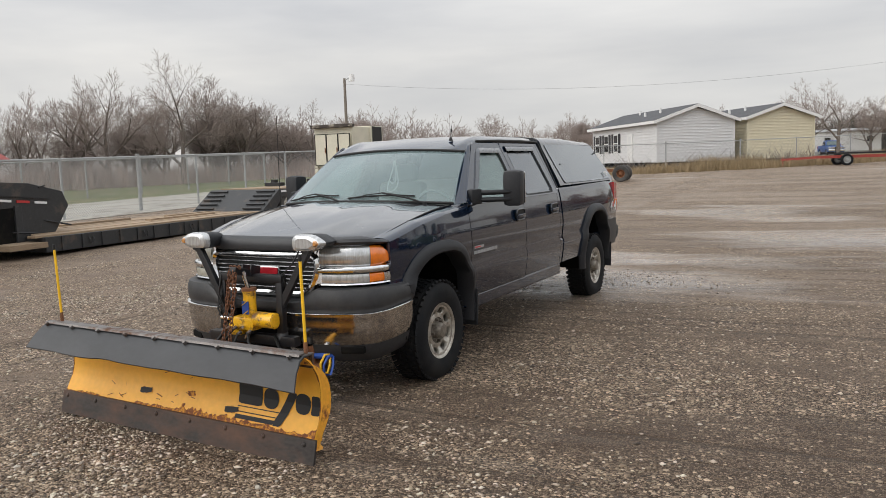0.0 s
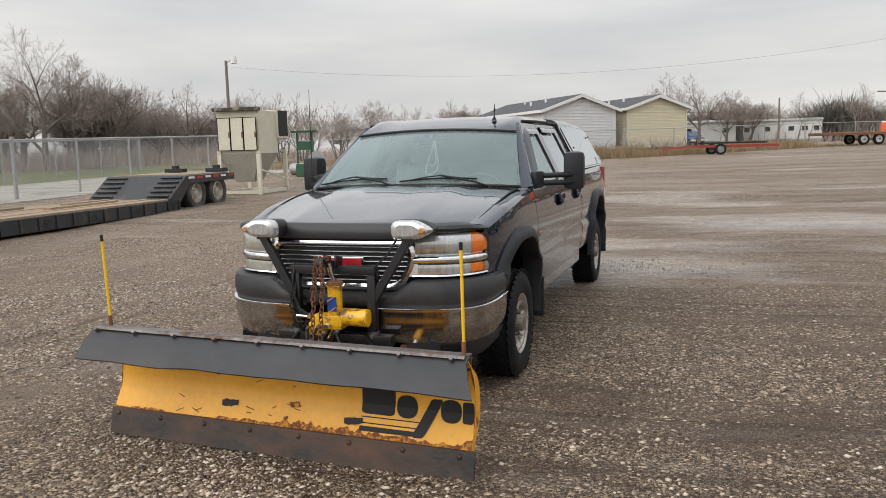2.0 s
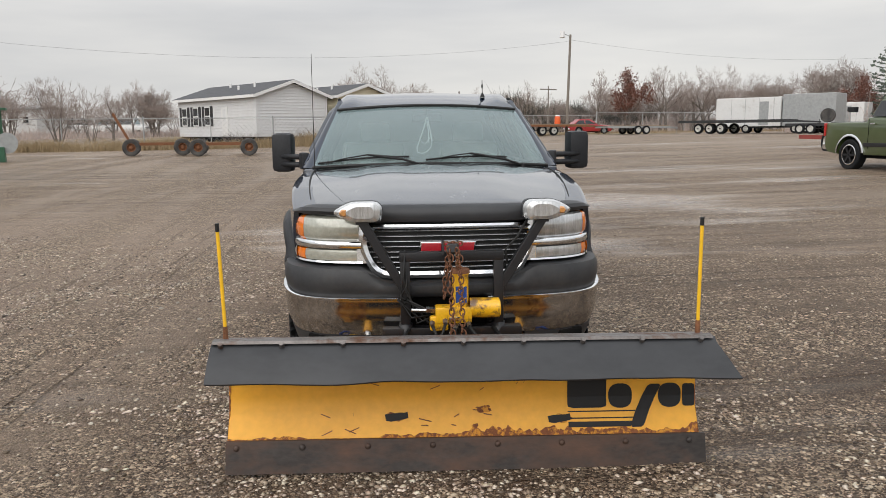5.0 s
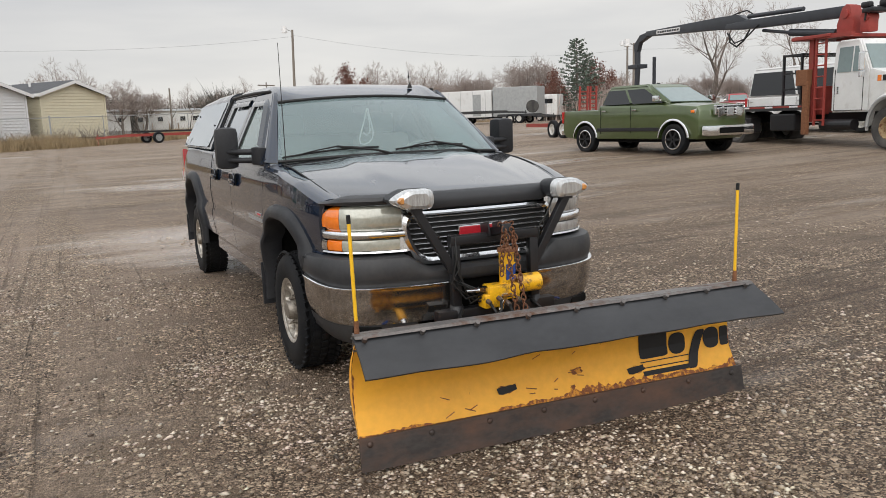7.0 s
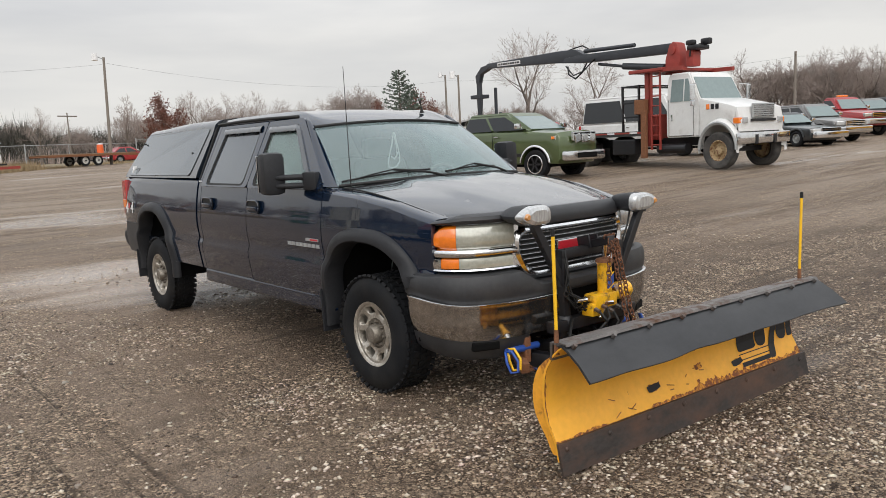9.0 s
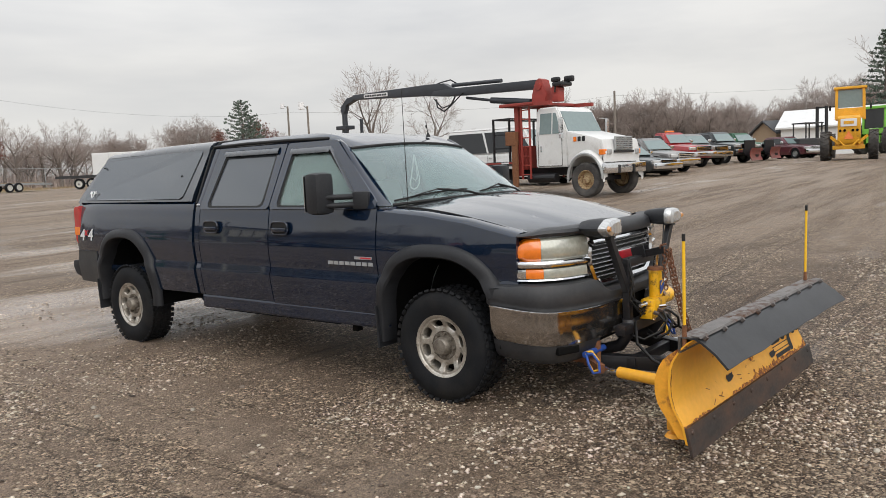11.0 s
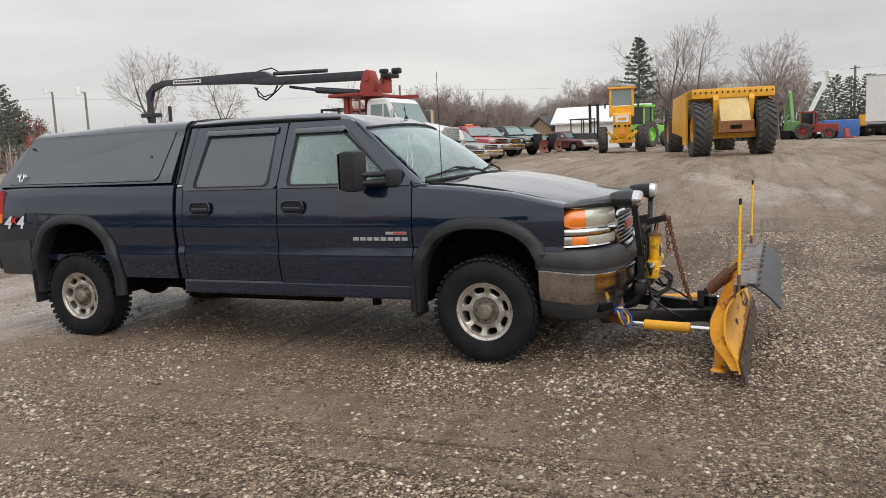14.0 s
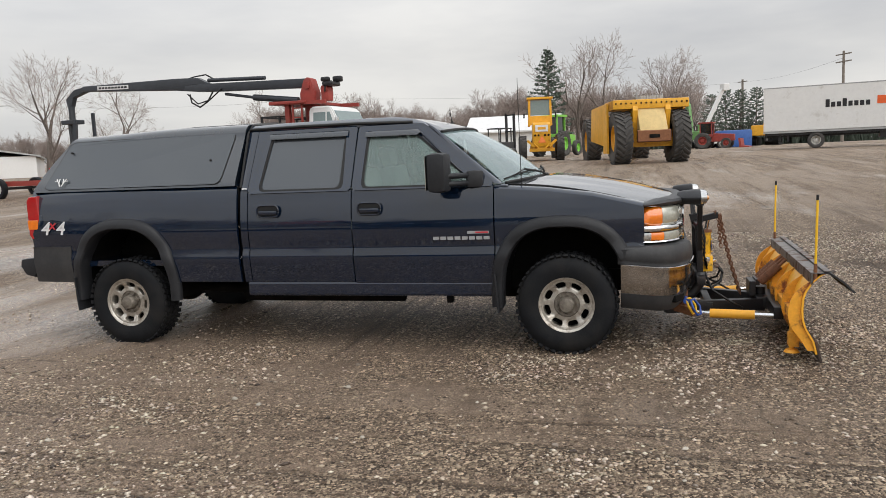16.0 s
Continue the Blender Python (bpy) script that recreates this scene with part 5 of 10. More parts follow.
for s, x in ((-1, -0.46), (1, 0.54)):
    bm = bmesh.new()
    out = resample([(s * a_, b_) for a_, b_ in ((-0.095, -0.06), (0.06, -0.058), (0.125, -0.03), (0.168, 0.0), (0.125, 0.03), (0.06, 0.06), (-0.085, 0.06), (-0.115, 0.03), (-0.115, -0.03))], 48, 0.03)
    rings = [[(x + s * 0.0 + p.x * k, -1.045 + d, 1.147 + p.y * k) for p in out] for d, k in ((0.0, 1.0), (0.05, 0.98), (0.13, 0.86), (0.165, 0.70), (0.17, 0.3))]
    loft(bm, rings, True, True)
    bmesh.ops.recalc_face_normals(bm, faces=bm.faces[:])
    lamp = plow_part("plow_lamp", bm, PLASTIC, "black plow headlamp with clear and amber lens", 40, None, False)
    bm = bmesh.new()
    clear = [p for p in out]
    rings = [[(x + p.x * k, -1.045 - d, 1.147 + p.y * k) for p in clear] for d, k in ((0.0, 0.98), (0.022, 0.96), (0.045, 0.85), (0.056, 0.55))]
    loft(bm, rings, True, False)
    bm.faces.new([bm.verts.new(p) for p in rings[-1]])
    bmesh.ops.recalc_face_normals(bm, faces=bm.faces[:])
    plow_part("lamp_lens", bm, LENS_CLEAR, "clear faceted lens", 40, lamp, False)
    bm = bmesh.new()
    rings = [[(x + s * 0.098 + p.x * 0.16 * k2, -1.05 - d, 1.147 + p.y * 0.34 * k2) for p in out] for d, k2 in ((0.0, 1.0), (0.046, 0.95), (0.056, 0.6))]
    loft(bm, rings, True, True)
    bmesh.ops.recalc_face_normals(bm, faces=bm.faces[:])
    plow_part("amber_lens", bm, AMBER_BULB, "amber lens end", 40, lamp, False)
bm = bmesh.new()
beam(bm, (0.03, -1.02, 0.915), (0.02, -1.225, 0.965), 0.06, 0.05, 0.006)
for s in (-0.02, 0.06):
    beam(bm, (s, -1.0, 0.93), (s, -1.09, 0.95), 0.012, 0.08)
plow_part("lift_arm", bm, P_BLACK, "", None, tower, False)
bm = bmesh.new()
cyl(bm, (0.07, -1.125, 0.60), (0.07, -1.125, 0.81), 0.045, None, 18)
cyl(bm, (0.07, -1.125, 0.805), (0.07, -1.125, 0.82), 0.05, None, 18)
box(bm, (0.03, -1.125, 0.585), (0.20, 0.10, 0.09), None, 0.012)
box(bm, (-0.05, -1.125, 0.54), (0.10, 0.09, 0.08), None, 0.01)
pump = plow_part("hydraulic_pump", bm, P_YEL2, "yellow hydraulic plow pump", 35, None, False)
bm = bmesh.new()
cyl(bm, (0.12, -1.12, 0.615), (0.285, -1.12, 0.612), 0.055, None, 24)
cyl(bm, (0.28, -1.12, 0.612), (0.29, -1.12, 0.612), 0.055, 0.045, 24)
plow_part("pump_motor", bm, P_YEL2, "", 35, pump, False)
for a_, b_, r_, sg in (((0.07, -1.125, 0.81), (0.045, -1.15, 0.95), 0.016, 12), ((-0.20, -1.13, 0.61), (0.0, -1.13, 0.60), 0.012, 10), ((-0.12, -1.13, 0.61), (-0.07, -1.13, 0.608), 0.02, 6),
                       ((0.0, -1.16, 0.57), (0.06, -1.20, 0.57), 0.012, 6), ((0.02, -1.12, 0.47), (0.06, -1.12, 0.55), 0.02, 10)):
    bm = bmesh.new()
    cyl(bm, a_, b_, r_, None, sg)
    plow_part("pump_fitting", bm, CHROME, "steel rod or hose fitting", 40, pump, False)
bm = bmesh.new()
box(bm, (0.07, -1.172, 0.70), (0.06, 0.004, 0.09))
plow_part("pump_label", bm, BLUE_PAINT, "dark blue label", None, pump, False)
hr = random.Random(9)
for k in range(7):
    bm = bmesh.new()
    x = -0.24 + 0.02 * hr.random()
    tube(bm, [(x, -1.07, 0.93 - 0.05 * k), (x + 0.03 * hr.uniform(-1, 1), -1.10, 0.80 - 0.03 * k), (x + 0.05 * hr.uniform(-1, 1), -1.09, 0.66), (-0.20 + 0.03 * k, -1.12, 0.53 + 0.04 * hr.random()), (-0.08 + 0.02 * k, -1.12, 0.58)], 0.006, 5)
    plow_part("cable", bm, SEAL, "black cable", 60, None, False)
for k, (x, y, z) in enumerate(((-0.02, -1.18, 0.56), (0.03, -1.19, 0.53), (-0.09, -1.18, 0.55), (0.11, -1.18, 0.54))):
    bm = bmesh.new()
    cyl(bm, (x, y, z), (x, y - 0.035, z - 0.01), 0.015, 0.012, 6)
    plow_part("hose_fitting", bm, WORN_STEEL, "steel hose fitting", 40, pump, False)
    bm = bmesh.new()
    tube(bm, [(x, y - 0.03, z - 0.01), (x + 0.02 * (k - 1), y - 0.07, z - 0.06), (x + 0.07 * (k - 1.5), y - 0.05, z - 0.13), (x + 0.13 * (k - 1.5), y + 0.02, z - 0.17), (x + 0.16 * (k - 1.5), y + 0.08, z - 0.14)], 0.009, 6)
    plow_part("hydraulic_hose", bm, SEAL, "black hydraulic hose", 60, None, False)
bm = bmesh.new()
cyl(bm, (0.07, -1.125, 0.815), (0.07, -1.125, 0.835), 0.056, 0.05, 18)
plow_part("pump_collar", bm, RUST, "", 40, pump, False)
for z in (0.665, 0.735):
    bm = bmesh.new()
    beam(bm, (0.042, -1.174, z - 0.018), (0.098, -1.174, z + 0.018), 0.004, 0.010, up=(0, 1, 0))
    plow_part("label_stripe", bm, STAKE, "yellow label stripe", None, pump, False)
for s in (-0.3, 0.36):
    bm = bmesh.new()
    tube(bm, [(s * 0.7, -1.1, 0.5), (s, -1.15, 0.38), (s * 1.2, -1.28, 0.30), (s * 1.1, -1.38, 0.24)], 0.01, 6)
    plow_part("hydraulic_hose", bm, SEAL, "black hydraulic hose", 60, None, False)
for s in (-1, 1):
    bm = bmesh.new()
    tube(bm, [(s * 0.46, -1.03, 1.10), (s * 0.40, -1.05, 1.0), (s * 0.33, -1.07, 0.93), (s * 0.34, -1.05, 0.85), (s * 0.27, -1.05, 0.78)], 0.006, 5)
    plow_part("lamp_cable", bm, SEAL, "", 60, tower, False)


def chain(a, b, n, sag=0.0):
    bm = bmesh.new()
    a, b = Vector(a), Vector(b)
    for k in range(n):
        t = (k + 0.5) / n
        c = a.lerp(b, t) + Vector((0.004 * math.sin(k * 1.7), sag * math.sin(math.pi * t), 0))
        d = ((b - a) + Vector((0, sag * math.pi * math.cos(math.pi * t), 0))).normalized()
        q = d.to_track_quat("Z", "X") @ Euler((0, 0, radians(90) * (k % 2) + 0.3)).to_quaternion()
        ln, w = (b - a).length / n * 0.72, 0.013
        pts = []
        for j in range(13):
            th = 2 * math.pi * j / 12
            pts.append(c + q @ Vector((w * math.cos(th), 0, ln * math.sin(th) * (1 if abs(math.sin(th)) < 0.99 else 1))))
        tube(bm, pts, 0.0042, 5)
    return bm


for a, b, n, g in (((0.005, -1.235, 0.955), (0.01, -1.40, 0.29), 24, 0.01), ((0.055, -1.235, 0.95), (0.07, -1.40, 0.29), 24, 0.01), ((0.0, -1.22, 0.97), (-0.03, -1.24, 0.70), 10, 0.0), ((0.04, -1.24, 0.965), (0.055, -1.25, 0.82), 6, 0.0), ((-0.02, -1.2, 0.985), (0.07, -1.2, 0.985), 5, 0.0)):
    plow_part("lift_chain", chain(a, b, n, g), CHAIN_RUST, "rusty steel lift chain", 60, None, False)
# mounting brackets with blue and yellow release loops
for s in (-1, 1):
    bm = bmesh.new()
    box(bm, (s * 0.44, -0.80, 0.33), (0.05, 0.30, 0.16), None, 0.008)
    beam(bm, (s * 0.44, -0.86, 0.27), (s * 0.52, -1.0, 0.24), 0.05, 0.06)
    br = plow_part("mount_bracket", bm, RUST, "rusted steel mounting bracket", None, None, False)
    for dx, m_ in ((0.20, BLUE_PAINT), (0.15, STAKE)):
        bm = bmesh.new()
        x = s * (0.44 + dx)
        tube(bm, [(x, -0.84 - dx * 0.6, 0.36), (x + s * 0.012, -0.86 - dx * 0.6, 0.30), (x + s * 0.01, -0.89 - dx * 0.6, 0.245), (x - s * 0.02, -0.92 - dx * 0.6, 0.25), (x - s * 0.03, -0.91 - dx * 0.6, 0.31), (x - s * 0.02, -0.87 - dx * 0.6, 0.365), (x, -0.84 - dx * 0.6, 0.36)], 0.009, 6)
        plow_part("release_loop", bm, m_, "", 50, br, False)
    bm = bmesh.new()
    cyl(bm, (s * 0.34, -0.93, 0.34), (s * 0.60, -0.93, 0.345), 0.022, None, 10)
    plow_part("release_bar", bm, BLUE_PAINT, "", 40, br, False)

# ---- ground ----
def ground_material():
    m = bpy.data.materials.new("wet_gravel_and_mud")
    m.use_nodes = True
    n, l = m.node_tree.nodes, m.node_tree.links
    p = n["Principled BSDF"]
    co = n.new("ShaderNodeTexCoord")
    def noise_(scale, detail=5.0, rough=0.6, vec=None):
        t = n.new("ShaderNodeTexNoise")
        t.inputs["Scale"].default_value, t.inputs["Detail"].default_value, t.inputs["Roughness"].default_value = scale, detail, rough
        l.new(vec or co.outputs["Object"], t.inputs["Vector"])
        return t.outputs["Fac"]
    def rng_(v, a, b, c=0.0, d=1.0):
        k = n.new("ShaderNodeMapRange")
        for nm, q in (("From Min", a), ("From Max", b), ("To Min", c), ("To Max", d)):
            k.inputs[nm].default_value = q
        l.new(v, k.inputs["Value"])
        return k.outputs[0]
    def mix_(f, a, b):
        k = n.new("ShaderNodeMixRGB")
        for i, v in enumerate((f, a, b)):
            if isinstance(v, tuple):
                k.inputs[i].default_value = (*v, 1)
            elif isinstance(v, float):
                k.inputs[i].default_value = v
            else:
                l.new(v, k.inputs[i])
        return k.outputs[0]
    def voro(scale):
        v = n.new("ShaderNodeTexVoronoi")
        v.voronoi_dimensions = "2D"
        v.inputs["Scale"].default_value = scale
        l.new(warp.outputs[0], v.inputs["Vector"])
        k = n.new("ShaderNodeSeparateColor")
        l.new(v.outputs["Color"], k.inputs[0])
        return v.outputs["Distance"], k.outputs[0], k.outputs[1]
    def math_(op, a, b):
        k = n.new("ShaderNodeMath")
        k.operation = op
        for i, v in enumerate((a, b)):
            if isinstance(v, float):
                k.inputs[i].default_value = v
            else:
                l.new(v, k.inputs[i])
        return k.outputs[0]
    def stretched(turn, sx, sy):
        k = n.new("ShaderNodeMapping")
        k.inputs["Rotation"].default_value = (0, 0, radians(turn))
        k.inputs["Scale"].default_value = (sx, sy, 1)
        l.new(co.outputs["Object"], k.inputs["Vector"])
        return k.outputs[0]
    # stones are not round: bend the cells a little
    wob = n.new("ShaderNodeTexNoise")
    wob.inputs["Scale"].default_value, wob.inputs["Detail"].default_value = 90.0, 2.0
    l.new(co.outputs["Object"], wob.inputs["Vector"])
    warp = n.new("ShaderNodeMixRGB")
    warp.blend_type, warp.inputs[0].default_value = "ADD", 0.012
    l.new(co.outputs["Object"], warp.inputs[1])
    l.new(wob.outputs["Color"], warp.inputs[2])
    xyz = n.new("ShaderNodeSeparateXYZ")
    l.new(co.outputs["Object"], xyz.inputs[0])
    across = noise_(0.55, 5, 0.6, stretched(24, 0.16, 1.3))
    along = noise_(0.75, 5, 0.62, stretched(-6, 1.5, 0.13))
    side = rng_(xyz.outputs[0], -2.5, -0.5, 1.0, 0.0)
    tracks = mix_(side, across, along)
    broad, mid, fine = noise_(0.16, 4), noise_(1.3, 6), noise_(9.0, 5, 0.65)
    d1, r1, q1 = voro(25.0)
    d2, r2, q2 = voro(46.0)
    d3, r3, q3 = voro(105.0)
    big = noise_(0.5, 6, 0.6, stretched(16, 0.22, 1.0))
    mud = mix_(rng_(mid, 0.3, 0.7), (0.125, 0.083, 0.055), (0.215, 0.155, 0.109))
    mud = mix_(rng_(broad, 0.40, 0.62), mud, (0.160, 0.115, 0.083))
    mud = mix_(rng_(tracks, 0.48, 0.58), mud, (0.290, 0.232, 0.186))
    ribs = noise_(2.2, 3, 0.5, stretched(20, 0.12, 1.6))
    mud = mix_(rng_(ribs, 0.56, 0.64, 0.0, 0.6), mud, (0.330, 0.262, 0.205))
    mud = mix_(rng_(ribs, 0.44, 0.35, 0.0, 0.4), mud, (0.060, 0.040, 0.028))
    mud = mix_(rng_(big, 0.50, 0.40, 0.0, 0.9), mud, (0.070, 0.047, 0.032))
    mud = mix_(rng_(fine, 0.32, 0.56, 0.7, 0.0), mud, (0.050, 0.034, 0.024))
    # loose stone lies in drifts between the wheel tracks
    drift = math_("ADD", math_("MULTIPLY", rng_(tracks, 0.54, 0.44), 0.6), math_("MULTIPLY", rng_(mid, 0.38, 0.62), 0.5))
    drift = math_("SUBTRACT", drift, 0.10)
    # the stone thins out beside and behind the truck, where the yard is driven smooth
    drift = math_("MULTIPLY", drift, math_("MULTIPLY", rng_(xyz.outputs[0], 0.0, 3.0, 1.0, 0.62), rng_(xyz.outputs[1], 0.4, 2.2, 1.0, 0.62)))
    # dark soil among the stones, deepened for the shade between them
    mud = mix_(rng_(drift, 0.25, 0.65, 0.0, 0.85), mud, (0.034, 0.023, 0.016))
    # greyer, paler mud farther out: sky sheen at grazing angles put into the colour
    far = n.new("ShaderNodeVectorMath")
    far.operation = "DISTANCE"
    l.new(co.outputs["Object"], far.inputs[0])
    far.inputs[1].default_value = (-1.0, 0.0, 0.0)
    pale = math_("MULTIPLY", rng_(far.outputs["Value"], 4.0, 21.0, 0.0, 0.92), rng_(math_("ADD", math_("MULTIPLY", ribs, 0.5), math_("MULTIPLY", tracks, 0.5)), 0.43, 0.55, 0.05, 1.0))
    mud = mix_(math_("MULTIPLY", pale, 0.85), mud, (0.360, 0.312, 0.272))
    # paler mud, driven smooth, beside the rear of the truck
    dry = n.new("ShaderNodeVectorMath")
    dry.operation = "DISTANCE"
    l.new(co.outputs["Object"], dry.inputs[0])
    dry.inputs[1].default_value = (-4.6, 5.6, 0.1)
    mud = mix_(rng_(math_("ADD", dry.outputs["Value"], math_("MULTIPLY", broad, 3.0)), 8.6, 3.6, 0.0, 0.62), mud, (0.345, 0.275, 0.230))
    # thin dark tread lines along the wheel tracks
    tread = mix_(side, noise_(3.4, 3, 0.55, stretched(24, 0.07, 2.6)), noise_(3.4, 3, 0.55, stretched(-6, 2.6, 0.07)))
    # darker brown ground round the plow, strongest on its +x side, with an uneven rim
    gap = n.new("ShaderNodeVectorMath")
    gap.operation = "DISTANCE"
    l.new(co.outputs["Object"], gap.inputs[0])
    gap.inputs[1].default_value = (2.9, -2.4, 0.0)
    dark_zone = rng_(math_("ADD", gap.outputs["Value"], math_("MULTIPLY", mid, 3.0)), 7.8, 3.2, 0.0, 0.9)
    mud = mix_(dark_zone, mud, (0.058, 0.038, 0.026))
    # darkest grit runs to near black for shaded gaps
    grit = mix_(math_("POWER", r3, 1.6), (0.012, 0.008, 0.006), (0.66, 0.52, 0.40))
    col = mix_(math_("MULTIPLY", rng_(d3, 0.62, 0.42), math_("MINIMUM", math_("ADD", drift, 0.36), 0.95)), mud, grit)
    chip = mix_(math_("POWER", r2, 1.5), (0.050, 0.034, 0.023), (0.74, 0.61, 0.47))
    in2 = math_("MULTIPLY", rng_(d2, 0.50, 0.42), rng_(math_("SUBTRACT", math_("ADD", drift, 0.02), q2), -0.04, 0.04))
    col = mix_(in2, col, chip)
    cob = mix_(math_("POWER", r1, 1.5), (0.12, 0.083, 0.057), (0.84, 0.70, 0.55))
    in1 = math_("MULTIPLY", rng_(d1, 0.40, 0.34), rng_(math_("SUBTRACT", math_("MULTIPLY", drift, 0.42), q1), -0.03, 0.03))
    col = mix_(in1, col, cob)
    col = mix_(math_("MULTIPLY", rng_(tread, 0.58, 0.68, 0.0, 0.5), rng_(far.outputs["Value"], 5.0, 10.0, 1.0, 0.12)), col, (0.052, 0.037, 0.028))
    tan = n.new("ShaderNodeMixRGB")
    tan.blend_type, tan.inputs[0].default_value, tan.inputs[2].default_value = "MULTIPLY", 1.0, (1.0, 0.945, 0.87, 1)
    l.new(col, tan.inputs[1])
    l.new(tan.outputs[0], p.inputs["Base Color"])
    # standing wet where the yard is packed flat behind the truck, film of water along the tracks
    wet = noise_(0.9, 5, 0.6, stretched(12, 0.10, 0.42))
    for cx, cy, r0, r1, amount in ((0.6, 4.9, 3.4, 0.8, 0.20), (1.0, 14.9, 3.6, 0.6, 0.20), (-1.4, 6.3, 2.8, 0.6, 0.17), (4.0, 9.5, 6.0, 1.5, 0.17)):
        near = n.new("ShaderNodeVectorMath")
        near.operation = "DISTANCE"
        l.new(co.outputs["Object"], near.inputs[0])
        near.inputs[1].default_value = (cx, cy, 0.15)
        wet = math_("ADD", wet, rng_(near.outputs["Value"], r0, r1, 0.0, amount))
    l.new(rng_(wet, 0.60, 0.74, 0.60, 0.09), p.inputs["Roughness"])
    l.new(rng_(wet, 0.60, 0.72, 0.22, 0.9), p.inputs["Specular IOR Level"])
    h = math_("ADD", math_("MULTIPLY", math_("MULTIPLY", rng_(d2, 0.0, 0.46, 1.0, 0.0), in2), 0.8), math_("MULTIPLY", rng_(d3, 0.0, 0.6, 1.0, 0.0), 0.35))
    h = math_("ADD", h, math_("MULTIPLY", math_("MULTIPLY", rng_(d1, 0.0, 0.36, 1.0, 0.0), in1), 1.3))
    h = math_("ADD", h, math_("MULTIPLY", noise_(45, 6, 0.7), 0.7))
    h = math_("ADD", h, math_("MULTIPLY", tracks, 2.0))
    h = math_("SUBTRACT", h, math_("MULTIPLY", rng_(tread, 0.57, 0.67), 1.4))
    b = n.new("ShaderNodeBump")
    l.new(rng_(wet, 0.63, 0.74, 1.0, 0.12), b.inputs["Strength"])
    b.inputs["Distance"].default_value = 0.022
    l.new(h, b.inputs["Height"])
    l.new(b.outputs[0], p.inputs["Normal"])
    return m


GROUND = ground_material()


def spread(lo, hi, fine_lo, fine_hi, step, grow=1.18):
    v = list(np.arange(fine_lo, fine_hi + step / 2, step))
    s, x = step, fine_hi
    while x < hi:
        s *= grow
        x += s
        v.append(min(x, hi))
    s, x = step, fine_lo
    while x > lo:
        s *= grow
        x -= s
        v.insert(0, max(x, lo))
    return v


def relief(x, y):
    """Ruts and lumps of the driven gravel."""
    d = noise.noise((x * 0.55, y * 0.55, 0.3)) * 0.016 + noise.noise((x * 1.9, y * 1.9, 4.3)) * 0.010
    c, s = math.cos(radians(24)), math.sin(radians(24))
    u, v = x * c + y * s, -x * s + y * c
    d += 0.016 * noise.noise((u * 0.25, v * 2.6, 8.1))
    flat = 1.0
    for wx, wy in ((-0.86, -0.036), (0.86, -0.036), (-0.86, 3.838), (0.86, 3.838)):
        flat = min(flat, smoothstep(0.15, 0.8, math.hypot(x - wx, y - wy)))
    flat = min(flat, 0.25 + 0.75 * smoothstep(0.1, 0.6, abs(y + 1.82)) if abs(x) < 1.5 else 1.0)
    return d * flat


gx = spread(-600, 900, -9.5, 7.5, 0.16)
gy = spread(-500, 900, -8.5, 9.0, 0.16)
verts = [(x, y, ground_z(x, y) + (relief(x, y) if abs(x) < 40 and abs(y) < 60 else 0.0)) for x in gx for y in gy]
ny = len(gy)
faces = [(i * ny + j, (i + 1) * ny + j, (i + 1) * ny + j + 1, i * ny + j + 1) for i in range(len(gx) - 1) for j in range(ny - 1)]
me = bpy.data.meshes.new("ground")
me.from_pydata(verts, [], faces)
me.polygons.foreach_set("use_smooth", [True] * len(faces))
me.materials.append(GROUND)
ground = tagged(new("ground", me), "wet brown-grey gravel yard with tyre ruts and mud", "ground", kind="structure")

# ---- more materials ----
GREEN_PAINT = mat("olive_green_paint", (0.072, 0.102, 0.036), 0.3, 0.25, 0.15, 3, coat=0.7)
WHITE_PAINT = mat("white_vehicle_paint", (0.68, 0.68, 0.67), 0.35, 0, 0.08, 4, coat=0.4, second=(0.45, 0.43, 0.40), second_at=0.68, second_scale=2, soft=0.12)
RED_PAINT = mat("red_vehicle_paint", (0.33, 0.02, 0.025), 0.35, 0, 0.15, 4, coat=0.5)
RED_MACHINE = mat("faded_red_machine_paint", (0.28, 0.04, 0.03), 0.55, 0, 0.25, 5, second=(0.20, 0.06, 0.035), second_at=0.63)
SILVER = mat("silver_grey_paint", (0.19, 0.185, 0.18), 0.32, 0.4, 0.1, 4, coat=0.6)
DARK_PAINT = mat("dark_grey_vehicle_paint", (0.02, 0.025, 0.028), 0.3, 0.1, 0.2, 4, coat=0.6)
MAROON = mat("maroon_paint", (0.10, 0.02, 0.03), 0.3, 0.1, 0.2, 4, coat=0.6)
M_YELLOW = mat("machine_yellow_paint", (0.72, 0.36, 0.022), 0.5, 0, 0.2, 2.5, second=(0.35, 0.15, 0.03), second_at=0.66, second_scale=3, soft=0.08)
PALE_YELLOW = mat("sun_bleached_yellow", (0.62, 0.46, 0.20), 0.6, 0, 0.2, 3, second=(0.35, 0.20, 0.08), second_at=0.66)
LIME = mat("lime_green_paint", (0.20, 0.52, 0.07), 0.45, 0, 0.15, 4)
MACHINE_GREEN = mat("dark_green_paint", (0.03, 0.10, 0.055), 0.5, 0, 0.25, 4)
ORANGE = mat("orange_plastic", (0.70, 0.11, 0.02), 0.5, 0, 0.15, 4)
BIG_TYRE = mat("dusty_tyre_rubber", (0.045, 0.043, 0.042), 0.85, 0, 0.35, 3, second=(0.09, 0.083, 0.075), second_at=0.56, second_scale=3, soft=0.15, bump=0.3, bump_scale=15, dist=0.03)
WHITE_RIM = mat("white_rim_paint", (0.60, 0.59, 0.56), 0.45, 0.2, 0.15, 8)
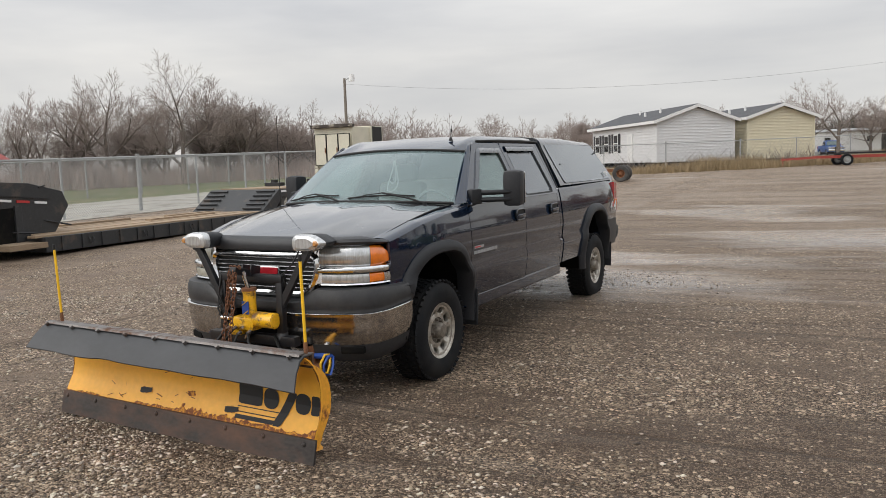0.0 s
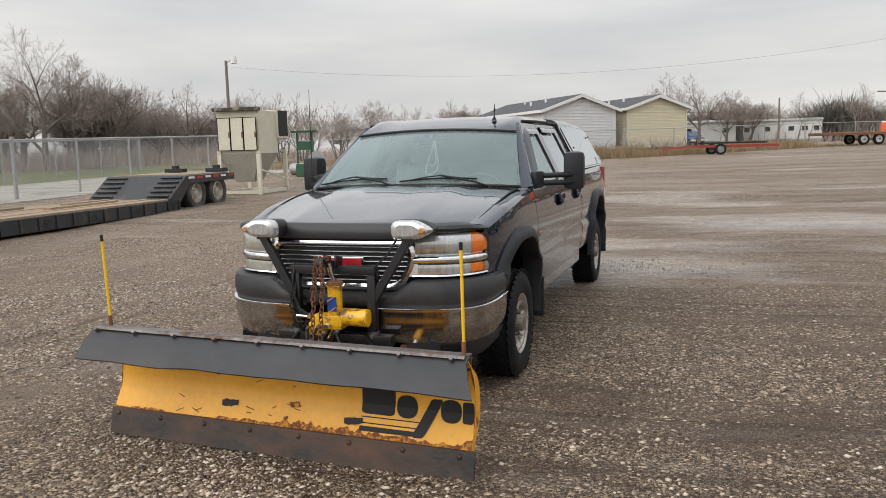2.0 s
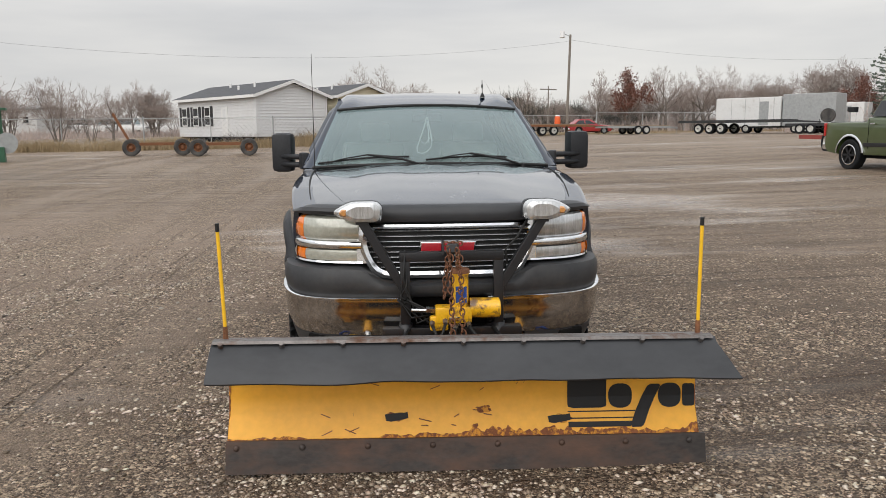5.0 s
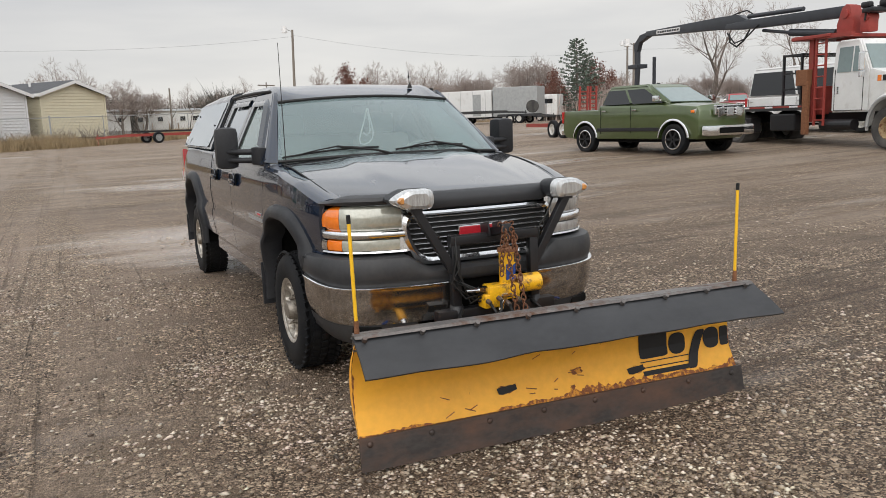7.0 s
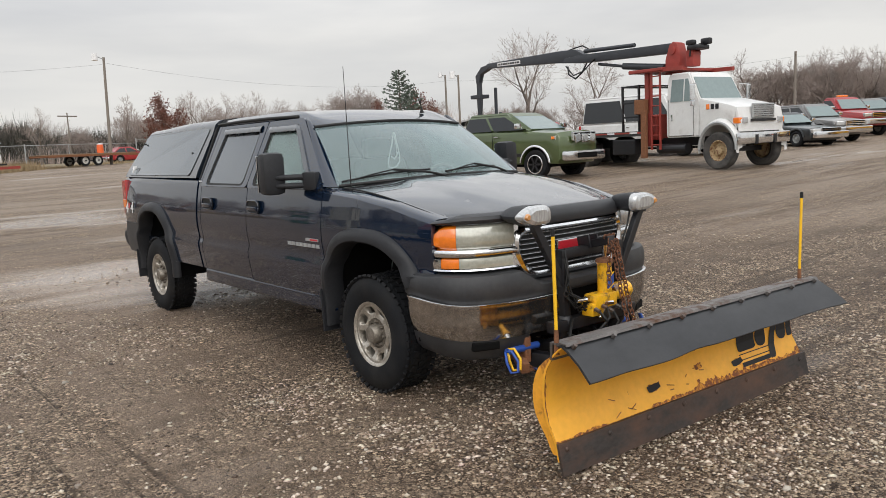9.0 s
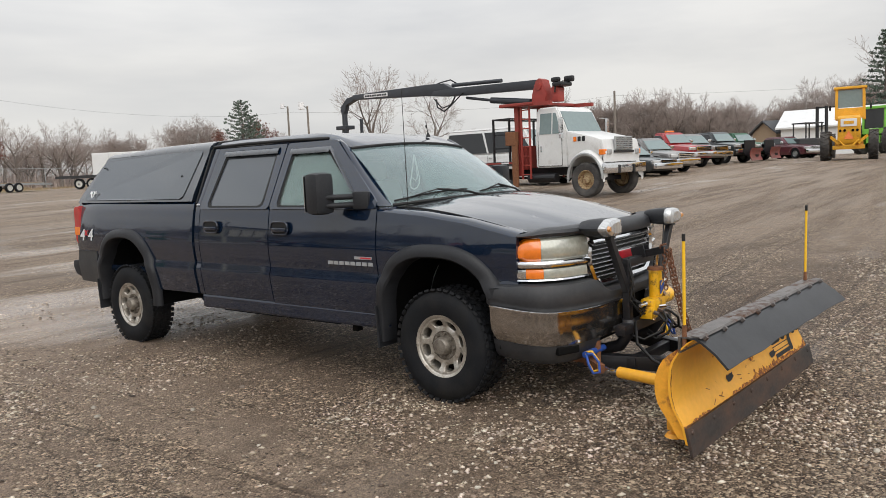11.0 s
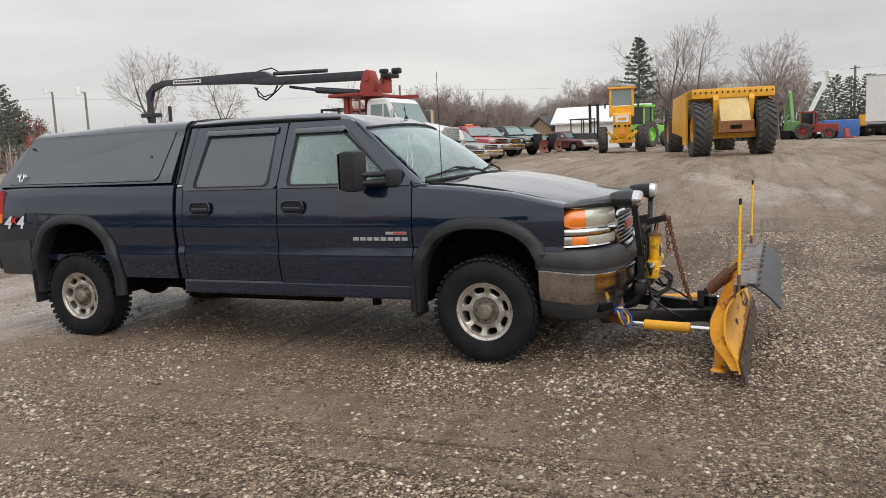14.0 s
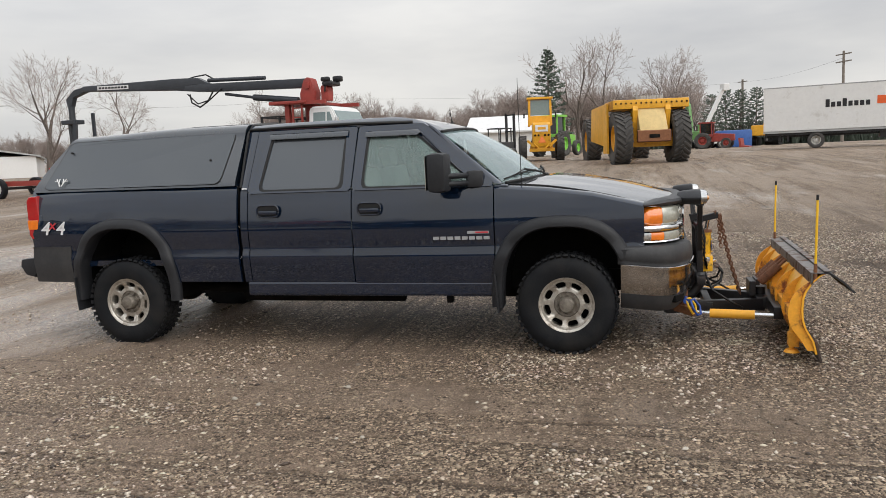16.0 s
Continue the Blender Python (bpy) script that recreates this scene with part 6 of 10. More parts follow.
RUSTY_RIM = mat("rust_cream_rim", (0.40, 0.30, 0.17), 0.7, 0.1, 0.35, 12, second=(0.18, 0.08, 0.04), second_at=0.55, second_scale=10)
VEH_GLASS = mat("dark_vehicle_glass", (0.012, 0.014, 0.016), 0.06, 0, 0.1, spec=0.7)
# pale base colour stands for the sky mirrored in these panes
SKY_GLASS = mat("sky_toned_vehicle_glass", (0.17, 0.225, 0.225), 0.05, 0, 0.1, spec=0.8)
OLD_WOOD = mat("weathered_deck_wood", (0.30, 0.22, 0.145), 0.85, 0, 0.35, 3, stretch=(9, 0.7, 9), bump=0.4, bump_scale=20, second=(0.16, 0.11, 0.075), second_at=0.6, rand=0.6)
T_BLACK = mat("black_trailer_paint", (0.025, 0.026, 0.028), 0.5, 0, 0.3, 2, second=(0.07, 0.055, 0.045), second_at=0.62, second_scale=2.5)
CREAM_PAINT = mat("peeling_cream_paint", (0.60, 0.57, 0.46), 0.6, 0, 0.14, 2, second=(0.20, 0.12, 0.07), second_at=0.665, second_scale=2.4, soft=0.03)
GREY_METAL = mat("galvanised_metal", (0.36, 0.37, 0.37), 0.5, 0.4, 0.2, 5)
RW_TAPE = mat("red_reflector_tape", (0.45, 0.03, 0.03), 0.4, 0, 0.1)
TANK_BLUE = mat("blue_tarp", (0.03, 0.10, 0.33), 0.5, 0, 0.25, 4)

# ---- parked vehicles and machines ----
ROLL = {}


def roller(tyre_mat, rim_mat, r, w, rim, lugs=0):
    """Meshes of a wheel whose outer face looks to -x, made once for each kind."""
    key = (tyre_mat.name, rim_mat.name, r, w, rim, lugs)
    if key not in ROLL:
        bm = bmesh.new()
        h = w / 2
        lathe(bm, [(h * 0.6, rim), (h, rim + (r - rim) * 0.35), (h * 0.95, r * 0.93), (h * 0.7, r), (-h * 0.7, r), (-h * 0.95, r * 0.93), (-h, rim + (r - rim) * 0.35), (-h * 0.75, rim)], seg=36)
        for k in range(lugs):
            for s in (-1, 1):
                a = 2 * math.pi * (k + (0.5 if s > 0 else 0)) / lugs
                m = Matrix.Rotation(a, 4, "X") @ Matrix.Translation((s * h * 0.45, 0, r)) @ Matrix.Rotation(radians(38 * s), 4, "Z") @ Matrix.Diagonal((h * 1.15, r * 0.09, r * 0.085, 1))
                bmesh.ops.create_cube(bm, size=1, matrix=m)
        bmesh.ops.recalc_face_normals(bm, faces=bm.faces[:])
        t = part("tyre", bm, tyre_mat, None, smooth=40)
        bm = bmesh.new()
        lathe(bm, [(h * 0.2, rim), (-h * 0.75, rim), (-h * 0.8, rim * 0.93), (-h * 0.25, rim * 0.86), (-h * 0.02, rim * 0.78), (-h * 0.12, rim * 0.46), (-h * 0.62, rim * 0.36), (-h * 0.70, 0.002)], seg=28)
        for k in range(8):
            a = 2 * math.pi * k / 8
            cyl(bm, (-h * 0.05, rim * 0.62 * math.cos(a), rim * 0.62 * math.sin(a)), (-h * 0.22, rim * 0.62 * math.cos(a), rim * 0.62 * math.sin(a)), rim * 0.08, None, 6)
        bmesh.ops.recalc_face_normals(bm, faces=bm.faces[:])
        q = part("rim", bm, rim_mat, None, smooth=40)
        ROLL[key] = (t.data, q.data)
        for o in (t, q):
            bpy.data.objects.remove(o)
    return ROLL[key]


def put_wheel(parent, x, y, z, side, meshes, name="wheel", turn=0):
    o = new(name, meshes[0])
    o.parent = parent
    o.matrix_local = pose(x, y, z, 0, 0, (0 if side < 0 else 180) + turn)
    q = new("rim", meshes[1])
    q.parent = o
    return o


def arc_cut(c, r, z0, n=9):
    """Points of a wheel opening from rear to front, for a side outline walked towards -y."""
    a0 = math.asin(min(0.95, max(-0.95, (z0 - r * 0.82) / r)))
    return [(c + r * math.cos(t), r * 0.82 + r * math.sin(t)) for t in np.linspace(a0, math.pi - a0, n)]


def motor_vehicle(name, place, turn, paint, label, category, group="", base=3.5, width=1.95, wheel_r=0.40, nose=-0.95, tail=4.6, hood=(1.05, 1.18), belt=1.22, roof=1.85,
                  cowl=0.55, wind_top=1.15, cab_end=2.6, cab_top_end=2.45, bed=True, bed_z=1.2, clearance=0.42, arch_mat=None, rim=None, rim_mat=None, trim=None, glass_=None, doors=2, grille=None, lamps=True):
    """A parked pickup, car, wagon or van; front axle at the place, nose towards -y before it is turned."""
    t = thing(name, place[0], place[1], ground_z(place[0], place[1]), turn, label, category, group)
    half_w, r_arch = width / 2, wheel_r * 1.22
    trim, glass_ = trim or CHROME, glass_ or VEH_GLASS
    rear_top = bed_z if bed else belt
    out = [(nose, clearance + 0.12), (nose, hood[0] - 0.18), (nose + 0.1, hood[0]), (cowl, hood[1]), (cowl + 0.1, belt), (cab_end, belt), (cab_end + 0.02, rear_top), (tail, rear_top), (tail + 0.02, clearance + 0.2), (tail - 0.1, clearance + 0.05)]
    bottom = [p for p in arc_cut(base, r_arch, clearance)] + [p for p in arc_cut(0.0, r_arch, clearance)]
    bm = bmesh.new()
    prism(bm, out + bottom + [(nose + 0.1, clearance)], -half_w, half_w, "x", 0.06)
    for c in (-0.75, -0.4, 0.0, 0.4, 0.75):
        bmesh.ops.bisect_plane(bm, geom=bm.verts[:] + bm.edges[:] + bm.faces[:], plane_co=(c * half_w, 0, 0), plane_no=(1, 0, 0))
    for z in (clearance + 0.22, (clearance + belt) / 2, belt - 0.22, belt - 0.09):
        bmesh.ops.bisect_plane(bm, geom=bm.verts[:] + bm.edges[:] + bm.faces[:], plane_co=(0, 0, z), plane_no=(0, 0, 1))
    for v in bm.verts:
        f, y = abs(v.co.x) / half_w, v.co.y
        u = (v.co.z - (clearance + belt) / 2) / ((belt - clearance) / 2)
        v.co.x *= 1 - (0.05 if u > 0 else 0.035) * min(1.2, abs(u)) ** 2.2
        v.co.y += 0.17 * f * f * smoothstep(nose + 0.75, nose, y)
        if y < cowl + 0.1 and v.co.z > hood[0] - 0.1:
            v.co.z -= 0.05 * f ** 3
        v.co.x *= 1 - 0.05 * smoothstep(0.0, nose, y) - 0.02 * smoothstep(tail - 1.0, tail, y)
    body = part("body", bm, paint, t, smooth=35)
    bm = bmesh.new()
    box(bm, (0, base / 2, clearance + 0.02), (width * 0.82, base + 1.0, 0.2))
    for c in (0, base):
        box(bm, (0, c, clearance + 0.24), (width * 0.62, r_arch * 1.9, 0.5))
    part("underbody", bm, DARK, t)
    # greenhouse
    bw, tw = half_w - 0.07, half_w - 0.27
    lo = [(-bw, cowl), (bw, cowl), (bw, cab_end), (-bw, cab_end)]
    hi = [(-tw, wind_top), (tw, wind_top), (tw, cab_top_end), (-tw, cab_top_end)]
    bm = bmesh.new()
    mid = [(-(tw + 0.06), wind_top - 0.1), (tw + 0.06, wind_top - 0.1), (tw + 0.06, cab_top_end + 0.05), (-(tw + 0.06), cab_top_end + 0.05)]
    loft(bm, [[(x, y, belt - 0.03) for x, y in lo], [(x, y, roof - 0.08) for x, y in mid], [(x, y, roof) for x, y in hi]], True, True)
    bmesh.ops.recalc_face_normals(bm, faces=bm.faces[:])
    bmesh.ops.bevel(bm, geom=bm.edges[:], offset=0.075, segments=4, affect="EDGES")
    part("cab", bm, paint, t, smooth=40)
    def on_side(y, k):
        """A point on the side glass: k from belt to roof."""
        return bw + (tw + 0.06 - bw) * k
    for s in (-1, 1):
        y_a = lambda k: cowl + 0.22 + (wind_top - cowl) * k
        y_b = lambda k: cab_end - 0.10 + (cab_top_end + 0.05 - cab_end) * k
        n = doors
        for d in range(n):
            q = []
            for k, e in ((0.08, d), (0.08, d + 1), (0.9, d + 1), (0.9, d)):
                ya, yb = y_a(k), y_b(k)
                gap = 0.05 if e == d and d else -0.05 if e == d + 1 and d < n - 1 else 0.0
                q.append((s * (on_side(0, k) + 0.006), ya + (yb - ya) * e / n + gap, belt - 0.03 + (roof - 0.05 - belt) * k))
            bm = bmesh.new()
            f = bm.faces.new([bm.verts.new(p) for p in q])
            g_ = bmesh.ops.extrude_face_region(bm, geom=[f])
            for v in g_["geom"]:
                if isinstance(v, bmesh.types.BMVert):
                    v.co.x -= s * 0.03
            bmesh.ops.recalc_face_normals(bm, faces=bm.faces[:])
            part("side_window", bm, VEH_GLASS, t)
        for d in range(n):
            yy = y_a(0) + (y_b(0) - y_a(0)) * (d + 1) / n - 0.16
            bm = bmesh.new()
            box(bm, (s * (half_w + 0.012), yy, belt - 0.17), (0.03, 0.17, 0.035), None, 0.01)
            part("door_handle", bm, trim, t)
            bm = bmesh.new()
            box(bm, (s * half_w, yy + 0.15, (belt + clearance) / 2 + 0.06), (0.008, 0.012, belt - clearance - 0.22))
            part("door_gap", bm, DARK, t)
        bm = bmesh.new()
        box(bm, (s * (half_w + 0.13), cowl + 0.35, belt + 0.12), (0.20, 0.12, 0.16), None, 0.03)
        box(bm, (s * (half_w + 0.02), cowl + 0.33, belt + 0.08), (0.1, 0.05, 0.05))
        part("side_mirror", bm, trim, t, smooth=40)
        if lamps:
            bm = bmesh.new()
            box(bm, (s * (half_w - 0.24), nose + 0.10, hood[0] - 0.15), (0.36, 0.22, 0.17), Matrix.Rotation(s * radians(16), 3, "Z"), 0.03)
            part("headlight", bm, LENS_CLEAR, t)
        bm = bmesh.new()
        box(bm, (s * (half_w - 0.06), tail + 0.0, rear_top - 0.2), (0.13, 0.07, 0.36), None, 0.01)
        part("tail_light", bm, RED_LENS, t)
        bm = bmesh.new()
        rows = [[(s * (half_w + o), c + dr * math.cos(a), wheel_r * 1.0 + dr * math.sin(a)) for dr, o in ((r_arch + 0.05, 0.0), (r_arch + 0.03, 0.014), (r_arch - 0.01, 0.014))] for c in (base,) for a in np.linspace(0.1, math.pi - 0.1, 15)]
        skin(bm, rows, (-s, 0, 0), 0.02)
        part("arch_trim", bm, arch_mat or paint, t, smooth=50)
        bm = bmesh.new()
        rows = [[(s * (half_w + o), dr * math.cos(a), wheel_r * 1.0 + dr * math.sin(a)) for dr, o in ((r_arch + 0.05, 0.0), (r_arch + 0.03, 0.014), (r_arch - 0.01, 0.014))] for a in np.linspace(0.1, math.pi - 0.1, 15)]
        skin(bm, rows, (-s, 0, 0), 0.02)
        part("arch_trim", bm, arch_mat or paint, t, smooth=50)
    # windscreen
    bm = bmesh.new()
    q = []
    for sx, k in ((-1, 0.1), (1, 0.1), (1, 0.92), (-1, 0.92)):
        x = (bw - 0.10 + (tw - 0.04 - bw + 0.10) * k) * sx
        y = cowl + (wind_top - 0.1 - cowl) * k - 0.012
        z = belt - 0.03 + (roof - 0.05 - belt) * k + 0.008
        q.append((x, y, z))
    f = bm.faces.new([bm.verts.new(p) for p in q])
    g_ = bmesh.ops.extrude_face_region(bm, geom=[f])
    for v in g_["geom"]:
        if isinstance(v, bmesh.types.BMVert):
            v.co.y += 0.03
    bmesh.ops.recalc_face_normals(bm, faces=bm.faces[:])
    part("windscreen", bm, SKY_GLASS, t)
    # nose
    bm = bmesh.new()
    box(bm, (0, nose - 0.03, clearance + 0.22), (width * 0.94, 0.22, 0.28), None, 0.07)
    part("front_bumper", bm, trim, t, smooth=40)
    bm = bmesh.new()
    box(bm, (0, nose - 0.02, hood[0] - 0.16), (width * 0.56, 0.08, 0.26), None, 0.02)
    gr = part("grille", bm, grille or trim, t)
    for k in range(3):
        bm = bmesh.new()
        box(bm, (0, nose - 0.062, hood[0] - 0.24 + 0.08 * k), (width * 0.5, 0.012, 0.04))
        part("grille_slot", bm, DARK, gr)
    bm = bmesh.new()
    box(bm, (0, nose - 0.13, clearance + 0.22), (0.4, 0.012, 0.12), None, 0.004)
    part("licence_plate", bm, WHITE_DECAL, t)
    bm = bmesh.new()
    box(bm, (0, tail + 0.06, clearance + 0.22), (width * 0.95, 0.16, 0.18), None, 0.04)
    part("rear_bumper", bm, trim, t)
    if bed:
        # near-black sheet on the solid bed stands for the shade inside it
        bm = bmesh.new()
        box(bm, (0, (cab_end + tail) / 2, bed_z + 0.004), (width - 0.22, tail - cab_end - 0.2, 0.01))
        part("bed_opening", bm, DARK, t)
    ms = roller(RUBBER, rim_mat or GREY_METAL, wheel_r, 0.27, rim or wheel_r * 0.6)
    for y in (0, base):
        for s in (-1, 1):
            put_wheel(t, s * (half_w - 0.13), y, wheel_r, s, ms)
    return t


# olive green pickup
titan = motor_vehicle("pickup_truck", (13.7, 11.6), 5.5, GREEN_PAINT, "olive green crew cab pickup with chrome trim and black wheels", "pickup truck", base=3.55, width=2.0, wheel_r=0.42, nose=-1.0, tail=4.6, hood=(1.34, 1.42), belt=1.42, roof=1.97,
                      cowl=0.14, wind_top=1.12, cab_end=2.95, cab_top_end=2.70, bed_z=1.30, clearance=0.42, rim=0.27, rim_mat=SEAL, arch_mat=CHROME, lamps=False)
bm = bmesh.new()
for x in (-0.36, 0.0, 0.36):
    box(bm, (x, -1.07, 1.13), (0.30 if x == 0 else 0.27, 0.03, 0.24), Matrix.Rotation(radians(12 * (1 if x > 0 else -1 if x < 0 else 0)), 3, "Y"), 0.02)
part("grille_panel", bm, CHROME, titan)
bm = bmesh.new()
cyl(bm, (0, -1.08, 1.13), (0, -1.10, 1.13), 0.085, None, 20)
part("round_emblem", bm, GREY_METAL, titan)
bm = bmesh.new()
box(bm, (0, -1.145, 0.64), (0.95, 0.03, 0.15), None, 0.02)
part("bumper_intake", bm, DARK, titan)
for s in (-1, 1):
    bm = bmesh.new()
    prism(bm, [(s * 0.52, 0.95), (s * 0.95, 1.00), (s * 0.96, 1.10), (s * 0.88, 1.17), (s * 0.54, 1.14)], -0.14, 0.13, "y", 0.03)
    bm.transform(Matrix.Translation((0, -0.84, 0.10)) @ Matrix.Rotation(s * radians(14), 4, "Z"))
    lamp = part("corner_headlight", bm, LENS, titan, smooth=40)
    bm = bmesh.new()
    box(bm, (s * 0.955, -0.64, 1.16), (0.06, 0.10, 0.08), None, 0.02)
    part("amber_lens", bm, AMBER, lamp)
    bm = bmesh.new()
    box(bm, (s * 1.004, 1.75, 0.70), (0.03, 2.5, 0.10), None, 0.012)
    part("door_moulding", bm, P_BLACK, titan)

for s in (-1, 1):
    for y in (0, 3.55):
        bm = bmesh.new()
        lathe(bm, [(-0.125, 0.28), (-0.135, 0.265), (-0.13, 0.25)], seg=32)
        o = part("chrome_rim_ring", bm, CHROME, titan, smooth=50)
        o.matrix_local = pose(s * 0.87, y, 0.42, 0, 0, 0 if s < 0 else 180)
        bm = bmesh.new()
        for k in range(6):
            a = 2 * math.pi * k / 6
            beam(bm, (-0.115, 0.03 * math.cos(a), 0.03 * math.sin(a)), (-0.125, 0.25 * math.cos(a), 0.25 * math.sin(a)), 0.05, 0.03, 0.0, up=(1, 0, 0))
        o = part("wheel_spokes", bm, P_BLACK, titan)
        o.matrix_local = pose(s * 0.87, y, 0.42, 0, 0, 0 if s < 0 else 180)

FADED_RED = mat("faded_rusty_red", (0.24, 0.055, 0.045), 0.6, 0, 0.35, 3, second=(0.12, 0.06, 0.045), second_at=0.55, second_scale=3, soft=0.1)
# row of parked cars and trucks
LOT = "vehicles parked in the row"
motor_vehicle("suv", (31.5, 11.2), -22, SILVER, "silver grey sport utility parked in the row", "suv", LOT, base=2.8, width=1.9, wheel_r=0.37, nose=-0.95, tail=3.75, hood=(0.95, 1.10), belt=1.12, roof=1.72, cowl=0.6, wind_top=1.3, cab_end=3.65, cab_top_end=3.2, bed=False, clearance=0.30, rim_mat=GREY_METAL, doors=3)
motor_vehicle("sedan", (28.6, 10.9), -20, DARK_PAINT, "dark grey low car beside the silver suv", "car", LOT, base=2.7, width=1.8, wheel_r=0.32, nose=-0.9, tail=3.6, hood=(0.75, 0.88), belt=0.95, roof=1.42, cowl=0.7, wind_top=1.35, cab_end=3.1, cab_top_end=2.4, bed=False, clearance=0.22, rim_mat=GREY_METAL)
red_pick = motor_vehicle("pickup_truck", (37.6, 12.5), -22, RED_PAINT, "red work pickup with amber roof beacon and chrome front", "pickup truck", LOT, base=3.6, width=2.0, wheel_r=0.42, nose=-0.95, tail=4.8, hood=(1.18, 1.32), belt=1.36, roof=2.0, cowl=0.6, wind_top=1.25, cab_end=2.0, cab_top_end=1.9, bed_z=1.7, clearance=0.5, rim_mat=WHITE_RIM, doors=1)
bm = bmesh.new()
box(bm, (0, 1.5, 2.07), (0.6, 0.18, 0.1), None, 0.03)
part("roof_beacon", bm, AMBER, red_pick)
motor_vehicle("pickup_truck", (41.0, 12.7), -22, SILVER, "pale silver pickup parked in the row", "pickup truck", LOT, base=3.5, width=2.0, wheel_r=0.4, nose=-0.95, tail=4.6, hood=(1.12, 1.25), belt=1.3, roof=1.9)
BLADE_CARS = [motor_vehicle("pickup_truck", (44.6, 12.3), -22, DARK_PAINT, "black pickup with a red snow blade", "pickup truck", LOT, base=3.5, width=2.0, wheel_r=0.42, nose=-0.95, tail=4.6, hood=(1.18, 1.32), belt=1.36, roof=1.98, clearance=0.5),
              motor_vehicle("pickup_truck", (49.2, 12.4), -22, MACHINE_GREEN, "dark green pickup with a red snow blade", "pickup truck", LOT, base=3.5, width=2.0, wheel_r=0.42, nose=-0.95, tail=4.6, hood=(1.15, 1.28), belt=1.32, roof=1.92, clearance=0.5)]
for c in BLADE_CARS:
    bm, grid = bmesh.new(), []
    for u in np.linspace(-1.05, 1.05, 8):
        grid.append([(u, -1.75 + 0.42 * u + 0.16 * math.sin(math.pi * k / 8), 0.12 + 0.75 * k / 8) for k in range(9)])
    skin(bm, grid, (0, 1, 0), 0.04)
    part("snow_blade", bm, FADED_RED, c, "faded red snow blade", smooth=40)
    bm = bmesh.new()
    beam(bm, (0, -0.9, 0.45), (0, -1.65, 0.4), 0.4, 0.14)
    box(bm, (0, -1.15, 0.9), (0.9, 0.08, 0.9))
    part("blade_mount", bm, P_BLACK, c)
motor_vehicle("car", (53.0, 10.2), -25, MAROON, "maroon hatchback at the end of the row", "car", LOT, base=2.6, width=1.8, wheel_r=0.34, nose=-0.9, tail=3.3, hood=(0.85, 1.0), belt=1.02, roof=1.55, cowl=0.6, wind_top=1.25, cab_end=3.2, cab_top_end=2.6, bed=False, clearance=0.26, rim_mat=GREY_METAL)
van = motor_vehicle("van", (23.2, 12.9), 2, WHITE_PAINT, "white passenger van with a long dark window band", "van", base=3.8, width=2.05, wheel_r=0.37, nose=-0.95, tail=4.85, hood=(1.12, 1.29), belt=1.35, roof=2.45, cowl=0.2, wind_top=0.95, cab_end=4.82, cab_top_end=4.68, bed=False, clearance=0.35, rim_mat=WHITE_RIM, doors=2)
motor_vehicle("pickup_truck", (51.0, 45.5), -35, RED_PAINT, "dark red pickup far across the yard", "pickup truck", base=3.5)

# ---- boom truck ----
crane = thing("boom_truck", 17.75, 7.9, ground_z(17.75, 7.9), -7.0, "white flatbed truck with red base and black folding loader boom", "truck")
bm = bmesh.new()
prism(bm, [(-0.62, 1.05), (-0.66, 1.35), (-0.56, 1.74), (-0.2, 1.86), (0.75, 2.08), (0.75, 1.0), (0.62, 0.98), (0.5, 1.25), (0.25, 1.38), (-0.25, 1.38), (-0.45, 1.25), (-0.55, 1.05)], -1.02, 1.02, "x", 0.07)
part("hood", bm, WHITE_PAINT, crane, smooth=40)
for s in (-1, 1):
    bm = bmesh.new()
    rows = [[(s * (1.0 + o), 0.66 * math.cos(a), 0.55 + 0.80 * math.sin(a) + z) for o, z in ((0.0, 0.10), (0.12, 0.07), (0.17, 0.0), (0.15, -0.05))] for a in np.linspace(-0.05, math.pi + 0.05, 17)]
    skin(bm, rows, (-s, 0, 0), 0.1)
    part("fender", bm, WHITE_PAINT, crane, smooth=40)
for s in (-1, 1):
    bm = bmesh.new()
    rows = [[(s * (1.02 + o), 0.66 * math.cos(a) * k, 0.55 + 0.80 * math.sin(a) * k) for o, k in ((0.15, 1.02), (0.17, 0.97), (0.14, 0.90))] for a in np.linspace(0.0, math.pi, 17)]
    skin(bm, rows, (-s, 0, 0), 0.05)
    part("fender_edge", bm, GREY_METAL, crane, smooth=40)
bm = bmesh.new()
loft(bm, [[(x, y, z) for x, y in ((-1.02, y0), (1.02, y0), (1.02, 1.98), (-1.02, 1.98))] for y0, z in ((0.72, 0.95), (0.70, 1.98))] + [[(x * 0.93, y, 2.78) for x, y in ((-1.02, 1.10), (1.02, 1.10), (1.02, 1.96), (-1.02, 1.96))], [(x * 0.86, y, 2.88) for x, y in ((-1.02, 1.22), (1.02, 1.22), (1.02, 1.92), (-1.02, 1.92))]], True, True)
bmesh.ops.recalc_face_normals(bm, faces=bm.faces[:])
bmesh.ops.bevel(bm, geom=bm.edges[:], offset=0.04, segments=2, affect="EDGES")
cab = part("cab", bm, WHITE_PAINT, crane, "white truck cab", smooth=40)
bm = bmesh.new()
q = [(-0.92, 0.72, 2.06), (0.92, 0.72, 2.06), (0.86, 1.06, 2.72), (-0.86, 1.06, 2.72)]
loft(bm, [[(x, y - 0.01, z) for x, y, z in q], [(x, y + 0.03, z) for x, y, z in q]], True, True)
part("windscreen", bm, SKY_GLASS, cab)
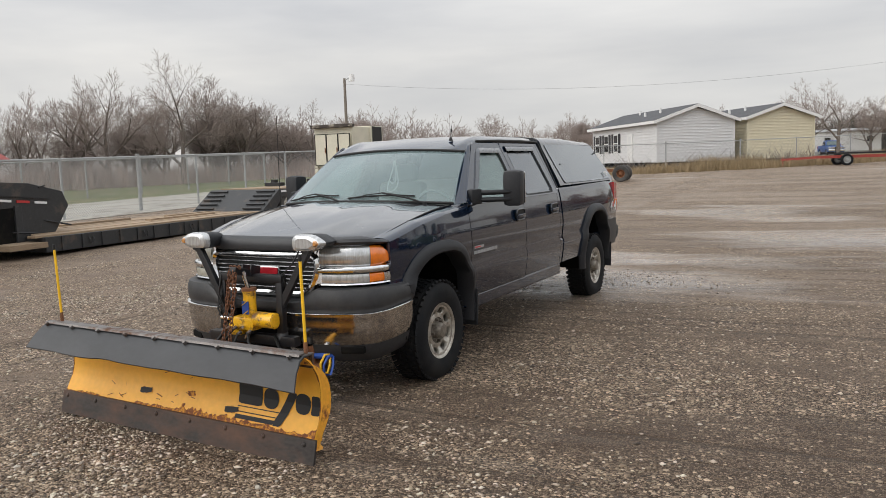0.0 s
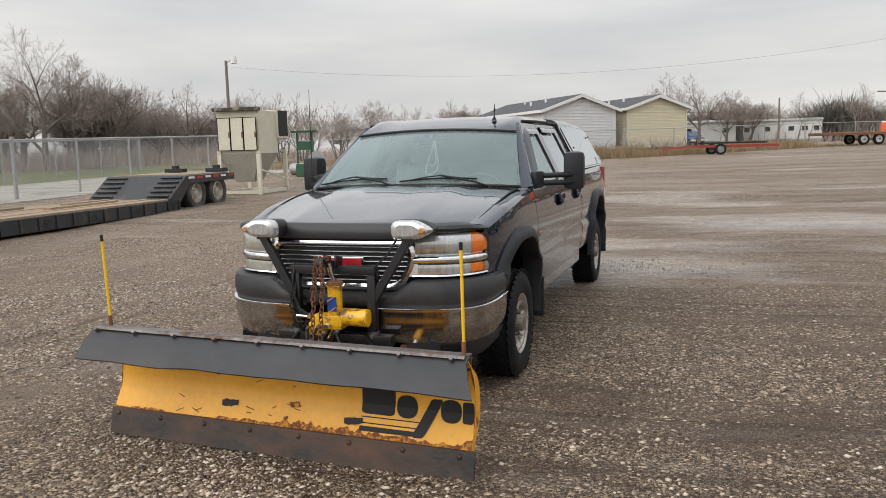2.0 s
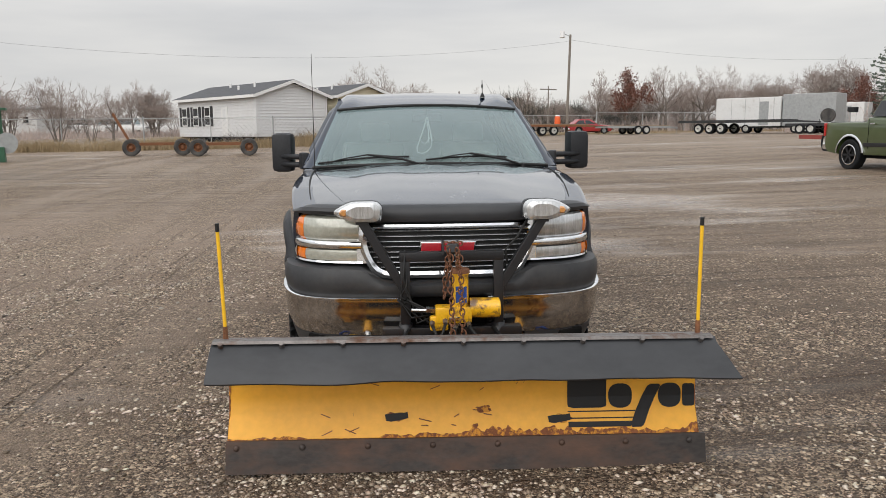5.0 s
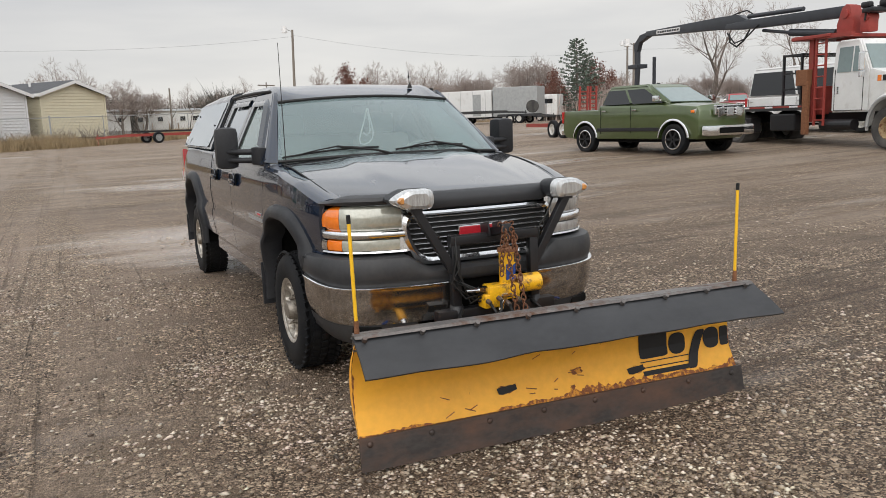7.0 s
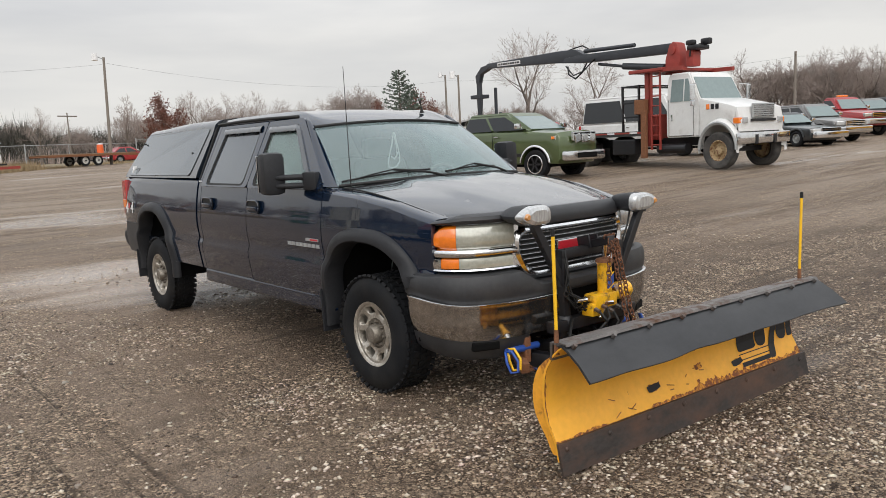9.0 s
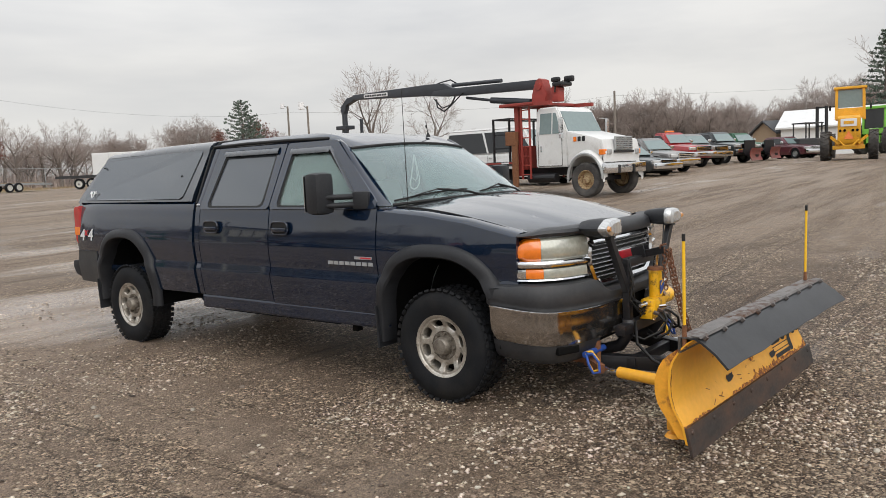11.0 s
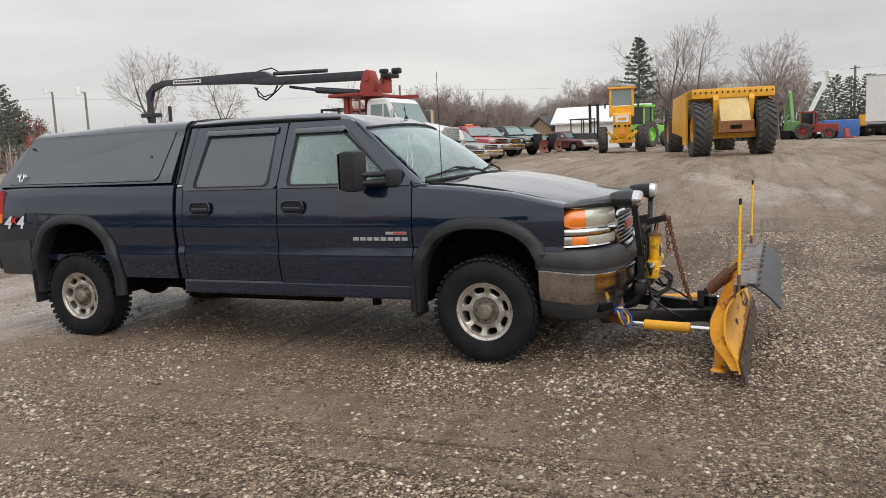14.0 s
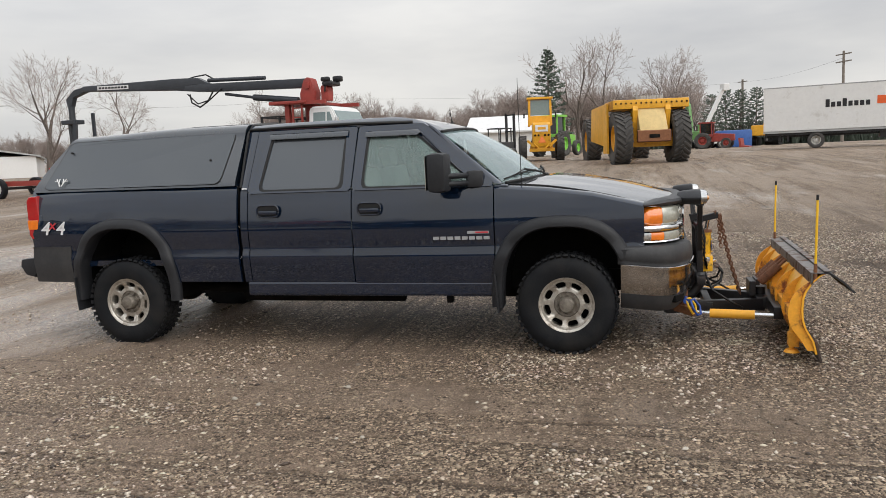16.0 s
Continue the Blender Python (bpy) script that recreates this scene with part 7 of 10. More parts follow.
for s in (-1, 1):
    for o in ([(0.95, 2.02), (1.28, 2.02), (1.28, 2.68), (1.18, 2.68)], [(1.34, 2.02), (1.80, 2.02), (1.78, 2.68), (1.34, 2.68)]):
        bm = bmesh.new()
        loft(bm, [[(s * (1.036 - 0.09 * (z - 2.0)), y, z) for y, z in o], [(s * (1.0 - 0.09 * (z - 2.0)), y, z) for y, z in o]], True, True)
        bmesh.ops.recalc_face_normals(bm, faces=bm.faces[:])
        part("side_window", bm, SKY_GLASS, cab)
    bm = bmesh.new()
    for y0, y1 in ((0.92, 0.93), (1.86, 1.87)):
        box(bm, (s * 1.022, (y0 + y1) / 2, 1.55), (0.01, 0.014, 1.1))
    box(bm, (s * 1.022, 1.39, 1.0), (0.01, 0.94, 0.014))
    part("door_gap", bm, DARK, cab)
    bm = bmesh.new()
    box(bm, (s * 1.03, 1.74, 1.55), (0.03, 0.06, 0.2), None, 0.01)
    part("door_handle", bm, CHROME, cab)
    bm = bmesh.new()
    box(bm, (s * 1.30, 0.75, 2.25), (0.16, 0.07, 0.46), None, 0.02)
    box(bm, (s * 1.28, 0.75, 1.93), (0.16, 0.07, 0.16), None, 0.02)
    for z in (2.5, 2.0):
        cyl(bm, (s * 1.0, 0.85, z), (s * 1.3, 0.75, z), 0.012)
    part("side_mirror", bm, CHROME, cab)
    bm = bmesh.new()
    box(bm, (s * 0.97, -0.55, 1.36), (0.16, 0.20, 0.17), None, 0.03)
    part("turn_lamp", bm, AMBER, crane)
    bm = bmesh.new()
    box(bm, (s * 0.80, -0.66, 1.36), (0.22, 0.08, 0.17), None, 0.03)
    part("headlight", bm, LENS_CLEAR, crane)
    for k in range(3):
        bm = bmesh.new()
        box(bm, (s * 1.03, 0.42 - 0.16 * k, 1.80), (0.02, 0.11, 0.15), None, 0.01)
        part("hood_vent", bm, P_BLACK if k else AMBER, crane)
bm = bmesh.new()
box(bm, (0, -0.67, 1.62), (1.0, 0.06, 0.42), None, 0.03)
gr = part("grille", bm, GREY_METAL, crane)
for k in range(6):
    bm = bmesh.new()
    box(bm, (0, -0.705, 1.47 + 0.06 * k), (0.92, 0.02, 0.022))
    part("grille_bar", bm, CHROME, gr)
bm = bmesh.new()
box(bm, (0, -0.69, 1.36), (1.1, 0.05, 0.07))
part("name_strip", bm, P_BLACK, crane)
bm = bmesh.new()
box(bm, (0, -0.70, 0.86), (2.30, 0.16, 0.32), None, 0.04)
part("front_bumper", bm, CHROME, crane, smooth=40)
bm = bmesh.new()
for s in (-0.42, 0.42):
    box(bm, (s, 4.0, 0.82), (0.1, 9.6, 0.26))
box(bm, (0, 0.0, 0.55), (1.6, 0.14, 0.14))
box(bm, (-0.95, 3.6, 0.70), (0.5, 1.0, 0.5), None, 0.04)
cyl(bm, (-0.95, 1.2, 0.62), (-0.95, 2.3, 0.62), 0.15, None, 16)
box(bm, (-0.98, 5.4, 0.62), (0.4, 0.9, 0.45), None, 0.03)
part("chassis", bm, P_BLACK, crane)
bm = bmesh.new()
box(bm, (0, 6.0, 1.12), (2.5, 6.4, 0.16), None, 0.01)
deck = part("flatbed", bm, T_BLACK, crane)
bm = bmesh.new()
for s in (-1.255, 1.255):
    box(bm, (s, 6.0, 1.15), (0.012, 6.4, 0.05))
part("red_side_rail", bm, RED_MACHINE, deck)
for s in (-1, 1):
    for k in range(7):
        bm = bmesh.new()
        box(bm, (s * 1.264, 3.1 + k, 1.15), (0.006, 0.32, 0.05))
        part("white_reflector", bm, WHITE_DECAL, deck)
FRONT_W, REAR_W = roller(BIG_TYRE, RUSTY_RIM, 0.53, 0.33, 0.30), roller(BIG_TYRE, WHITE_RIM, 0.52, 0.6, 0.30)
for s in (-1, 1):
    put_wheel(crane, s * 0.98, 0, 0.53, s, FRONT_W)
    put_wheel(crane, s * 0.92, 5.6, 0.52, s, REAR_W)
    put_wheel(crane, s * 0.92, 6.9, 0.52, s, REAR_W)
# red loader base with ladder and operator seat
bm = bmesh.new()
box(bm, (0, 2.75, 1.3), (1.5, 0.35, 0.8), None, 0.03)
for s in (-1, 1):
    beam(bm, (s * 0.95, 2.72, 0.7), (s * 0.95, 2.75, 3.05), 0.16, 0.16)
box(bm, (0, 2.6, 3.04), (2.5, 1.4, 0.09), None, 0.02)
beam(bm, (-1.15, 1.2, 3.0), (-1.15, 3.3, 3.05), 0.12, 0.12)
beam(bm, (1.15, 1.2, 3.0), (1.15, 3.3, 3.05), 0.12, 0.12)
loader = part("loader_base", bm, RED_MACHINE, crane, "red loader base frame")
bm = bmesh.new()
cyl(bm, (0, 2.45, 1.7), (0, 2.45, 3.3), 0.2, 0.18, 18)
prism(bm, [(2.2, 2.95), (2.72, 2.95), (2.72, 3.4), (2.56, 3.84), (2.42, 3.93), (2.28, 3.88), (2.12, 3.4)], -0.2, 0.2, "x", 0.03)
box(bm, (0, 1.78, 3.30), (0.36, 0.30, 0.40), None, 0.06)
cyl(bm, (-0.24, 2.42, 3.66), (0.24, 2.42, 3.66), 0.12, None, 16)
cyl(bm, (-0.2, 1.78, 3.5), (0.2, 1.78, 3.5), 0.13, None, 14)
part("slewing_column", bm, RED_MACHINE, crane, "red slewing column", smooth=35)
bm = bmesh.new()
box(bm, (0, 1.6, 3.66), (0.6, 0.4, 0.14), None, 0.05)
part("operator_seat", bm, P_BLACK, crane, "black operator seat", smooth=40)
for x, y, z, dy, dz in ((0.2, 1.45, 3.83, 0.34, 0.2), (-0.2, 1.7, 3.81, 0.3, 0.16)):
    bm = bmesh.new()
    box(bm, (x, y, z), (0.18, dy, dz), None, 0.06)
    part("seat_cushion", bm, P_BLACK, crane, smooth=40)
for x in (-0.2, 0.0, 0.2):
    bm = bmesh.new()
    cyl(bm, (x, 1.75, 3.4), (x, 1.7, 3.8), 0.03)
    part("control_lever", bm, P_BLACK, crane)
for s in (-1.12, 1.12):
    bm = bmesh.new()
    for y in (2.12, 2.46):
        beam(bm, (s, y, 0.6), (s, y, 3.05), 0.05, 0.05)
    lad = part("ladder_rail", bm, RED_MACHINE, crane)
    for k in range(8):
        bm = bmesh.new()
        cyl(bm, (s, 2.12, 0.75 + 0.3 * k), (s, 2.46, 0.75 + 0.3 * k), 0.02)
        part("rung", bm, RED_MACHINE, lad)
bm = bmesh.new()
for x in (-1.1, 1.1):
    for y in (3.0, 3.7):
        beam(bm, (x, y, 1.2), (x, y, 2.65), 0.06, 0.06)
    for z in (2.62, 2.1, 1.65):
        beam(bm, (x, 3.0, z), (x, 3.7, z), 0.05, 0.05)
for y in (3.0, 3.7):
    beam(bm, (-1.1, y, 2.62), (1.1, y, 2.62), 0.05, 0.05)
part("headboard_rack", bm, P_BLACK, crane, "black rack behind the cab")
bm = bmesh.new()
box(bm, (-1.18, 2.72, 1.10), (0.12, 0.20, 1.5), None, 0.02)
box(bm, (-1.15, 2.86, 1.95), (0.2, 0.42, 0.45), None, 0.02)
part("stabiliser_leg", bm, RUST, crane, "brown rusty stabiliser leg")
BOOM = mat("grey_black_boom_paint", (0.030, 0.034, 0.042), 0.45, 0, 0.25, 4)
bm = bmesh.new()
prism(bm, [(2.35, 3.70), (2.5, 3.90), (6.6, 4.02), (7.5, 4.0), (7.6, 3.84), (6.6, 3.74), (2.6, 3.60)], -0.17, 0.17, "x", 0.02)
main = part("main_boom", bm, BOOM, crane, "grey-black main boom", smooth=30)
bm = bmesh.new()
prism(bm, [(6.4, 3.98), (7.0, 4.26), (7.9, 4.30), (12.4, 4.34), (12.5, 4.15), (8.2, 3.90), (6.9, 3.76)], -0.14, 0.14, "x", 0.02)
part("outer_boom", bm, BOOM, crane, "grey-black outer boom", smooth=30)
bm = bmesh.new()
cyl(bm, (0, 2.9, 3.2), (0, 4.7, 3.42), 0.11, None, 14)
cyl(bm, (0, 4.7, 3.42), (0, 5.9, 3.62), 0.05, None, 12)
cyl(bm, (0, 4.2, 4.06), (0, 6.6, 4.15), 0.07, None, 12)
part("boom_ram", bm, BOOM, crane)
bm = bmesh.new()
tube(bm, [(-0.2, 6.3, 3.7), (-0.25, 6.5, 3.38), (-0.25, 6.85, 3.2), (-0.25, 7.2, 3.38), (-0.2, 7.3, 3.68)], 0.03)
tube(bm, [(-0.2, 5.9, 3.8), (-0.28, 6.4, 3.42), (-0.3, 6.9, 3.32), (-0.2, 7.4, 3.7)], 0.025)
tube(bm, [(0, 6.2, 4.1), (0, 6.7, 4.36), (0, 7.2, 4.32), (0, 7.9, 4.2)], 0.025)
part("boom_hose", bm, SEAL, crane)
bm = bmesh.new()
box(bm, (-0.146, 10.9, 4.19), (0.012, 1.5, 0.15), Matrix.Rotation(radians(2), 3, "X"))
sign = part("boom_label", bm, WHITE_DECAL, crane, "white boom label with dark bars")
bm = bmesh.new()
for k in range(9):
    box(bm, (-0.155, 10.28 + 0.155 * k, 4.17 + 0.005 * k), (0.006, 0.115, 0.07))
part("letter_bar", bm, P_BLACK, sign)
bm = bmesh.new()
GY = 13.2
prism(bm, [(12.3, 4.32), (12.9, 4.25), (13.35, 3.9), (13.3, 3.6), (13.1, 3.6), (12.95, 3.95), (12.3, 4.13)], -0.1, 0.1, "x", 0.02)
cyl(bm, (0, GY, 3.7), (0, GY, 3.1), 0.12, None, 12)
box(bm, (0, GY, 3.02), (0.5, 0.7, 0.16), None, 0.02)
for s in (-1, 1):
    beam(bm, (s * 0.15, GY + s * 0.28, 3.05), (s * 0.2, GY + 0.05 + s * 0.22, 1.35), 0.16, 0.14)
    beam(bm, (s * 0.2, GY + 0.05 + s * 0.22, 1.35), (s * 0.1, GY, 1.15), 0.2, 0.12)
for y in (12.45, 12.15):
    beam(bm, (0.3, y, 0.2), (0.3, y, 3.35 if y > 12.3 else 2.3), 0.1, 0.1)
part("log_grapple", bm, BOOM, crane, "black hanging grapple")

# ---- motor grader seen from behind ----
grader = thing("motor_grader", 43.6, 5.65, ground_z(43.6, 5.65), 99, "old yellow motor grader with tall glazed cab", "construction machine")
GM = roller(BIG_TYRE, M_YELLOW, 0.80, 0.50, 0.42, 16)
for s in (-1, 1):
    for y in (0.0, -1.75, -7.2):
        put_wheel(grader, s * 1.2, y, 0.80, s, GM)
bm = bmesh.new()
prism(bm, [(0.9, 0.9), (1.0, 1.1), (0.95, 2.3), (0.5, 2.45), (-2.3, 2.45), (-2.4, 0.9)], -0.55, 0.55, "x", 0.05)
box(bm, (0, -0.9, 0.85), (1.4, 3.0, 0.35), None, 0.04)
beam(bm, (0, -2.3, 1.9), (0, -7.2, 1.7), 0.35, 0.4)
box(bm, (0, -7.2, 1.2), (0.4, 0.5, 1.0), None, 0.04)
part("engine_body", bm, M_YELLOW, grader, "yellow engine body", smooth=30)
bm = bmesh.new()
for x in (-0.72, 0.72):
    for y in (-1.55, -2.9):
        beam(bm, (x, y, 2.3), (x * 0.95, y, 4.05), 0.14, 0.14)
box(bm, (0, -2.2, 4.1), (1.7, 1.65, 0.14), None, 0.03)
box(bm, (0, -1.55, 2.65), (1.5, 0.1, 0.6), None, 0.02)
for x in (-0.72, 0.72):
    box(bm, (x, -2.2, 2.65), (0.1, 1.4, 0.6), None, 0.02)
gcab = part("cab_frame", bm, M_YELLOW, grader, "yellow cab frame")
bm = bmesh.new()
box(bm, (0, -1.55, 3.48), (1.28, 0.03, 1.0))
part("rear_window", bm, SKY_GLASS, gcab)
bm = bmesh.new()
for x in (-0.74, 0.74):
    box(bm, (x, -2.2, 3.48), (0.03, 1.2, 1.0))
part("side_window", bm, SKY_GLASS, gcab)
bm = bmesh.new()
box(bm, (0, 1.0, 2.05), (0.8, 0.03, 0.42), None, 0.01)
part("white_plate", bm, WHITE_DECAL, grader)
bm = bmesh.new()
box(bm, (0, 1.02, 2.05), (0.5, 0.02, 0.16))
part("label_bar", bm, M_YELLOW, grader)
bm = bmesh.new()
prism(bm, [(-0.25, 1.15), (0.25, 1.15), (0.0, 1.6)], 1.01, 1.03, "y")
part("warning_triangle", bm, AMBER, grader)
for x in (-0.42, -0.2, 0.2, 0.42):
    bm = bmesh.new()
    cyl(bm, (x, 0.98, 1.62), (x, 1.03, 1.62), 0.07)
    part("rear_lamp", bm, DARK, grader)
bm = bmesh.new()
for s in (-1, 1):
    beam(bm, (s * 0.5, 1.0, 1.1), (s * 0.2, 1.25, 0.8), 0.06, 0.06)
    beam(bm, (s * 0.45, 0.9, 0.9), (s * 0.9, 0.6, 1.3), 0.12, 0.12)
beam(bm, (-0.3, 1.25, 0.8), (0.3, 1.25, 0.8), 0.07, 0.07)
box(bm, (0, 0.6, 0.7), (1.6, 0.4, 0.22), None, 0.03)
part("rear_hitch", bm, M_YELLOW, grader)
bm = bmesh.new()
box(bm, (1.05, -1.9, 3.0), (0.1, 0.14, 0.3), None, 0.02)
box(bm, (-1.05, -1.9, 3.0), (0.1, 0.14, 0.3), None, 0.02)
beam(bm, (-1.05, -1.9, 3.1), (1.05, -1.9, 3.1), 0.03, 0.03)
part("mirrors", bm, SEAL, grader)

# ---- wheel tractor scraper ----
scraper = thing("wheel_scraper", 33.4, -0.95, ground_z(33.4, -0.95), 103, "large yellow earth scraper with huge worn tyres", "construction machine")
scraper.scale = (0.82, 0.88, 0.89)
SM = roller(BIG_TYRE, M_YELLOW, 1.43, 1.05, 0.72)
LUG = {}
for s in (-1, 1):
    bm = bmesh.new()
    box(bm, (0, 0, 0), (0.60, 0.13, 0.12), None, 0.02)
    bm.transform(Matrix.Translation((s * 0.236, 0, 1.43)) @ Matrix.Rotation(radians(38 * s), 4, "Z"))
    o = part("tread_lug", bm, BIG_TYRE)
    LUG[s] = o.data
    bpy.data.objects.remove(o)
for s in (-1, 1):
    for y in (0.0, -9.5):
        w = put_wheel(scraper, s * 1.72, y, 1.43, s, SM)
        for k in range(26):
            for q in (-1, 1):
                o = new("tread_lug", LUG[q])
                o.parent = w
                o.matrix_local = Matrix.Rotation(2 * math.pi * (k + (0.5 if q > 0 else 0)) / 26, 4, "X")
bm = bmesh.new()
box(bm, (0, -0.5, 3.25), (4.5, 2.4, 0.5), None, 0.05)
for s in (-1, 1):
    prism(bm, [(0.6, 3.0), (0.6, 3.5), (-6.5, 3.4), (-7.0, 1.4), (-2.0, 1.0), (-1.9, 3.0)], s * 2.25, s * 2.05, "x", 0.03)
part("bowl", bm, M_YELLOW, scraper, "yellow scraper bowl and arch", smooth=30)
bm = bmesh.new()
prism(bm, [(1.2, 1.25), (1.35, 1.55), (1.3, 1.85), (0.55, 3.1), (-1.0, 3.1), (-1.0, 1.2)], -0.82, 0.82, "x", 0.05)
part("engine_cover", bm, PALE_YELLOW, scraper, "sun-bleached engine cover", smooth=30)
bm = bmesh.new()
prism(bm, [(1.20, 1.15), (1.42, 1.2), (1.42, 1.75), (1.25, 1.82)], -0.98, 0.98, "x", 0.03)
bp = part("push_block", bm, RUST, scraper, "brown rusted push block")
bm = bmesh.new()
box(bm, (0, 1.43, 1.47), (0.62, 0.03, 0.2), None, 0.02)
part("push_slot", bm, DARK, bp)
bm = bmesh.new()
for s in (-1, 1):
    prism(bm, [(0.75, 3.15), (0.85, 2.9), (0.4, 1.2), (-0.6, 1.1), (-0.6, 3.15)], s * 0.82, s * 1.12, "x", 0.03)
    box(bm, (s * 2.33, -1.2, 2.0), (0.14, 1.2, 2.8), None, 0.03)
box(bm, (0, -0.2, 1.15), (3.2, 1.0, 0.5), None, 0.04)
part("side_frame", bm, M_YELLOW, scraper)
for k in range(15):
    bm = bmesh.new()
    cyl(bm, (-2.1 + 0.3 * k, 0.72, 3.3), (-2.1 + 0.3 * k, 0.76, 3.3), 0.05, None, 8)
    part("arch_hole", bm, DARK, scraper)
bm = bmesh.new()
box(bm, (-0.25, -0.6, 3.62), (1.4, 1.0, 0.22), None, 0.04)
for k in range(6):
    cyl(bm, (-0.75 + 0.2 * k, -0.08, 3.52), (-0.75 + 0.2 * k, -0.08, 3.78), 0.03)
cyl(bm, (0.6, -0.4, 3.5), (0.6, -0.4, 3.95), 0.05)
cyl(bm, (-0.95, -0.4, 3.5), (-0.95, -0.4, 3.85), 0.05)
part("engine_deck", bm, GREY_METAL, scraper)
bm = bmesh.new()
box(bm, (-2.55, -3.0, 1.9), (0.3, 1.6, 1.4), None, 0.04)
box(bm, (-2.5, -1.6, 2.5), (0.3, 0.8, 0.9), None, 0.04)
cyl(bm, (-2.5, -2.0, 1.2), (-2.5, -4.6, 2.6), 0.12, None, 12)
part("side_linkage", bm, M_YELLOW, scraper)
bm = bmesh.new()
box(bm, (0, -9.0, 2.2), (2.2, 3.0, 1.6), None, 0.1)
box(bm, (-0.5, -7.6, 3.2), (1.2, 1.4, 1.2), None, 0.06)
part("tractor_unit", bm, M_YELLOW, scraper)

# ---- white box truck at the right of the yard ----
btruck = thing("box_truck", 49.5, -15.1, ground_z(49.5, -15.1), -11.5, "white box truck with black cab-end panel", "truck")
bm = bmesh.new()
box(bm, (0, 0.4, 2.62), (2.45, 12.0, 2.85), None, 0.04)
bxb = part("cargo_box", bm, WHITE_PAINT, btruck, "white cargo box")
bm = bmesh.new()
box(bm, (0, 0.4, 1.12), (2.49, 12.04, 0.12))
box(bm, (0, 0.4, 4.06), (2.47, 12.02, 0.06))
part("box_rail", bm, GREY_METAL, bxb)
bm = bmesh.new()
box(bm, (0, 0.4, 0.92), (0.9, 11.6, 0.28))
box(bm, (0, 0.4, 0.99), (2.3, 11.8, 0.14))
box(bm, (0, -1.0, 0.72), (2.0, 1.0, 0.4))
box(bm, (0, 6.3, 0.72), (2.2, 0.14, 0.2))
for y in (5.4, 4.9):
    box(bm, (1.1, y, 0.7), (0.05, 0.12, 0.45))
    box(bm, (-1.1, y, 0.7), (0.05, 0.12, 0.45))
part("chassis", bm, P_BLACK, btruck)
for s in (-1, 1):
    put_wheel(btruck, s * 0.95, 3.2, 0.52, s, REAR_W)
    put_wheel(btruck, s * 0.98, -4.6, 0.52, s, FRONT_W)
    bm = bmesh.new()
    box(bm, (s * 1.232, -3.42, 2.55), (0.012, 4.9, 2.55))
    part("black_panel", bm, BLACK_LOGO, bxb, "black side panel")
    bm = bmesh.new()
    box(bm, (s * 1.236, -0.85, 2.92), (0.018, 1.15, 0.5))
    part("orange_emblem", bm, ORANGE, bxb, "plain orange emblem block")
    bm = bmesh.new()
    for k in range(8):
        h = 0.5 if k in (0, 3) else 0.32
        box(bm, (s * 1.236, 2.55 - 0.33 * k, 2.62 + h / 2), (0.012, 0.24, h))
    part("name_bar", bm, P_BLACK, bxb, "dark plain bars in place of lettering")
bm = bmesh.new()
prism(bm, [(-5.8, 0.6), (-7.6, 0.6), (-7.75, 1.5), (-7.2, 1.75), (-6.9, 2.5), (-5.8, 2.55)], -1.1, 1.1, "x", 0.06)
part("cab", bm, WHITE_PAINT, btruck)

# ---- farm and site machines at the far edge ----
def tractor(place, turn, paint, label, k=1.0):
    t = thing("tractor", place[0], place[1], ground_z(*place), turn, label, "tractor")
    big, small = roller(BIG_TYRE, paint, 0.78 * k, 0.45 * k, 0.42 * k, 14), roller(BIG_TYRE, paint, 0.5 * k, 0.3 * k, 0.28 * k)
    for s in (-1, 1):
        put_wheel(t, s * 0.85 * k, 1.6 * k, 0.78 * k, s, big)
        put_wheel(t, s * 0.8 * k, -0.6 * k, 0.5 * k, s, small)
    bm = bmesh.new()
    prism(bm, [(-1.3 * k, 0.7 * k), (-1.3 * k, 1.35 * k), (0.7 * k, 1.5 * k), (0.8 * k, 1.0 * k), (2.0 * k, 1.0 * k), (2.0 * k, 0.6 * k)], -0.4 * k, 0.4 * k, "x", 0.05)
    part("hood", bm, paint, t)
    bm = bmesh.new()
    for x in (-0.6, 0.6):
        for y in (0.8, 1.9):
            beam(bm, (x * k, y * k, 1.2 * k), (x * k, y * k, 2.5 * k), 0.09 * k, 0.09 * k)
    box(bm, (0, 1.35 * k, 2.55 * k), (1.5 * k, 1.4 * k, 0.14 * k), None, 0.03)
    box(bm, (0, 1.35 * k, 1.25 * k), (1.3 * k, 1.2 * k, 0.3 * k), None, 0.03)
    part("cab", bm, paint, t)
    bm = bmesh.new()
    box(bm, (0, 1.35 * k, 1.95 * k), (1.12 * k, 1.02 * k, 1.05 * k))
    part("cab_glass", bm, VEH_GLASS, t)
    return t


tractor((63.5, 6.3), 70, LIME, "lime green farm tractor with cab", 1.35)
tractor((75.5, -8.3), -15, RED_MACHINE, "red loader tractor with bucket", 1.0)
loader_b = thing("loader_bucket", 75.0, -10.6, ground_z(75.0, -10.6), -15, "red steel loader bucket on the ground", "bucket")
bm = bmesh.new()
prism(bm, [(-0.4, 0.0), (0.5, 0.0), (0.6, 0.9), (0.4, 0.9), (0.3, 0.2), (-0.4, 0.1)], -1.0, 1.0, "x", 0.02)
part("bucket_shell", bm, RED_MACHINE, loader_b)
fork = thing("forklift", 55.0, 10.3, ground_z(55.0, 10.3), 60, "dark forklift with upright mast", "forklift")
bm = bmesh.new()
for x in (-0.4, 0.4):
    beam(bm, (x, -1.2, 0.1), (x, -1.2, 3.6), 0.14, 0.18)
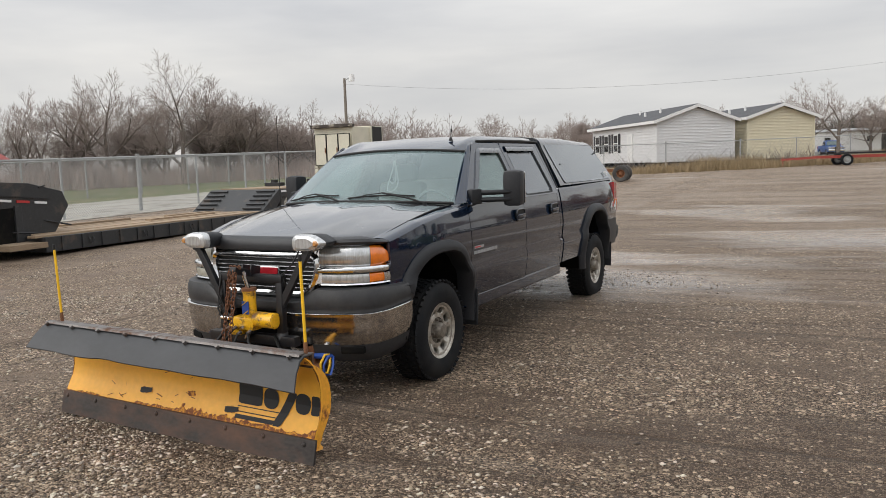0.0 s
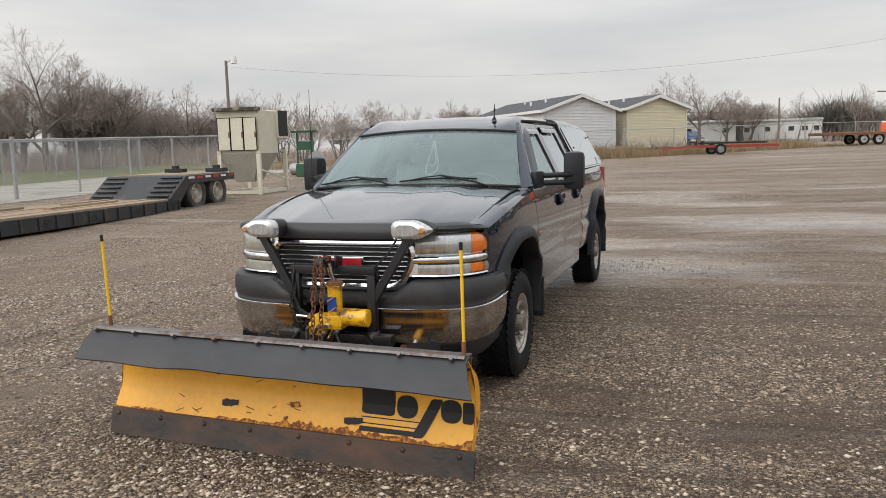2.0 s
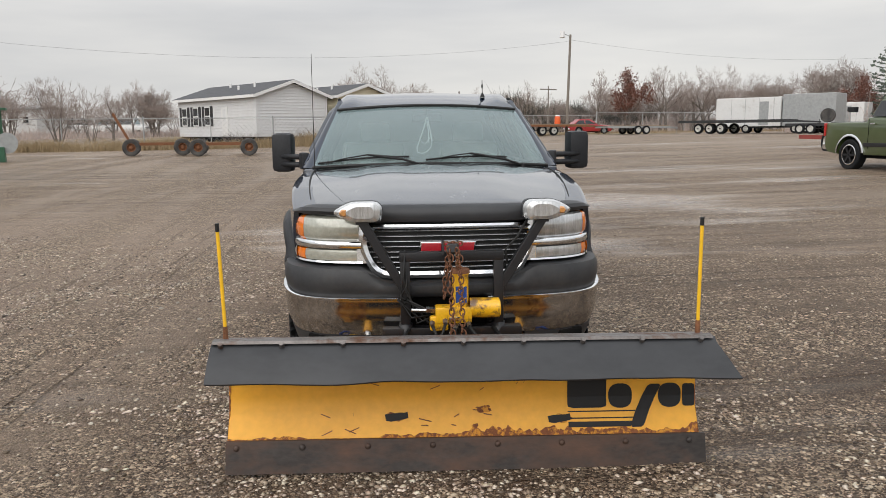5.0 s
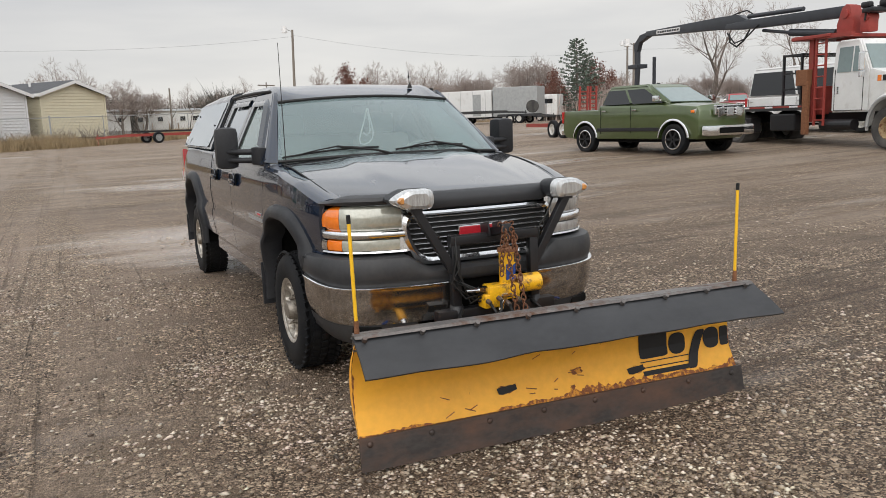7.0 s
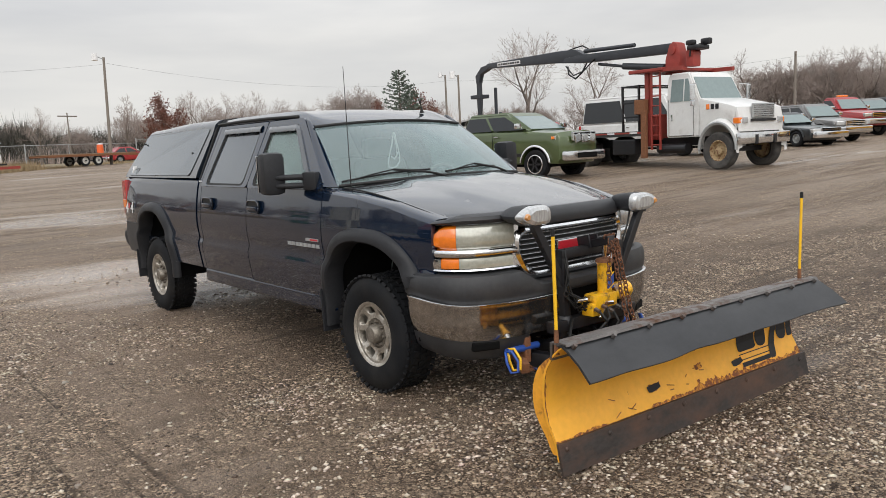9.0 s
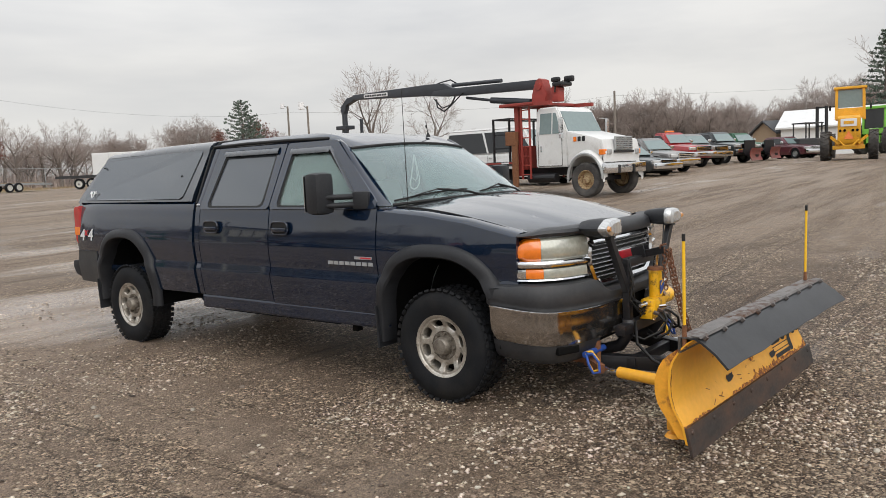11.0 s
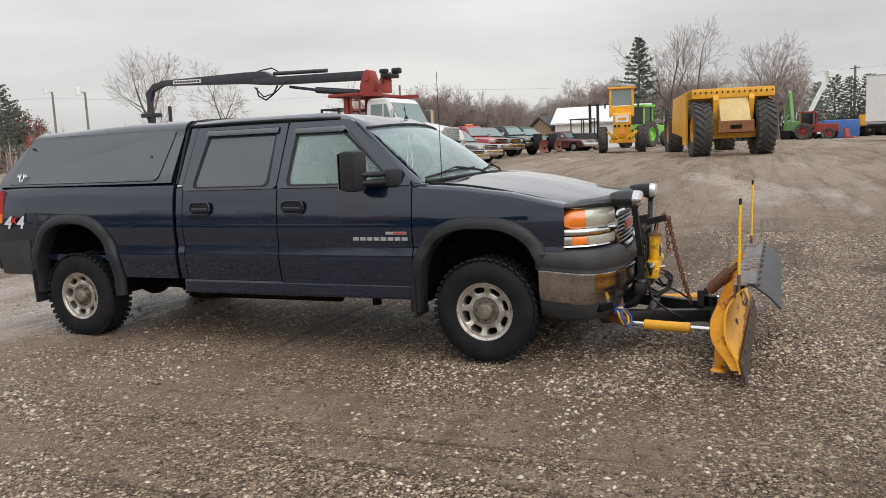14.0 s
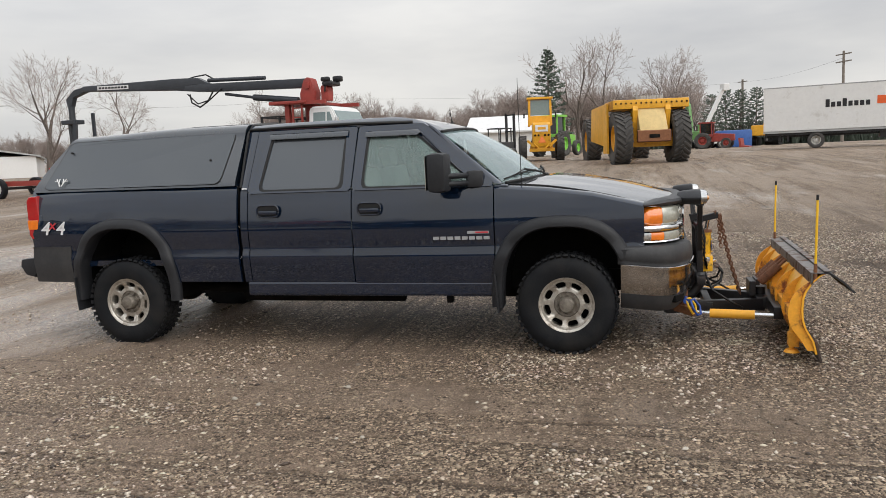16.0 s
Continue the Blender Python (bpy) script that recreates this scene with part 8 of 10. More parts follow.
for z in (1.0, 2.2, 3.5):
    beam(bm, (-0.4, -1.2, z), (0.4, -1.2, z), 0.1, 0.1)
part("mast", bm, P_BLACK, fork)
bm = bmesh.new()
box(bm, (0, 0.4, 0.9), (1.3, 2.4, 0.9), None, 0.08)
for x in (-0.55, 0.55):
    for y in (-0.6, 0.9):
        beam(bm, (x, y, 1.3), (x, y, 2.4), 0.07, 0.07)
box(bm, (0, 0.15, 2.42), (1.25, 1.7, 0.08))
part("body", bm, T_BLACK, fork)
FW = roller(BIG_TYRE, GREY_METAL, 0.42, 0.3, 0.22)
for s in (-1, 1):
    for y in (-0.7, 1.2):
        put_wheel(fork, s * 0.6, y, 0.42, s, FW)


def excavator(place, turn, paint, label, reach=1.0):
    t = thing("excavator", place[0], place[1], ground_z(*place), turn, label, "excavator")
    for s in (-1, 1):
        bm = bmesh.new()
        out = resample([(-2.0, 0.05), (2.0, 0.05), (2.3, 0.5), (2.0, 0.95), (-2.0, 0.95), (-2.3, 0.5)], 40, 0.3)
        prism(bm, [(p.x, p.y) for p in out], s * 0.8, s * 1.4, "x")
        part("track", bm, DARK, t)
    bm = bmesh.new()
    box(bm, (0, 0.6, 1.65), (2.6, 3.4, 1.1), None, 0.1)
    box(bm, (-0.8, -0.9, 2.3), (0.9, 1.4, 1.5), None, 0.08)
    part("house", bm, paint, t)
    bm = bmesh.new()
    box(bm, (-0.8, -1.0, 2.55), (0.94, 1.1, 0.8))
    part("cab_glass", bm, VEH_GLASS, t)
    bm = bmesh.new()
    prism(bm, [(-0.8, 1.6), (-1.0, 2.2), (-2.8, 4.6 * reach), (-3.6, 4.9 * reach), (-5.6, 3.4), (-5.4, 3.1), (-3.5, 4.3 * reach), (-3.0, 4.0 * reach), (-1.6, 1.6)], 0.1, 0.5, "x", 0.03)
    prism(bm, [(-5.2, 3.6), (-5.7, 3.7), (-6.3, 1.2), (-5.9, 1.0)], 0.12, 0.48, "x", 0.03)
    part("boom", bm, paint, t)
    bm = bmesh.new()
    prism(bm, [(-5.6, 1.1), (-6.4, 1.2), (-6.6, 0.3), (-5.9, 0.05), (-5.3, 0.4)], -0.25, 0.85, "x", 0.03)
    part("bucket", bm, DARK, t)
    return t


excavator((84.0, -13.8), 75, M_YELLOW, "yellow crawler excavator far off")
arm = excavator((79.5, -6.2), 100, mat("dull_green_paint", (0.13, 0.28, 0.09), 0.5, 0, 0.2, 4), "dull green crawler machine with raised arm", 1.25)
arm.scale = (0.7, 0.7, 0.82)
lift = thing("boom_lift", 81.5, -7.6, ground_z(81.5, -7.6), 20, "white boom lift with raised arm", "boom lift")
bm = bmesh.new()
box(bm, (0, 0, 0.9), (2.0, 2.8, 0.9), None, 0.08)
beam(bm, (0, 0.8, 1.4), (0, -1.6, 6.2), 0.35, 0.35)
box(bm, (0, -1.8, 6.4), (0.9, 0.7, 0.7), None, 0.04)
part("boom_body", bm, WHITE_PAINT, lift)
for s in (-1, 1):
    for y in (-0.9, 0.9):
        put_wheel(lift, s * 0.95, y, 0.42, s, FW)
tarp = thing("covered_load", 82.5, -10.2, ground_z(82.5, -10.2), 10, "blue covered load beside the machines", "tarpaulin")
bm = bmesh.new()
box(bm, (0, 0, 0.9), (2.2, 3.4, 1.8), None, 0.2)
part("blue_cover", bm, TANK_BLUE, tarp, smooth=50)

# ---- lowbed trailer ----
lowbed = thing("lowbed_trailer", -11.10, 5.0, ground_z(-11.6, 8.0) - 0.0, 5.2, "black lowbed trailer with weathered plank deck and sloped tail", "trailer")
bm = bmesh.new()
for x in (-0.05, -2.55):
    box(bm, (x, 3.9, 0.21), (0.10, 7.9, 0.32), None, 0.01)
box(bm, (-1.3, 3.9, 0.25), (2.4, 7.9, 0.1))
box(bm, (-1.3, 0.0, 0.21), (2.5, 0.12, 0.30))
frame_ = part("side_beam", bm, T_BLACK, lowbed, "black steel side beam")
for k in range(15):
    bm = bmesh.new()
    box(bm, (0.012, 0.35 + 0.53 * k, 0.21), (0.04, 0.05, 0.30))
    part("stiffener", bm, T_BLACK, frame_)
for k in range(5):
    bm = bmesh.new()
    y = 1.1 + 1.6 * k
    tube(bm, [(0.01, y - 0.05, 0.28), (0.045, y - 0.06, 0.22), (0.045, y - 0.03, 0.14), (0.045, y + 0.03, 0.14), (0.045, y + 0.06, 0.22), (0.01, y + 0.05, 0.28)], 0.012, 6)
    part("tie_ring", bm, P_BLACK, frame_)
for k in range(10):
    w = 0.24
    bm = bmesh.new()
    box(bm, (-0.20 - 0.243 * k, 3.7 + (0.15 if k % 3 else -0.1), 0.385 + (0.012 if k % 4 == 2 else 0)), (w, 7.6, 0.05), Matrix.Rotation(radians(0.25 * ((k * 7) % 5 - 2)), 3, "Z"), 0.006)
    part("plank", bm, OLD_WOOD, lowbed)
for x, y, l_, r in ((-0.9, 5.0, 2.6, 2.5), (-1.5, 5.9, 1.6, -3), (-1.9, 3.0, 2.2, 1.0)):
    bm = bmesh.new()
    box(bm, (x, y, 0.445), (0.2, l_, 0.05), Matrix.Rotation(radians(r), 3, "Z"), 0.005)
    part("loose_board", bm, OLD_WOOD, lowbed)
bm = bmesh.new()
box(bm, (-0.42, -0.45, 0.22), (0.85, 0.9, 0.12), None, 0.01)
part("nose_board", bm, OLD_WOOD, lowbed, "broken plank nose")
bm = bmesh.new()
prism(bm, [(7.35, 0.22), (7.35, 0.41), (8.25, 1.02), (11.0, 1.02), (11.0, 0.82), (8.4, 0.78), (7.9, 0.3)], -2.6, 0.0, "x", 0.015)
tail_ = part("tail_deck", bm, T_BLACK, lowbed, "raised black tail deck")
for x0 in (-0.42, -2.18):
    for k in range(5):
        bm = bmesh.new()
        t = k / 5 + 0.08
        box(bm, (x0, 7.35 + 0.9 * t, 0.45 + 0.60 * t), (0.66, 0.06, 0.035), Matrix.Rotation(radians(30), 3, "X"))
        part("ramp_cleat", bm, T_BLACK, tail_)
bm = bmesh.new()
box(bm, (-1.3, 9.7, 1.035), (2.3, 2.3, 0.03))
part("tail_planking", bm, OLD_WOOD, tail_)
for x, y in ((-0.45, 10.7), (-1.9, 10.7)):
    bm = bmesh.new()
    box(bm, (x, y, 1.12), (0.62, 0.3, 0.12), None, 0.01)
    box(bm, (x, y, 1.22), (0.16, 0.2, 0.12), None, 0.01)
    part("chock_block", bm, P_BLACK, tail_)
for k in range(6):
    bm = bmesh.new()
    box(bm, (0.006, 8.5 + 0.45 * k, 0.96), (0.008, 0.3, 0.06))
    part("reflector_strip", bm, RW_TAPE if k % 2 else WHITE_DECAL, tail_)
LW = roller(BIG_TYRE, ALLOY, 0.49, 0.30, 0.29)
for y in (8.85, 10.05):
    for x, s in ((-0.18, 1), (-0.50, 1), (-2.42, -1), (-2.10, -1)):
        put_wheel(lowbed, x, y, 0.49, s, LW)
bm = bmesh.new()
prism(bm, [(-5.5, 1.15), (-5.5, 1.86), (0.10, 1.50), (0.92, 1.30), (1.06, 0.98), (0.70, 0.46), (0.42, 0.12), (-1.9, 0.12), (-2.0, 1.1)], -2.1, -0.55, "x", 0.012)
neck = part("gooseneck", bm, T_BLACK, lowbed, "black steel gooseneck")
for y, w in ((-0.22, 0.16), (-1.18, 0.20)):
    bm = bmesh.new()
    box(bm, (-0.53, y, 0.58), (0.05, w, 0.92), None, 0.008)
    part("neck_post", bm, T_BLACK, neck)
bm = bmesh.new()
box(bm, (-0.535, -0.40, 1.245), (0.03, 1.9, 0.02), Matrix.Rotation(radians(-6), 3, "X"))
box(bm, (-0.535, 0.40, 1.42), (0.03, 0.16, 0.03), Matrix.Rotation(radians(12), 3, "X"), 0.004)
part("neck_rail", bm, P_BLACK, neck)
# flat near-black sheet in place of the recess, standing for its shade
bm = bmesh.new()
box(bm, (-0.545, -0.70, 0.60), (0.012, 0.78, 0.80))
part("dark_recess", bm, DARK, neck)
for k in range(7):
    bm = bmesh.new()
    box(bm, (-0.541, 0.35 - 0.42 * k, 1.08 + 0.040 * k), (0.014, 0.3, 0.05), Matrix.Rotation(radians(-5.5), 3, "X"))
    part("reflector_strip", bm, RW_TAPE if k % 2 else WHITE_DECAL, neck)
bm = bmesh.new()
tube(bm, [(-0.7, -0.6, 1.2), (-0.6, 0.2, 0.75), (-0.45, 1.0, 0.55)], 0.02, 6)
tube(bm, [(-0.7, -0.9, 0.9), (-0.6, -0.5, 0.5), (-0.4, 0.1, 0.45)], 0.02, 6)
part("safety_chain", bm, P_BLACK, neck)

# ---- dust collector ----
dust = thing("dust_collector", -12.24, 17.72, ground_z(-13.2, 18.6), 5.0, "peeling cream steel dust collector with hopper on legs", "machine")
dust.scale = (0.98, 1.0, 0.95)
D_W, D_D, D_H = 1.62, 2.2, 3.05
bm = bmesh.new()
box(bm, (-D_W / 2, D_D * 0.34, 2.25), (D_W, D_D * 0.62, 1.55), None, 0.02)
dbody = part("filter_housing", bm, CREAM_PAINT, dust, "cream sheet steel housing")
bm = bmesh.new()
box(bm, (-D_W / 2, 0.0, 3.06), (D_W + 0.1, 0.28, 0.12), None, 0.02)
part("top_beam", bm, mat("rust_stained_black_beam", (0.05, 0.04, 0.034), 0.8, 0, 0.4, 4, second=(0.30, 0.27, 0.22), second_at=0.58, second_scale=4), dust)
for k in range(3):
    bm = bmesh.new()
    box(bm, (-0.30 - 0.50 * k, -0.03, 2.18), (0.46, 0.04, 1.15), None, 0.012)
    d = part("filter_door", bm, CREAM_PAINT, dbody, "cream filter door with dark gaps")
    bm = bmesh.new()
    for x in (-0.235, 0.235):
        box(bm, (-0.30 - 0.50 * k + x, -0.04, 2.18), (0.022, 0.03, 1.18))
    for z in (1.6, 2.76):
        box(bm, (-0.30 - 0.50 * k, -0.04, z), (0.48, 0.03, 0.022))
    part("door_gap", bm, DARK, d)
    bm = bmesh.new()
    box(bm, (-0.30 - 0.50 * k + 0.2, -0.06, 2.15), (0.03, 0.04, 0.2))
    part("latch", bm, RUST, d)
bm = bmesh.new()
loft(bm, [[(-D_W, -0.02, 1.5), (0, -0.02, 1.5), (0, D_D * 0.65, 1.5), (-D_W, D_D * 0.65, 1.5)], [(-1.15, 0.35, 0.45), (-0.45, 0.35, 0.45), (-0.45, 1.0, 0.45), (-1.15, 1.0, 0.45)]], True, True)
# the housing's cream at about half strength, for the shade below it
part("hopper", bm, mat("shaded_cream_paint", (0.33, 0.31, 0.26), 0.65, 0, 0.2, 2, second=(0.12, 0.08, 0.05), second_at=0.67, second_scale=3), dust, "cream tapering hopper, darkened beneath the housing")
bm = bmesh.new()
box(bm, (-0.3, D_D * 0.8, 2.55), (0.75, 0.9, 1.05), None, 0.02)
part("fan_box", bm, CREAM_PAINT, dust)
# black sheet on the closed box paints the shade inside the duct
bm = bmesh.new()
box(bm, (0.085, D_D * 0.80, 2.58), (0.02, 0.72, 0.95))
part("fan_opening", bm, SEAL, dust, "black sheet for the dark inside of the open duct")
for x, y in ((-0.06, 0.05), (-D_W + 0.06, 0.05), (-0.06, D_D - 0.1), (-D_W + 0.06, D_D - 0.1)):
    bm = bmesh.new()
    beam(bm, (x, y, 0.0), (x, y, 1.6), 0.14, 0.12)
    part("leg", bm, CREAM_PAINT, dust)
bm = bmesh.new()
for x in (-0.06, -D_W + 0.06):
    beam(bm, (x, 0.05, 0.09), (x, D_D - 0.1, 0.09), 0.1, 0.12)
for y in (0.05, D_D - 0.1):
    beam(bm, (-D_W, y, 0.09), (0, y, 0.09), 0.1, 0.12)
beam(bm, (-0.06, D_D - 0.1, 0.5), (-0.06, 0.1, 0.9), 0.06, 0.06)
part("base_frame", bm, CREAM_PAINT, dust)

# ---- green press and steel drum ----
press = thing("green_press", -16.5, 28.6, ground_z(-16.5, 28.6), 20, "dark green machine press with flywheel", "machine")
press.scale = (0.72, 0.72, 0.80)
bm = bmesh.new()
box(bm, (0, 0, 0.4), (1.2, 0.9, 0.8), None, 0.04)
for x in (-0.5, 0.5):
    beam(bm, (x, 0, 0.8), (x, 0, 2.7), 0.12, 0.12)
box(bm, (0, 0, 2.75), (1.7, 1.2, 0.12), None, 0.02)
box(bm, (0, 0, 1.9), (1.1, 0.3, 0.5), None, 0.03)
part("press_frame", bm, MACHINE_GREEN, press)
bm = bmesh.new()
cyl(bm, (0.75, -0.2, 1.0), (0.75, 0.0, 1.0), 0.55, None, 24)
part("flywheel", bm, GREY_METAL, press)
drum = thing("steel_drum", -17.6, 30.5, ground_z(-17.6, 30.5), 0, "grey steel drum lying behind the press", "drum")
drum.scale = (0.5, 0.5, 0.5)
bm = bmesh.new()
cyl(bm, (-1.6, 0.3, 0.6), (0.2, 0, 0.6), 0.6, None, 24)
part("drum_shell", bm, GREY_METAL, drum, smooth=40)

# ---- trailers and running gear ----
def running_gear(place, turn, label, tongue=False, flat=1.0):
    t = thing("wagon_running_gear", place[0], place[1], ground_z(*place), turn, label, "wagon gear", "wagon gears by the fence")
    ms = roller(BIG_TYRE, RUST, 0.40, 0.26, 0.2)
    for y in (0.0, 2.3):
        for s in (-1, 1):
            put_wheel(t, s * 0.85, y, 0.40, s, ms)
        bm = bmesh.new()
        beam(bm, (-0.85, y, 0.45), (0.85, y, 0.45), 0.12, 0.14)
        box(bm, (0, y, 0.62), (1.3, 0.16, 0.18), None, 0.02)
        part("axle", bm, RUST, t)
    bm = bmesh.new()
    beam(bm, (0, -0.2, 0.55), (0, 2.5, 0.55), 0.14, 0.14)
    part("reach_pole", bm, RUST, t)
    if tongue:
        bm = bmesh.new()
        beam(bm, (0, 0.0, 0.5), (-0.15, -0.75, 2.0), 0.12, 0.1)
        part("raised_tongue", bm, RUST, t)
    return t


running_gear((-12.3, 33.2), -75, "rusty wagon gear with its tongue raised", True)
running_gear((-9.0, 32.6), -80, "rusty wagon gear without a bed")


def axle_trailer(name, place, turn, length, width, deck_z, paint, label, wheels, tongue=1.6, r=0.36, deck=None, rim=WHITE_RIM, rails=False):
    """A flat trailer; tongue end towards -y before it is turned."""
    t = thing(name, place[0], place[1], ground_z(*place), turn, label, "trailer")
    bm = bmesh.new()
    for x in (-width / 2, width / 2):
        beam(bm, (x, 0, deck_z), (x, length, deck_z), 0.09, 0.16)
    n = max(3, int(length / 0.9))
    for k in range(n + 1):
        beam(bm, (-width / 2, length * k / n, deck_z), (width / 2, length * k / n, deck_z), 0.08, 0.1)
    part("frame", bm, paint, t)
    bm = bmesh.new()
    for s in (-1, 1):
        beam(bm, (s * width / 2 * 0.9, 0, deck_z), (0, -tongue, deck_z - 0.1), 0.09, 0.12)
    cyl(bm, (0, -tongue + 0.1, 0.0), (0, -tongue + 0.1, deck_z + 0.1), 0.03)
    part("tongue", bm, paint, t)
    if deck:
        for k in range(int(width / 0.28)):
            bm = bmesh.new()
            box(bm, (-width / 2 + 0.16 + 0.283 * k, length / 2, deck_z + 0.105), (0.26, length, 0.05))
            part("deck_plank", bm, deck, t)
    ms = roller(RUBBER, rim, r, 0.22, r * 0.62)
    for y in wheels:
        for s in (-1, 1):
            put_wheel(t, s * (width / 2 - (0.2 if deck_z > 0.75 else -0.18)), y, r, s, ms)
        bm = bmesh.new()
        beam(bm, (-width / 2, y, r), (width / 2, y, r), 0.08, 0.08)
        part("axle", bm, P_BLACK, t)
    return t


boat = axle_trailer("boat_trailer", (1.3, 46.6), -74, 5.0, 1.6, 0.52, RED_MACHINE, "red steel boat trailer resting on gravel", (1.4,), 2.0, 0.34, None, GREY_METAL)
for s in (-1, 1):
    bm = bmesh.new()
    beam(bm, (s * 0.5, 0.4, 0.72), (s * 0.5, 4.4, 0.72), 0.14, 0.1)
    part("bunk_rail", bm, P_BLACK, boat)
flat = axle_trailer("flatbed_trailer", (16.6, 60.2), 110, 7.4, 2.3, 0.80, RUST, "wooden deck flatbed trailer on white wheels", (3.3, 4.4), 2.0, 0.40, OLD_WOOD)
flat2 = axle_trailer("equipment_trailer", (24.0, 61.0), 105, 6.0, 2.0, 0.6, GREY_METAL, "low grey equipment trailer", (2.4, 3.2), 1.6, 0.36, OLD_WOOD)
goose = axle_trailer("gooseneck_trailer", (30.5, 51.5), 35, 9.0, 2.4, 0.95, T_BLACK, "long black deck trailer standing before the white trailers", (5.2, 6.2, 7.2), 2.2, 0.42, T_BLACK)
small = axle_trailer("utility_trailer", (32.2, 48.6), 35, 3.2, 1.8, 0.62, T_BLACK, "small black utility trailer with spare wheel", (1.2, 2.0), 1.4, 0.36, T_BLACK)
bm = bmesh.new()
cyl(bm, (-0.6, 0.3, 1.3), (-0.35, 0.3, 1.3), 0.5, None, 20)
part("spare_wheel", bm, BIG_TYRE, small, smooth=40)
redt = axle_trailer("car_trailer", (17.3, 19.6), -6, 6.0, 2.1, 0.55, RED_MACHINE, "red car hauling trailer with white wheels", (2.2, 3.1), 1.5, 0.38, None)


def box_trailer(place, turn, length, width, height, paint, label, group=""):
    t = thing("cargo_trailer", place[0], place[1], ground_z(*place), turn, label, "trailer", group)
    bm = bmesh.new()
    box(bm, (0, length / 2, 0.55 + height / 2), (width, length, height), None, 0.05)
    body = part("cargo_body", bm, paint, t)
    for k in range(int(length / 1.2)):
        for s in (-1, 1):
            bm = bmesh.new()
            box(bm, (s * (width / 2 + 0.003), 0.6 + 1.2 * k, 0.55 + height / 2), (0.008, 0.03, height - 0.15))
            part("side_seam", bm, GREY_METAL, body)
    bm = bmesh.new()
    box(bm, (-width / 2 - 0.006, 1.4, 0.55 + height * 0.45), (0.012, 0.75, height * 0.8), None, 0.004)
    part("side_door", bm, GREY_METAL, body)
    bm = bmesh.new()
    box(bm, (0, length / 2, 0.5), (width * 0.9, length, 0.14))
    for s in (-1, 1):
        beam(bm, (s * width * 0.4, 0, 0.5), (0, -1.3, 0.45), 0.1, 0.12)
    part("frame", bm, P_BLACK, t)
    ms = roller(RUBBER, WHITE_RIM, 0.36, 0.22, 0.22)
    for y in (length * 0.52, length * 0.52 + 0.9):
        for s in (-1, 1):
            put_wheel(t, s * width * 0.46, y, 0.36, s, ms)
    return t


box_trailer((34.99, 52.5), 40, 4.0, 2.3, 2.5, GREY_METAL, "silver grey enclosed cargo trailer", "enclosed cargo trailers")
box_trailer((32.6, 56.0), 38, 5.6, 2.4, 2.35, WHITE_PAINT, "white enclosed cargo trailer", "enclosed cargo trailers")
horse = box_trailer((41.84, 59.65), 40, 3.5, 2.2, 2.0, WHITE_PAINT, "white horse trailer with small dark windows")
for y in (0.9, 2.2):
    bm = bmesh.new()
    box(bm, (-1.105, y, 1.9), (0.03, 0.9, 0.45), None, 0.02)
    part("window", bm, VEH_GLASS, horse)
lights = thing("light_rack", 33.2, 43.6, ground_z(33.2, 43.6), 0, "red painted steel ladder racks behind the green pickup", "rack")
bm = bmesh.new()
for x in (-0.6, 0.1, 0.35, 0.9):
    beam(bm, (x, 0, 0), (x + 0.1, 0, 2.6), 0.12, 0.12)
for k in range(7):
    beam(bm, (-0.6, 0, 0.4 + 0.3 * k), (0.1, 0, 0.4 + 0.3 * k), 0.08, 0.08)
    beam(bm, (0.35, 0, 0.4 + 0.3 * k), (0.95, 0, 0.4 + 0.3 * k), 0.08, 0.08)
part("rack_frame", bm, RED_MACHINE, lights)
barrel = thing("traffic_barrel", 14.4, 59.35, ground_z(14.4, 59.35) + 0.935, 0, "orange plastic barrel with white top on the flatbed", "barrel")
barrel.scale = (0.62, 0.62, 0.66)
bm = bmesh.new()
lathe(bm, [(0.0, 0.40), (0.5, 0.40), (0.9, 0.37), (1.02, 0.33)], axis="z", seg=20)
part("barrel_body", bm, ORANGE, barrel, smooth=40)
bm = bmesh.new()
lathe(bm, [(1.02, 0.345), (1.1, 0.32), (1.14, 0.2), (1.15, 0.002)], axis="z", seg=20)
part("white_lid", bm, WHITE_DECAL, barrel, smooth=40)
boats = motor_vehicle("car", (20.6, 68.0), 95, RED_PAINT, "low red car at the far fence", "car", base=2.5, width=1.8, wheel_r=0.33, nose=-0.9, tail=3.4, hood=(0.8, 0.9), belt=0.95, roof=1.4, cowl=0.6, wind_top=1.3, cab_end=3.0, cab_top_end=2.4, bed=False, clearance=0.25)
motor_vehicle("pickup_truck", (0.6, 101.5), 15, TANK_BLUE, "blue pickup beside the white mobile home", "pickup truck", base=3.4)

# ---- houses ----
SIDING_W = mat("white_vinyl_siding", (0.66, 0.665, 0.67), 0.6, 0, 0.06, 2)
SIDING_C = mat("cream_vinyl_siding", (0.66, 0.61, 0.46), 0.6, 0, 0.06, 2)
SHINGLE = mat("grey_asphalt_shingle", (0.07, 0.072, 0.078), 0.85, 0, 0.3, 3, bump=0.3, bump_scale=20)
TRIM_W = mat("white_trim_paint", (0.72, 0.72, 0.71), 0.5, 0, 0.06)
SHUTTER = mat("black_shutter", (0.02, 0.02, 0.022), 0.6, 0, 0.2)


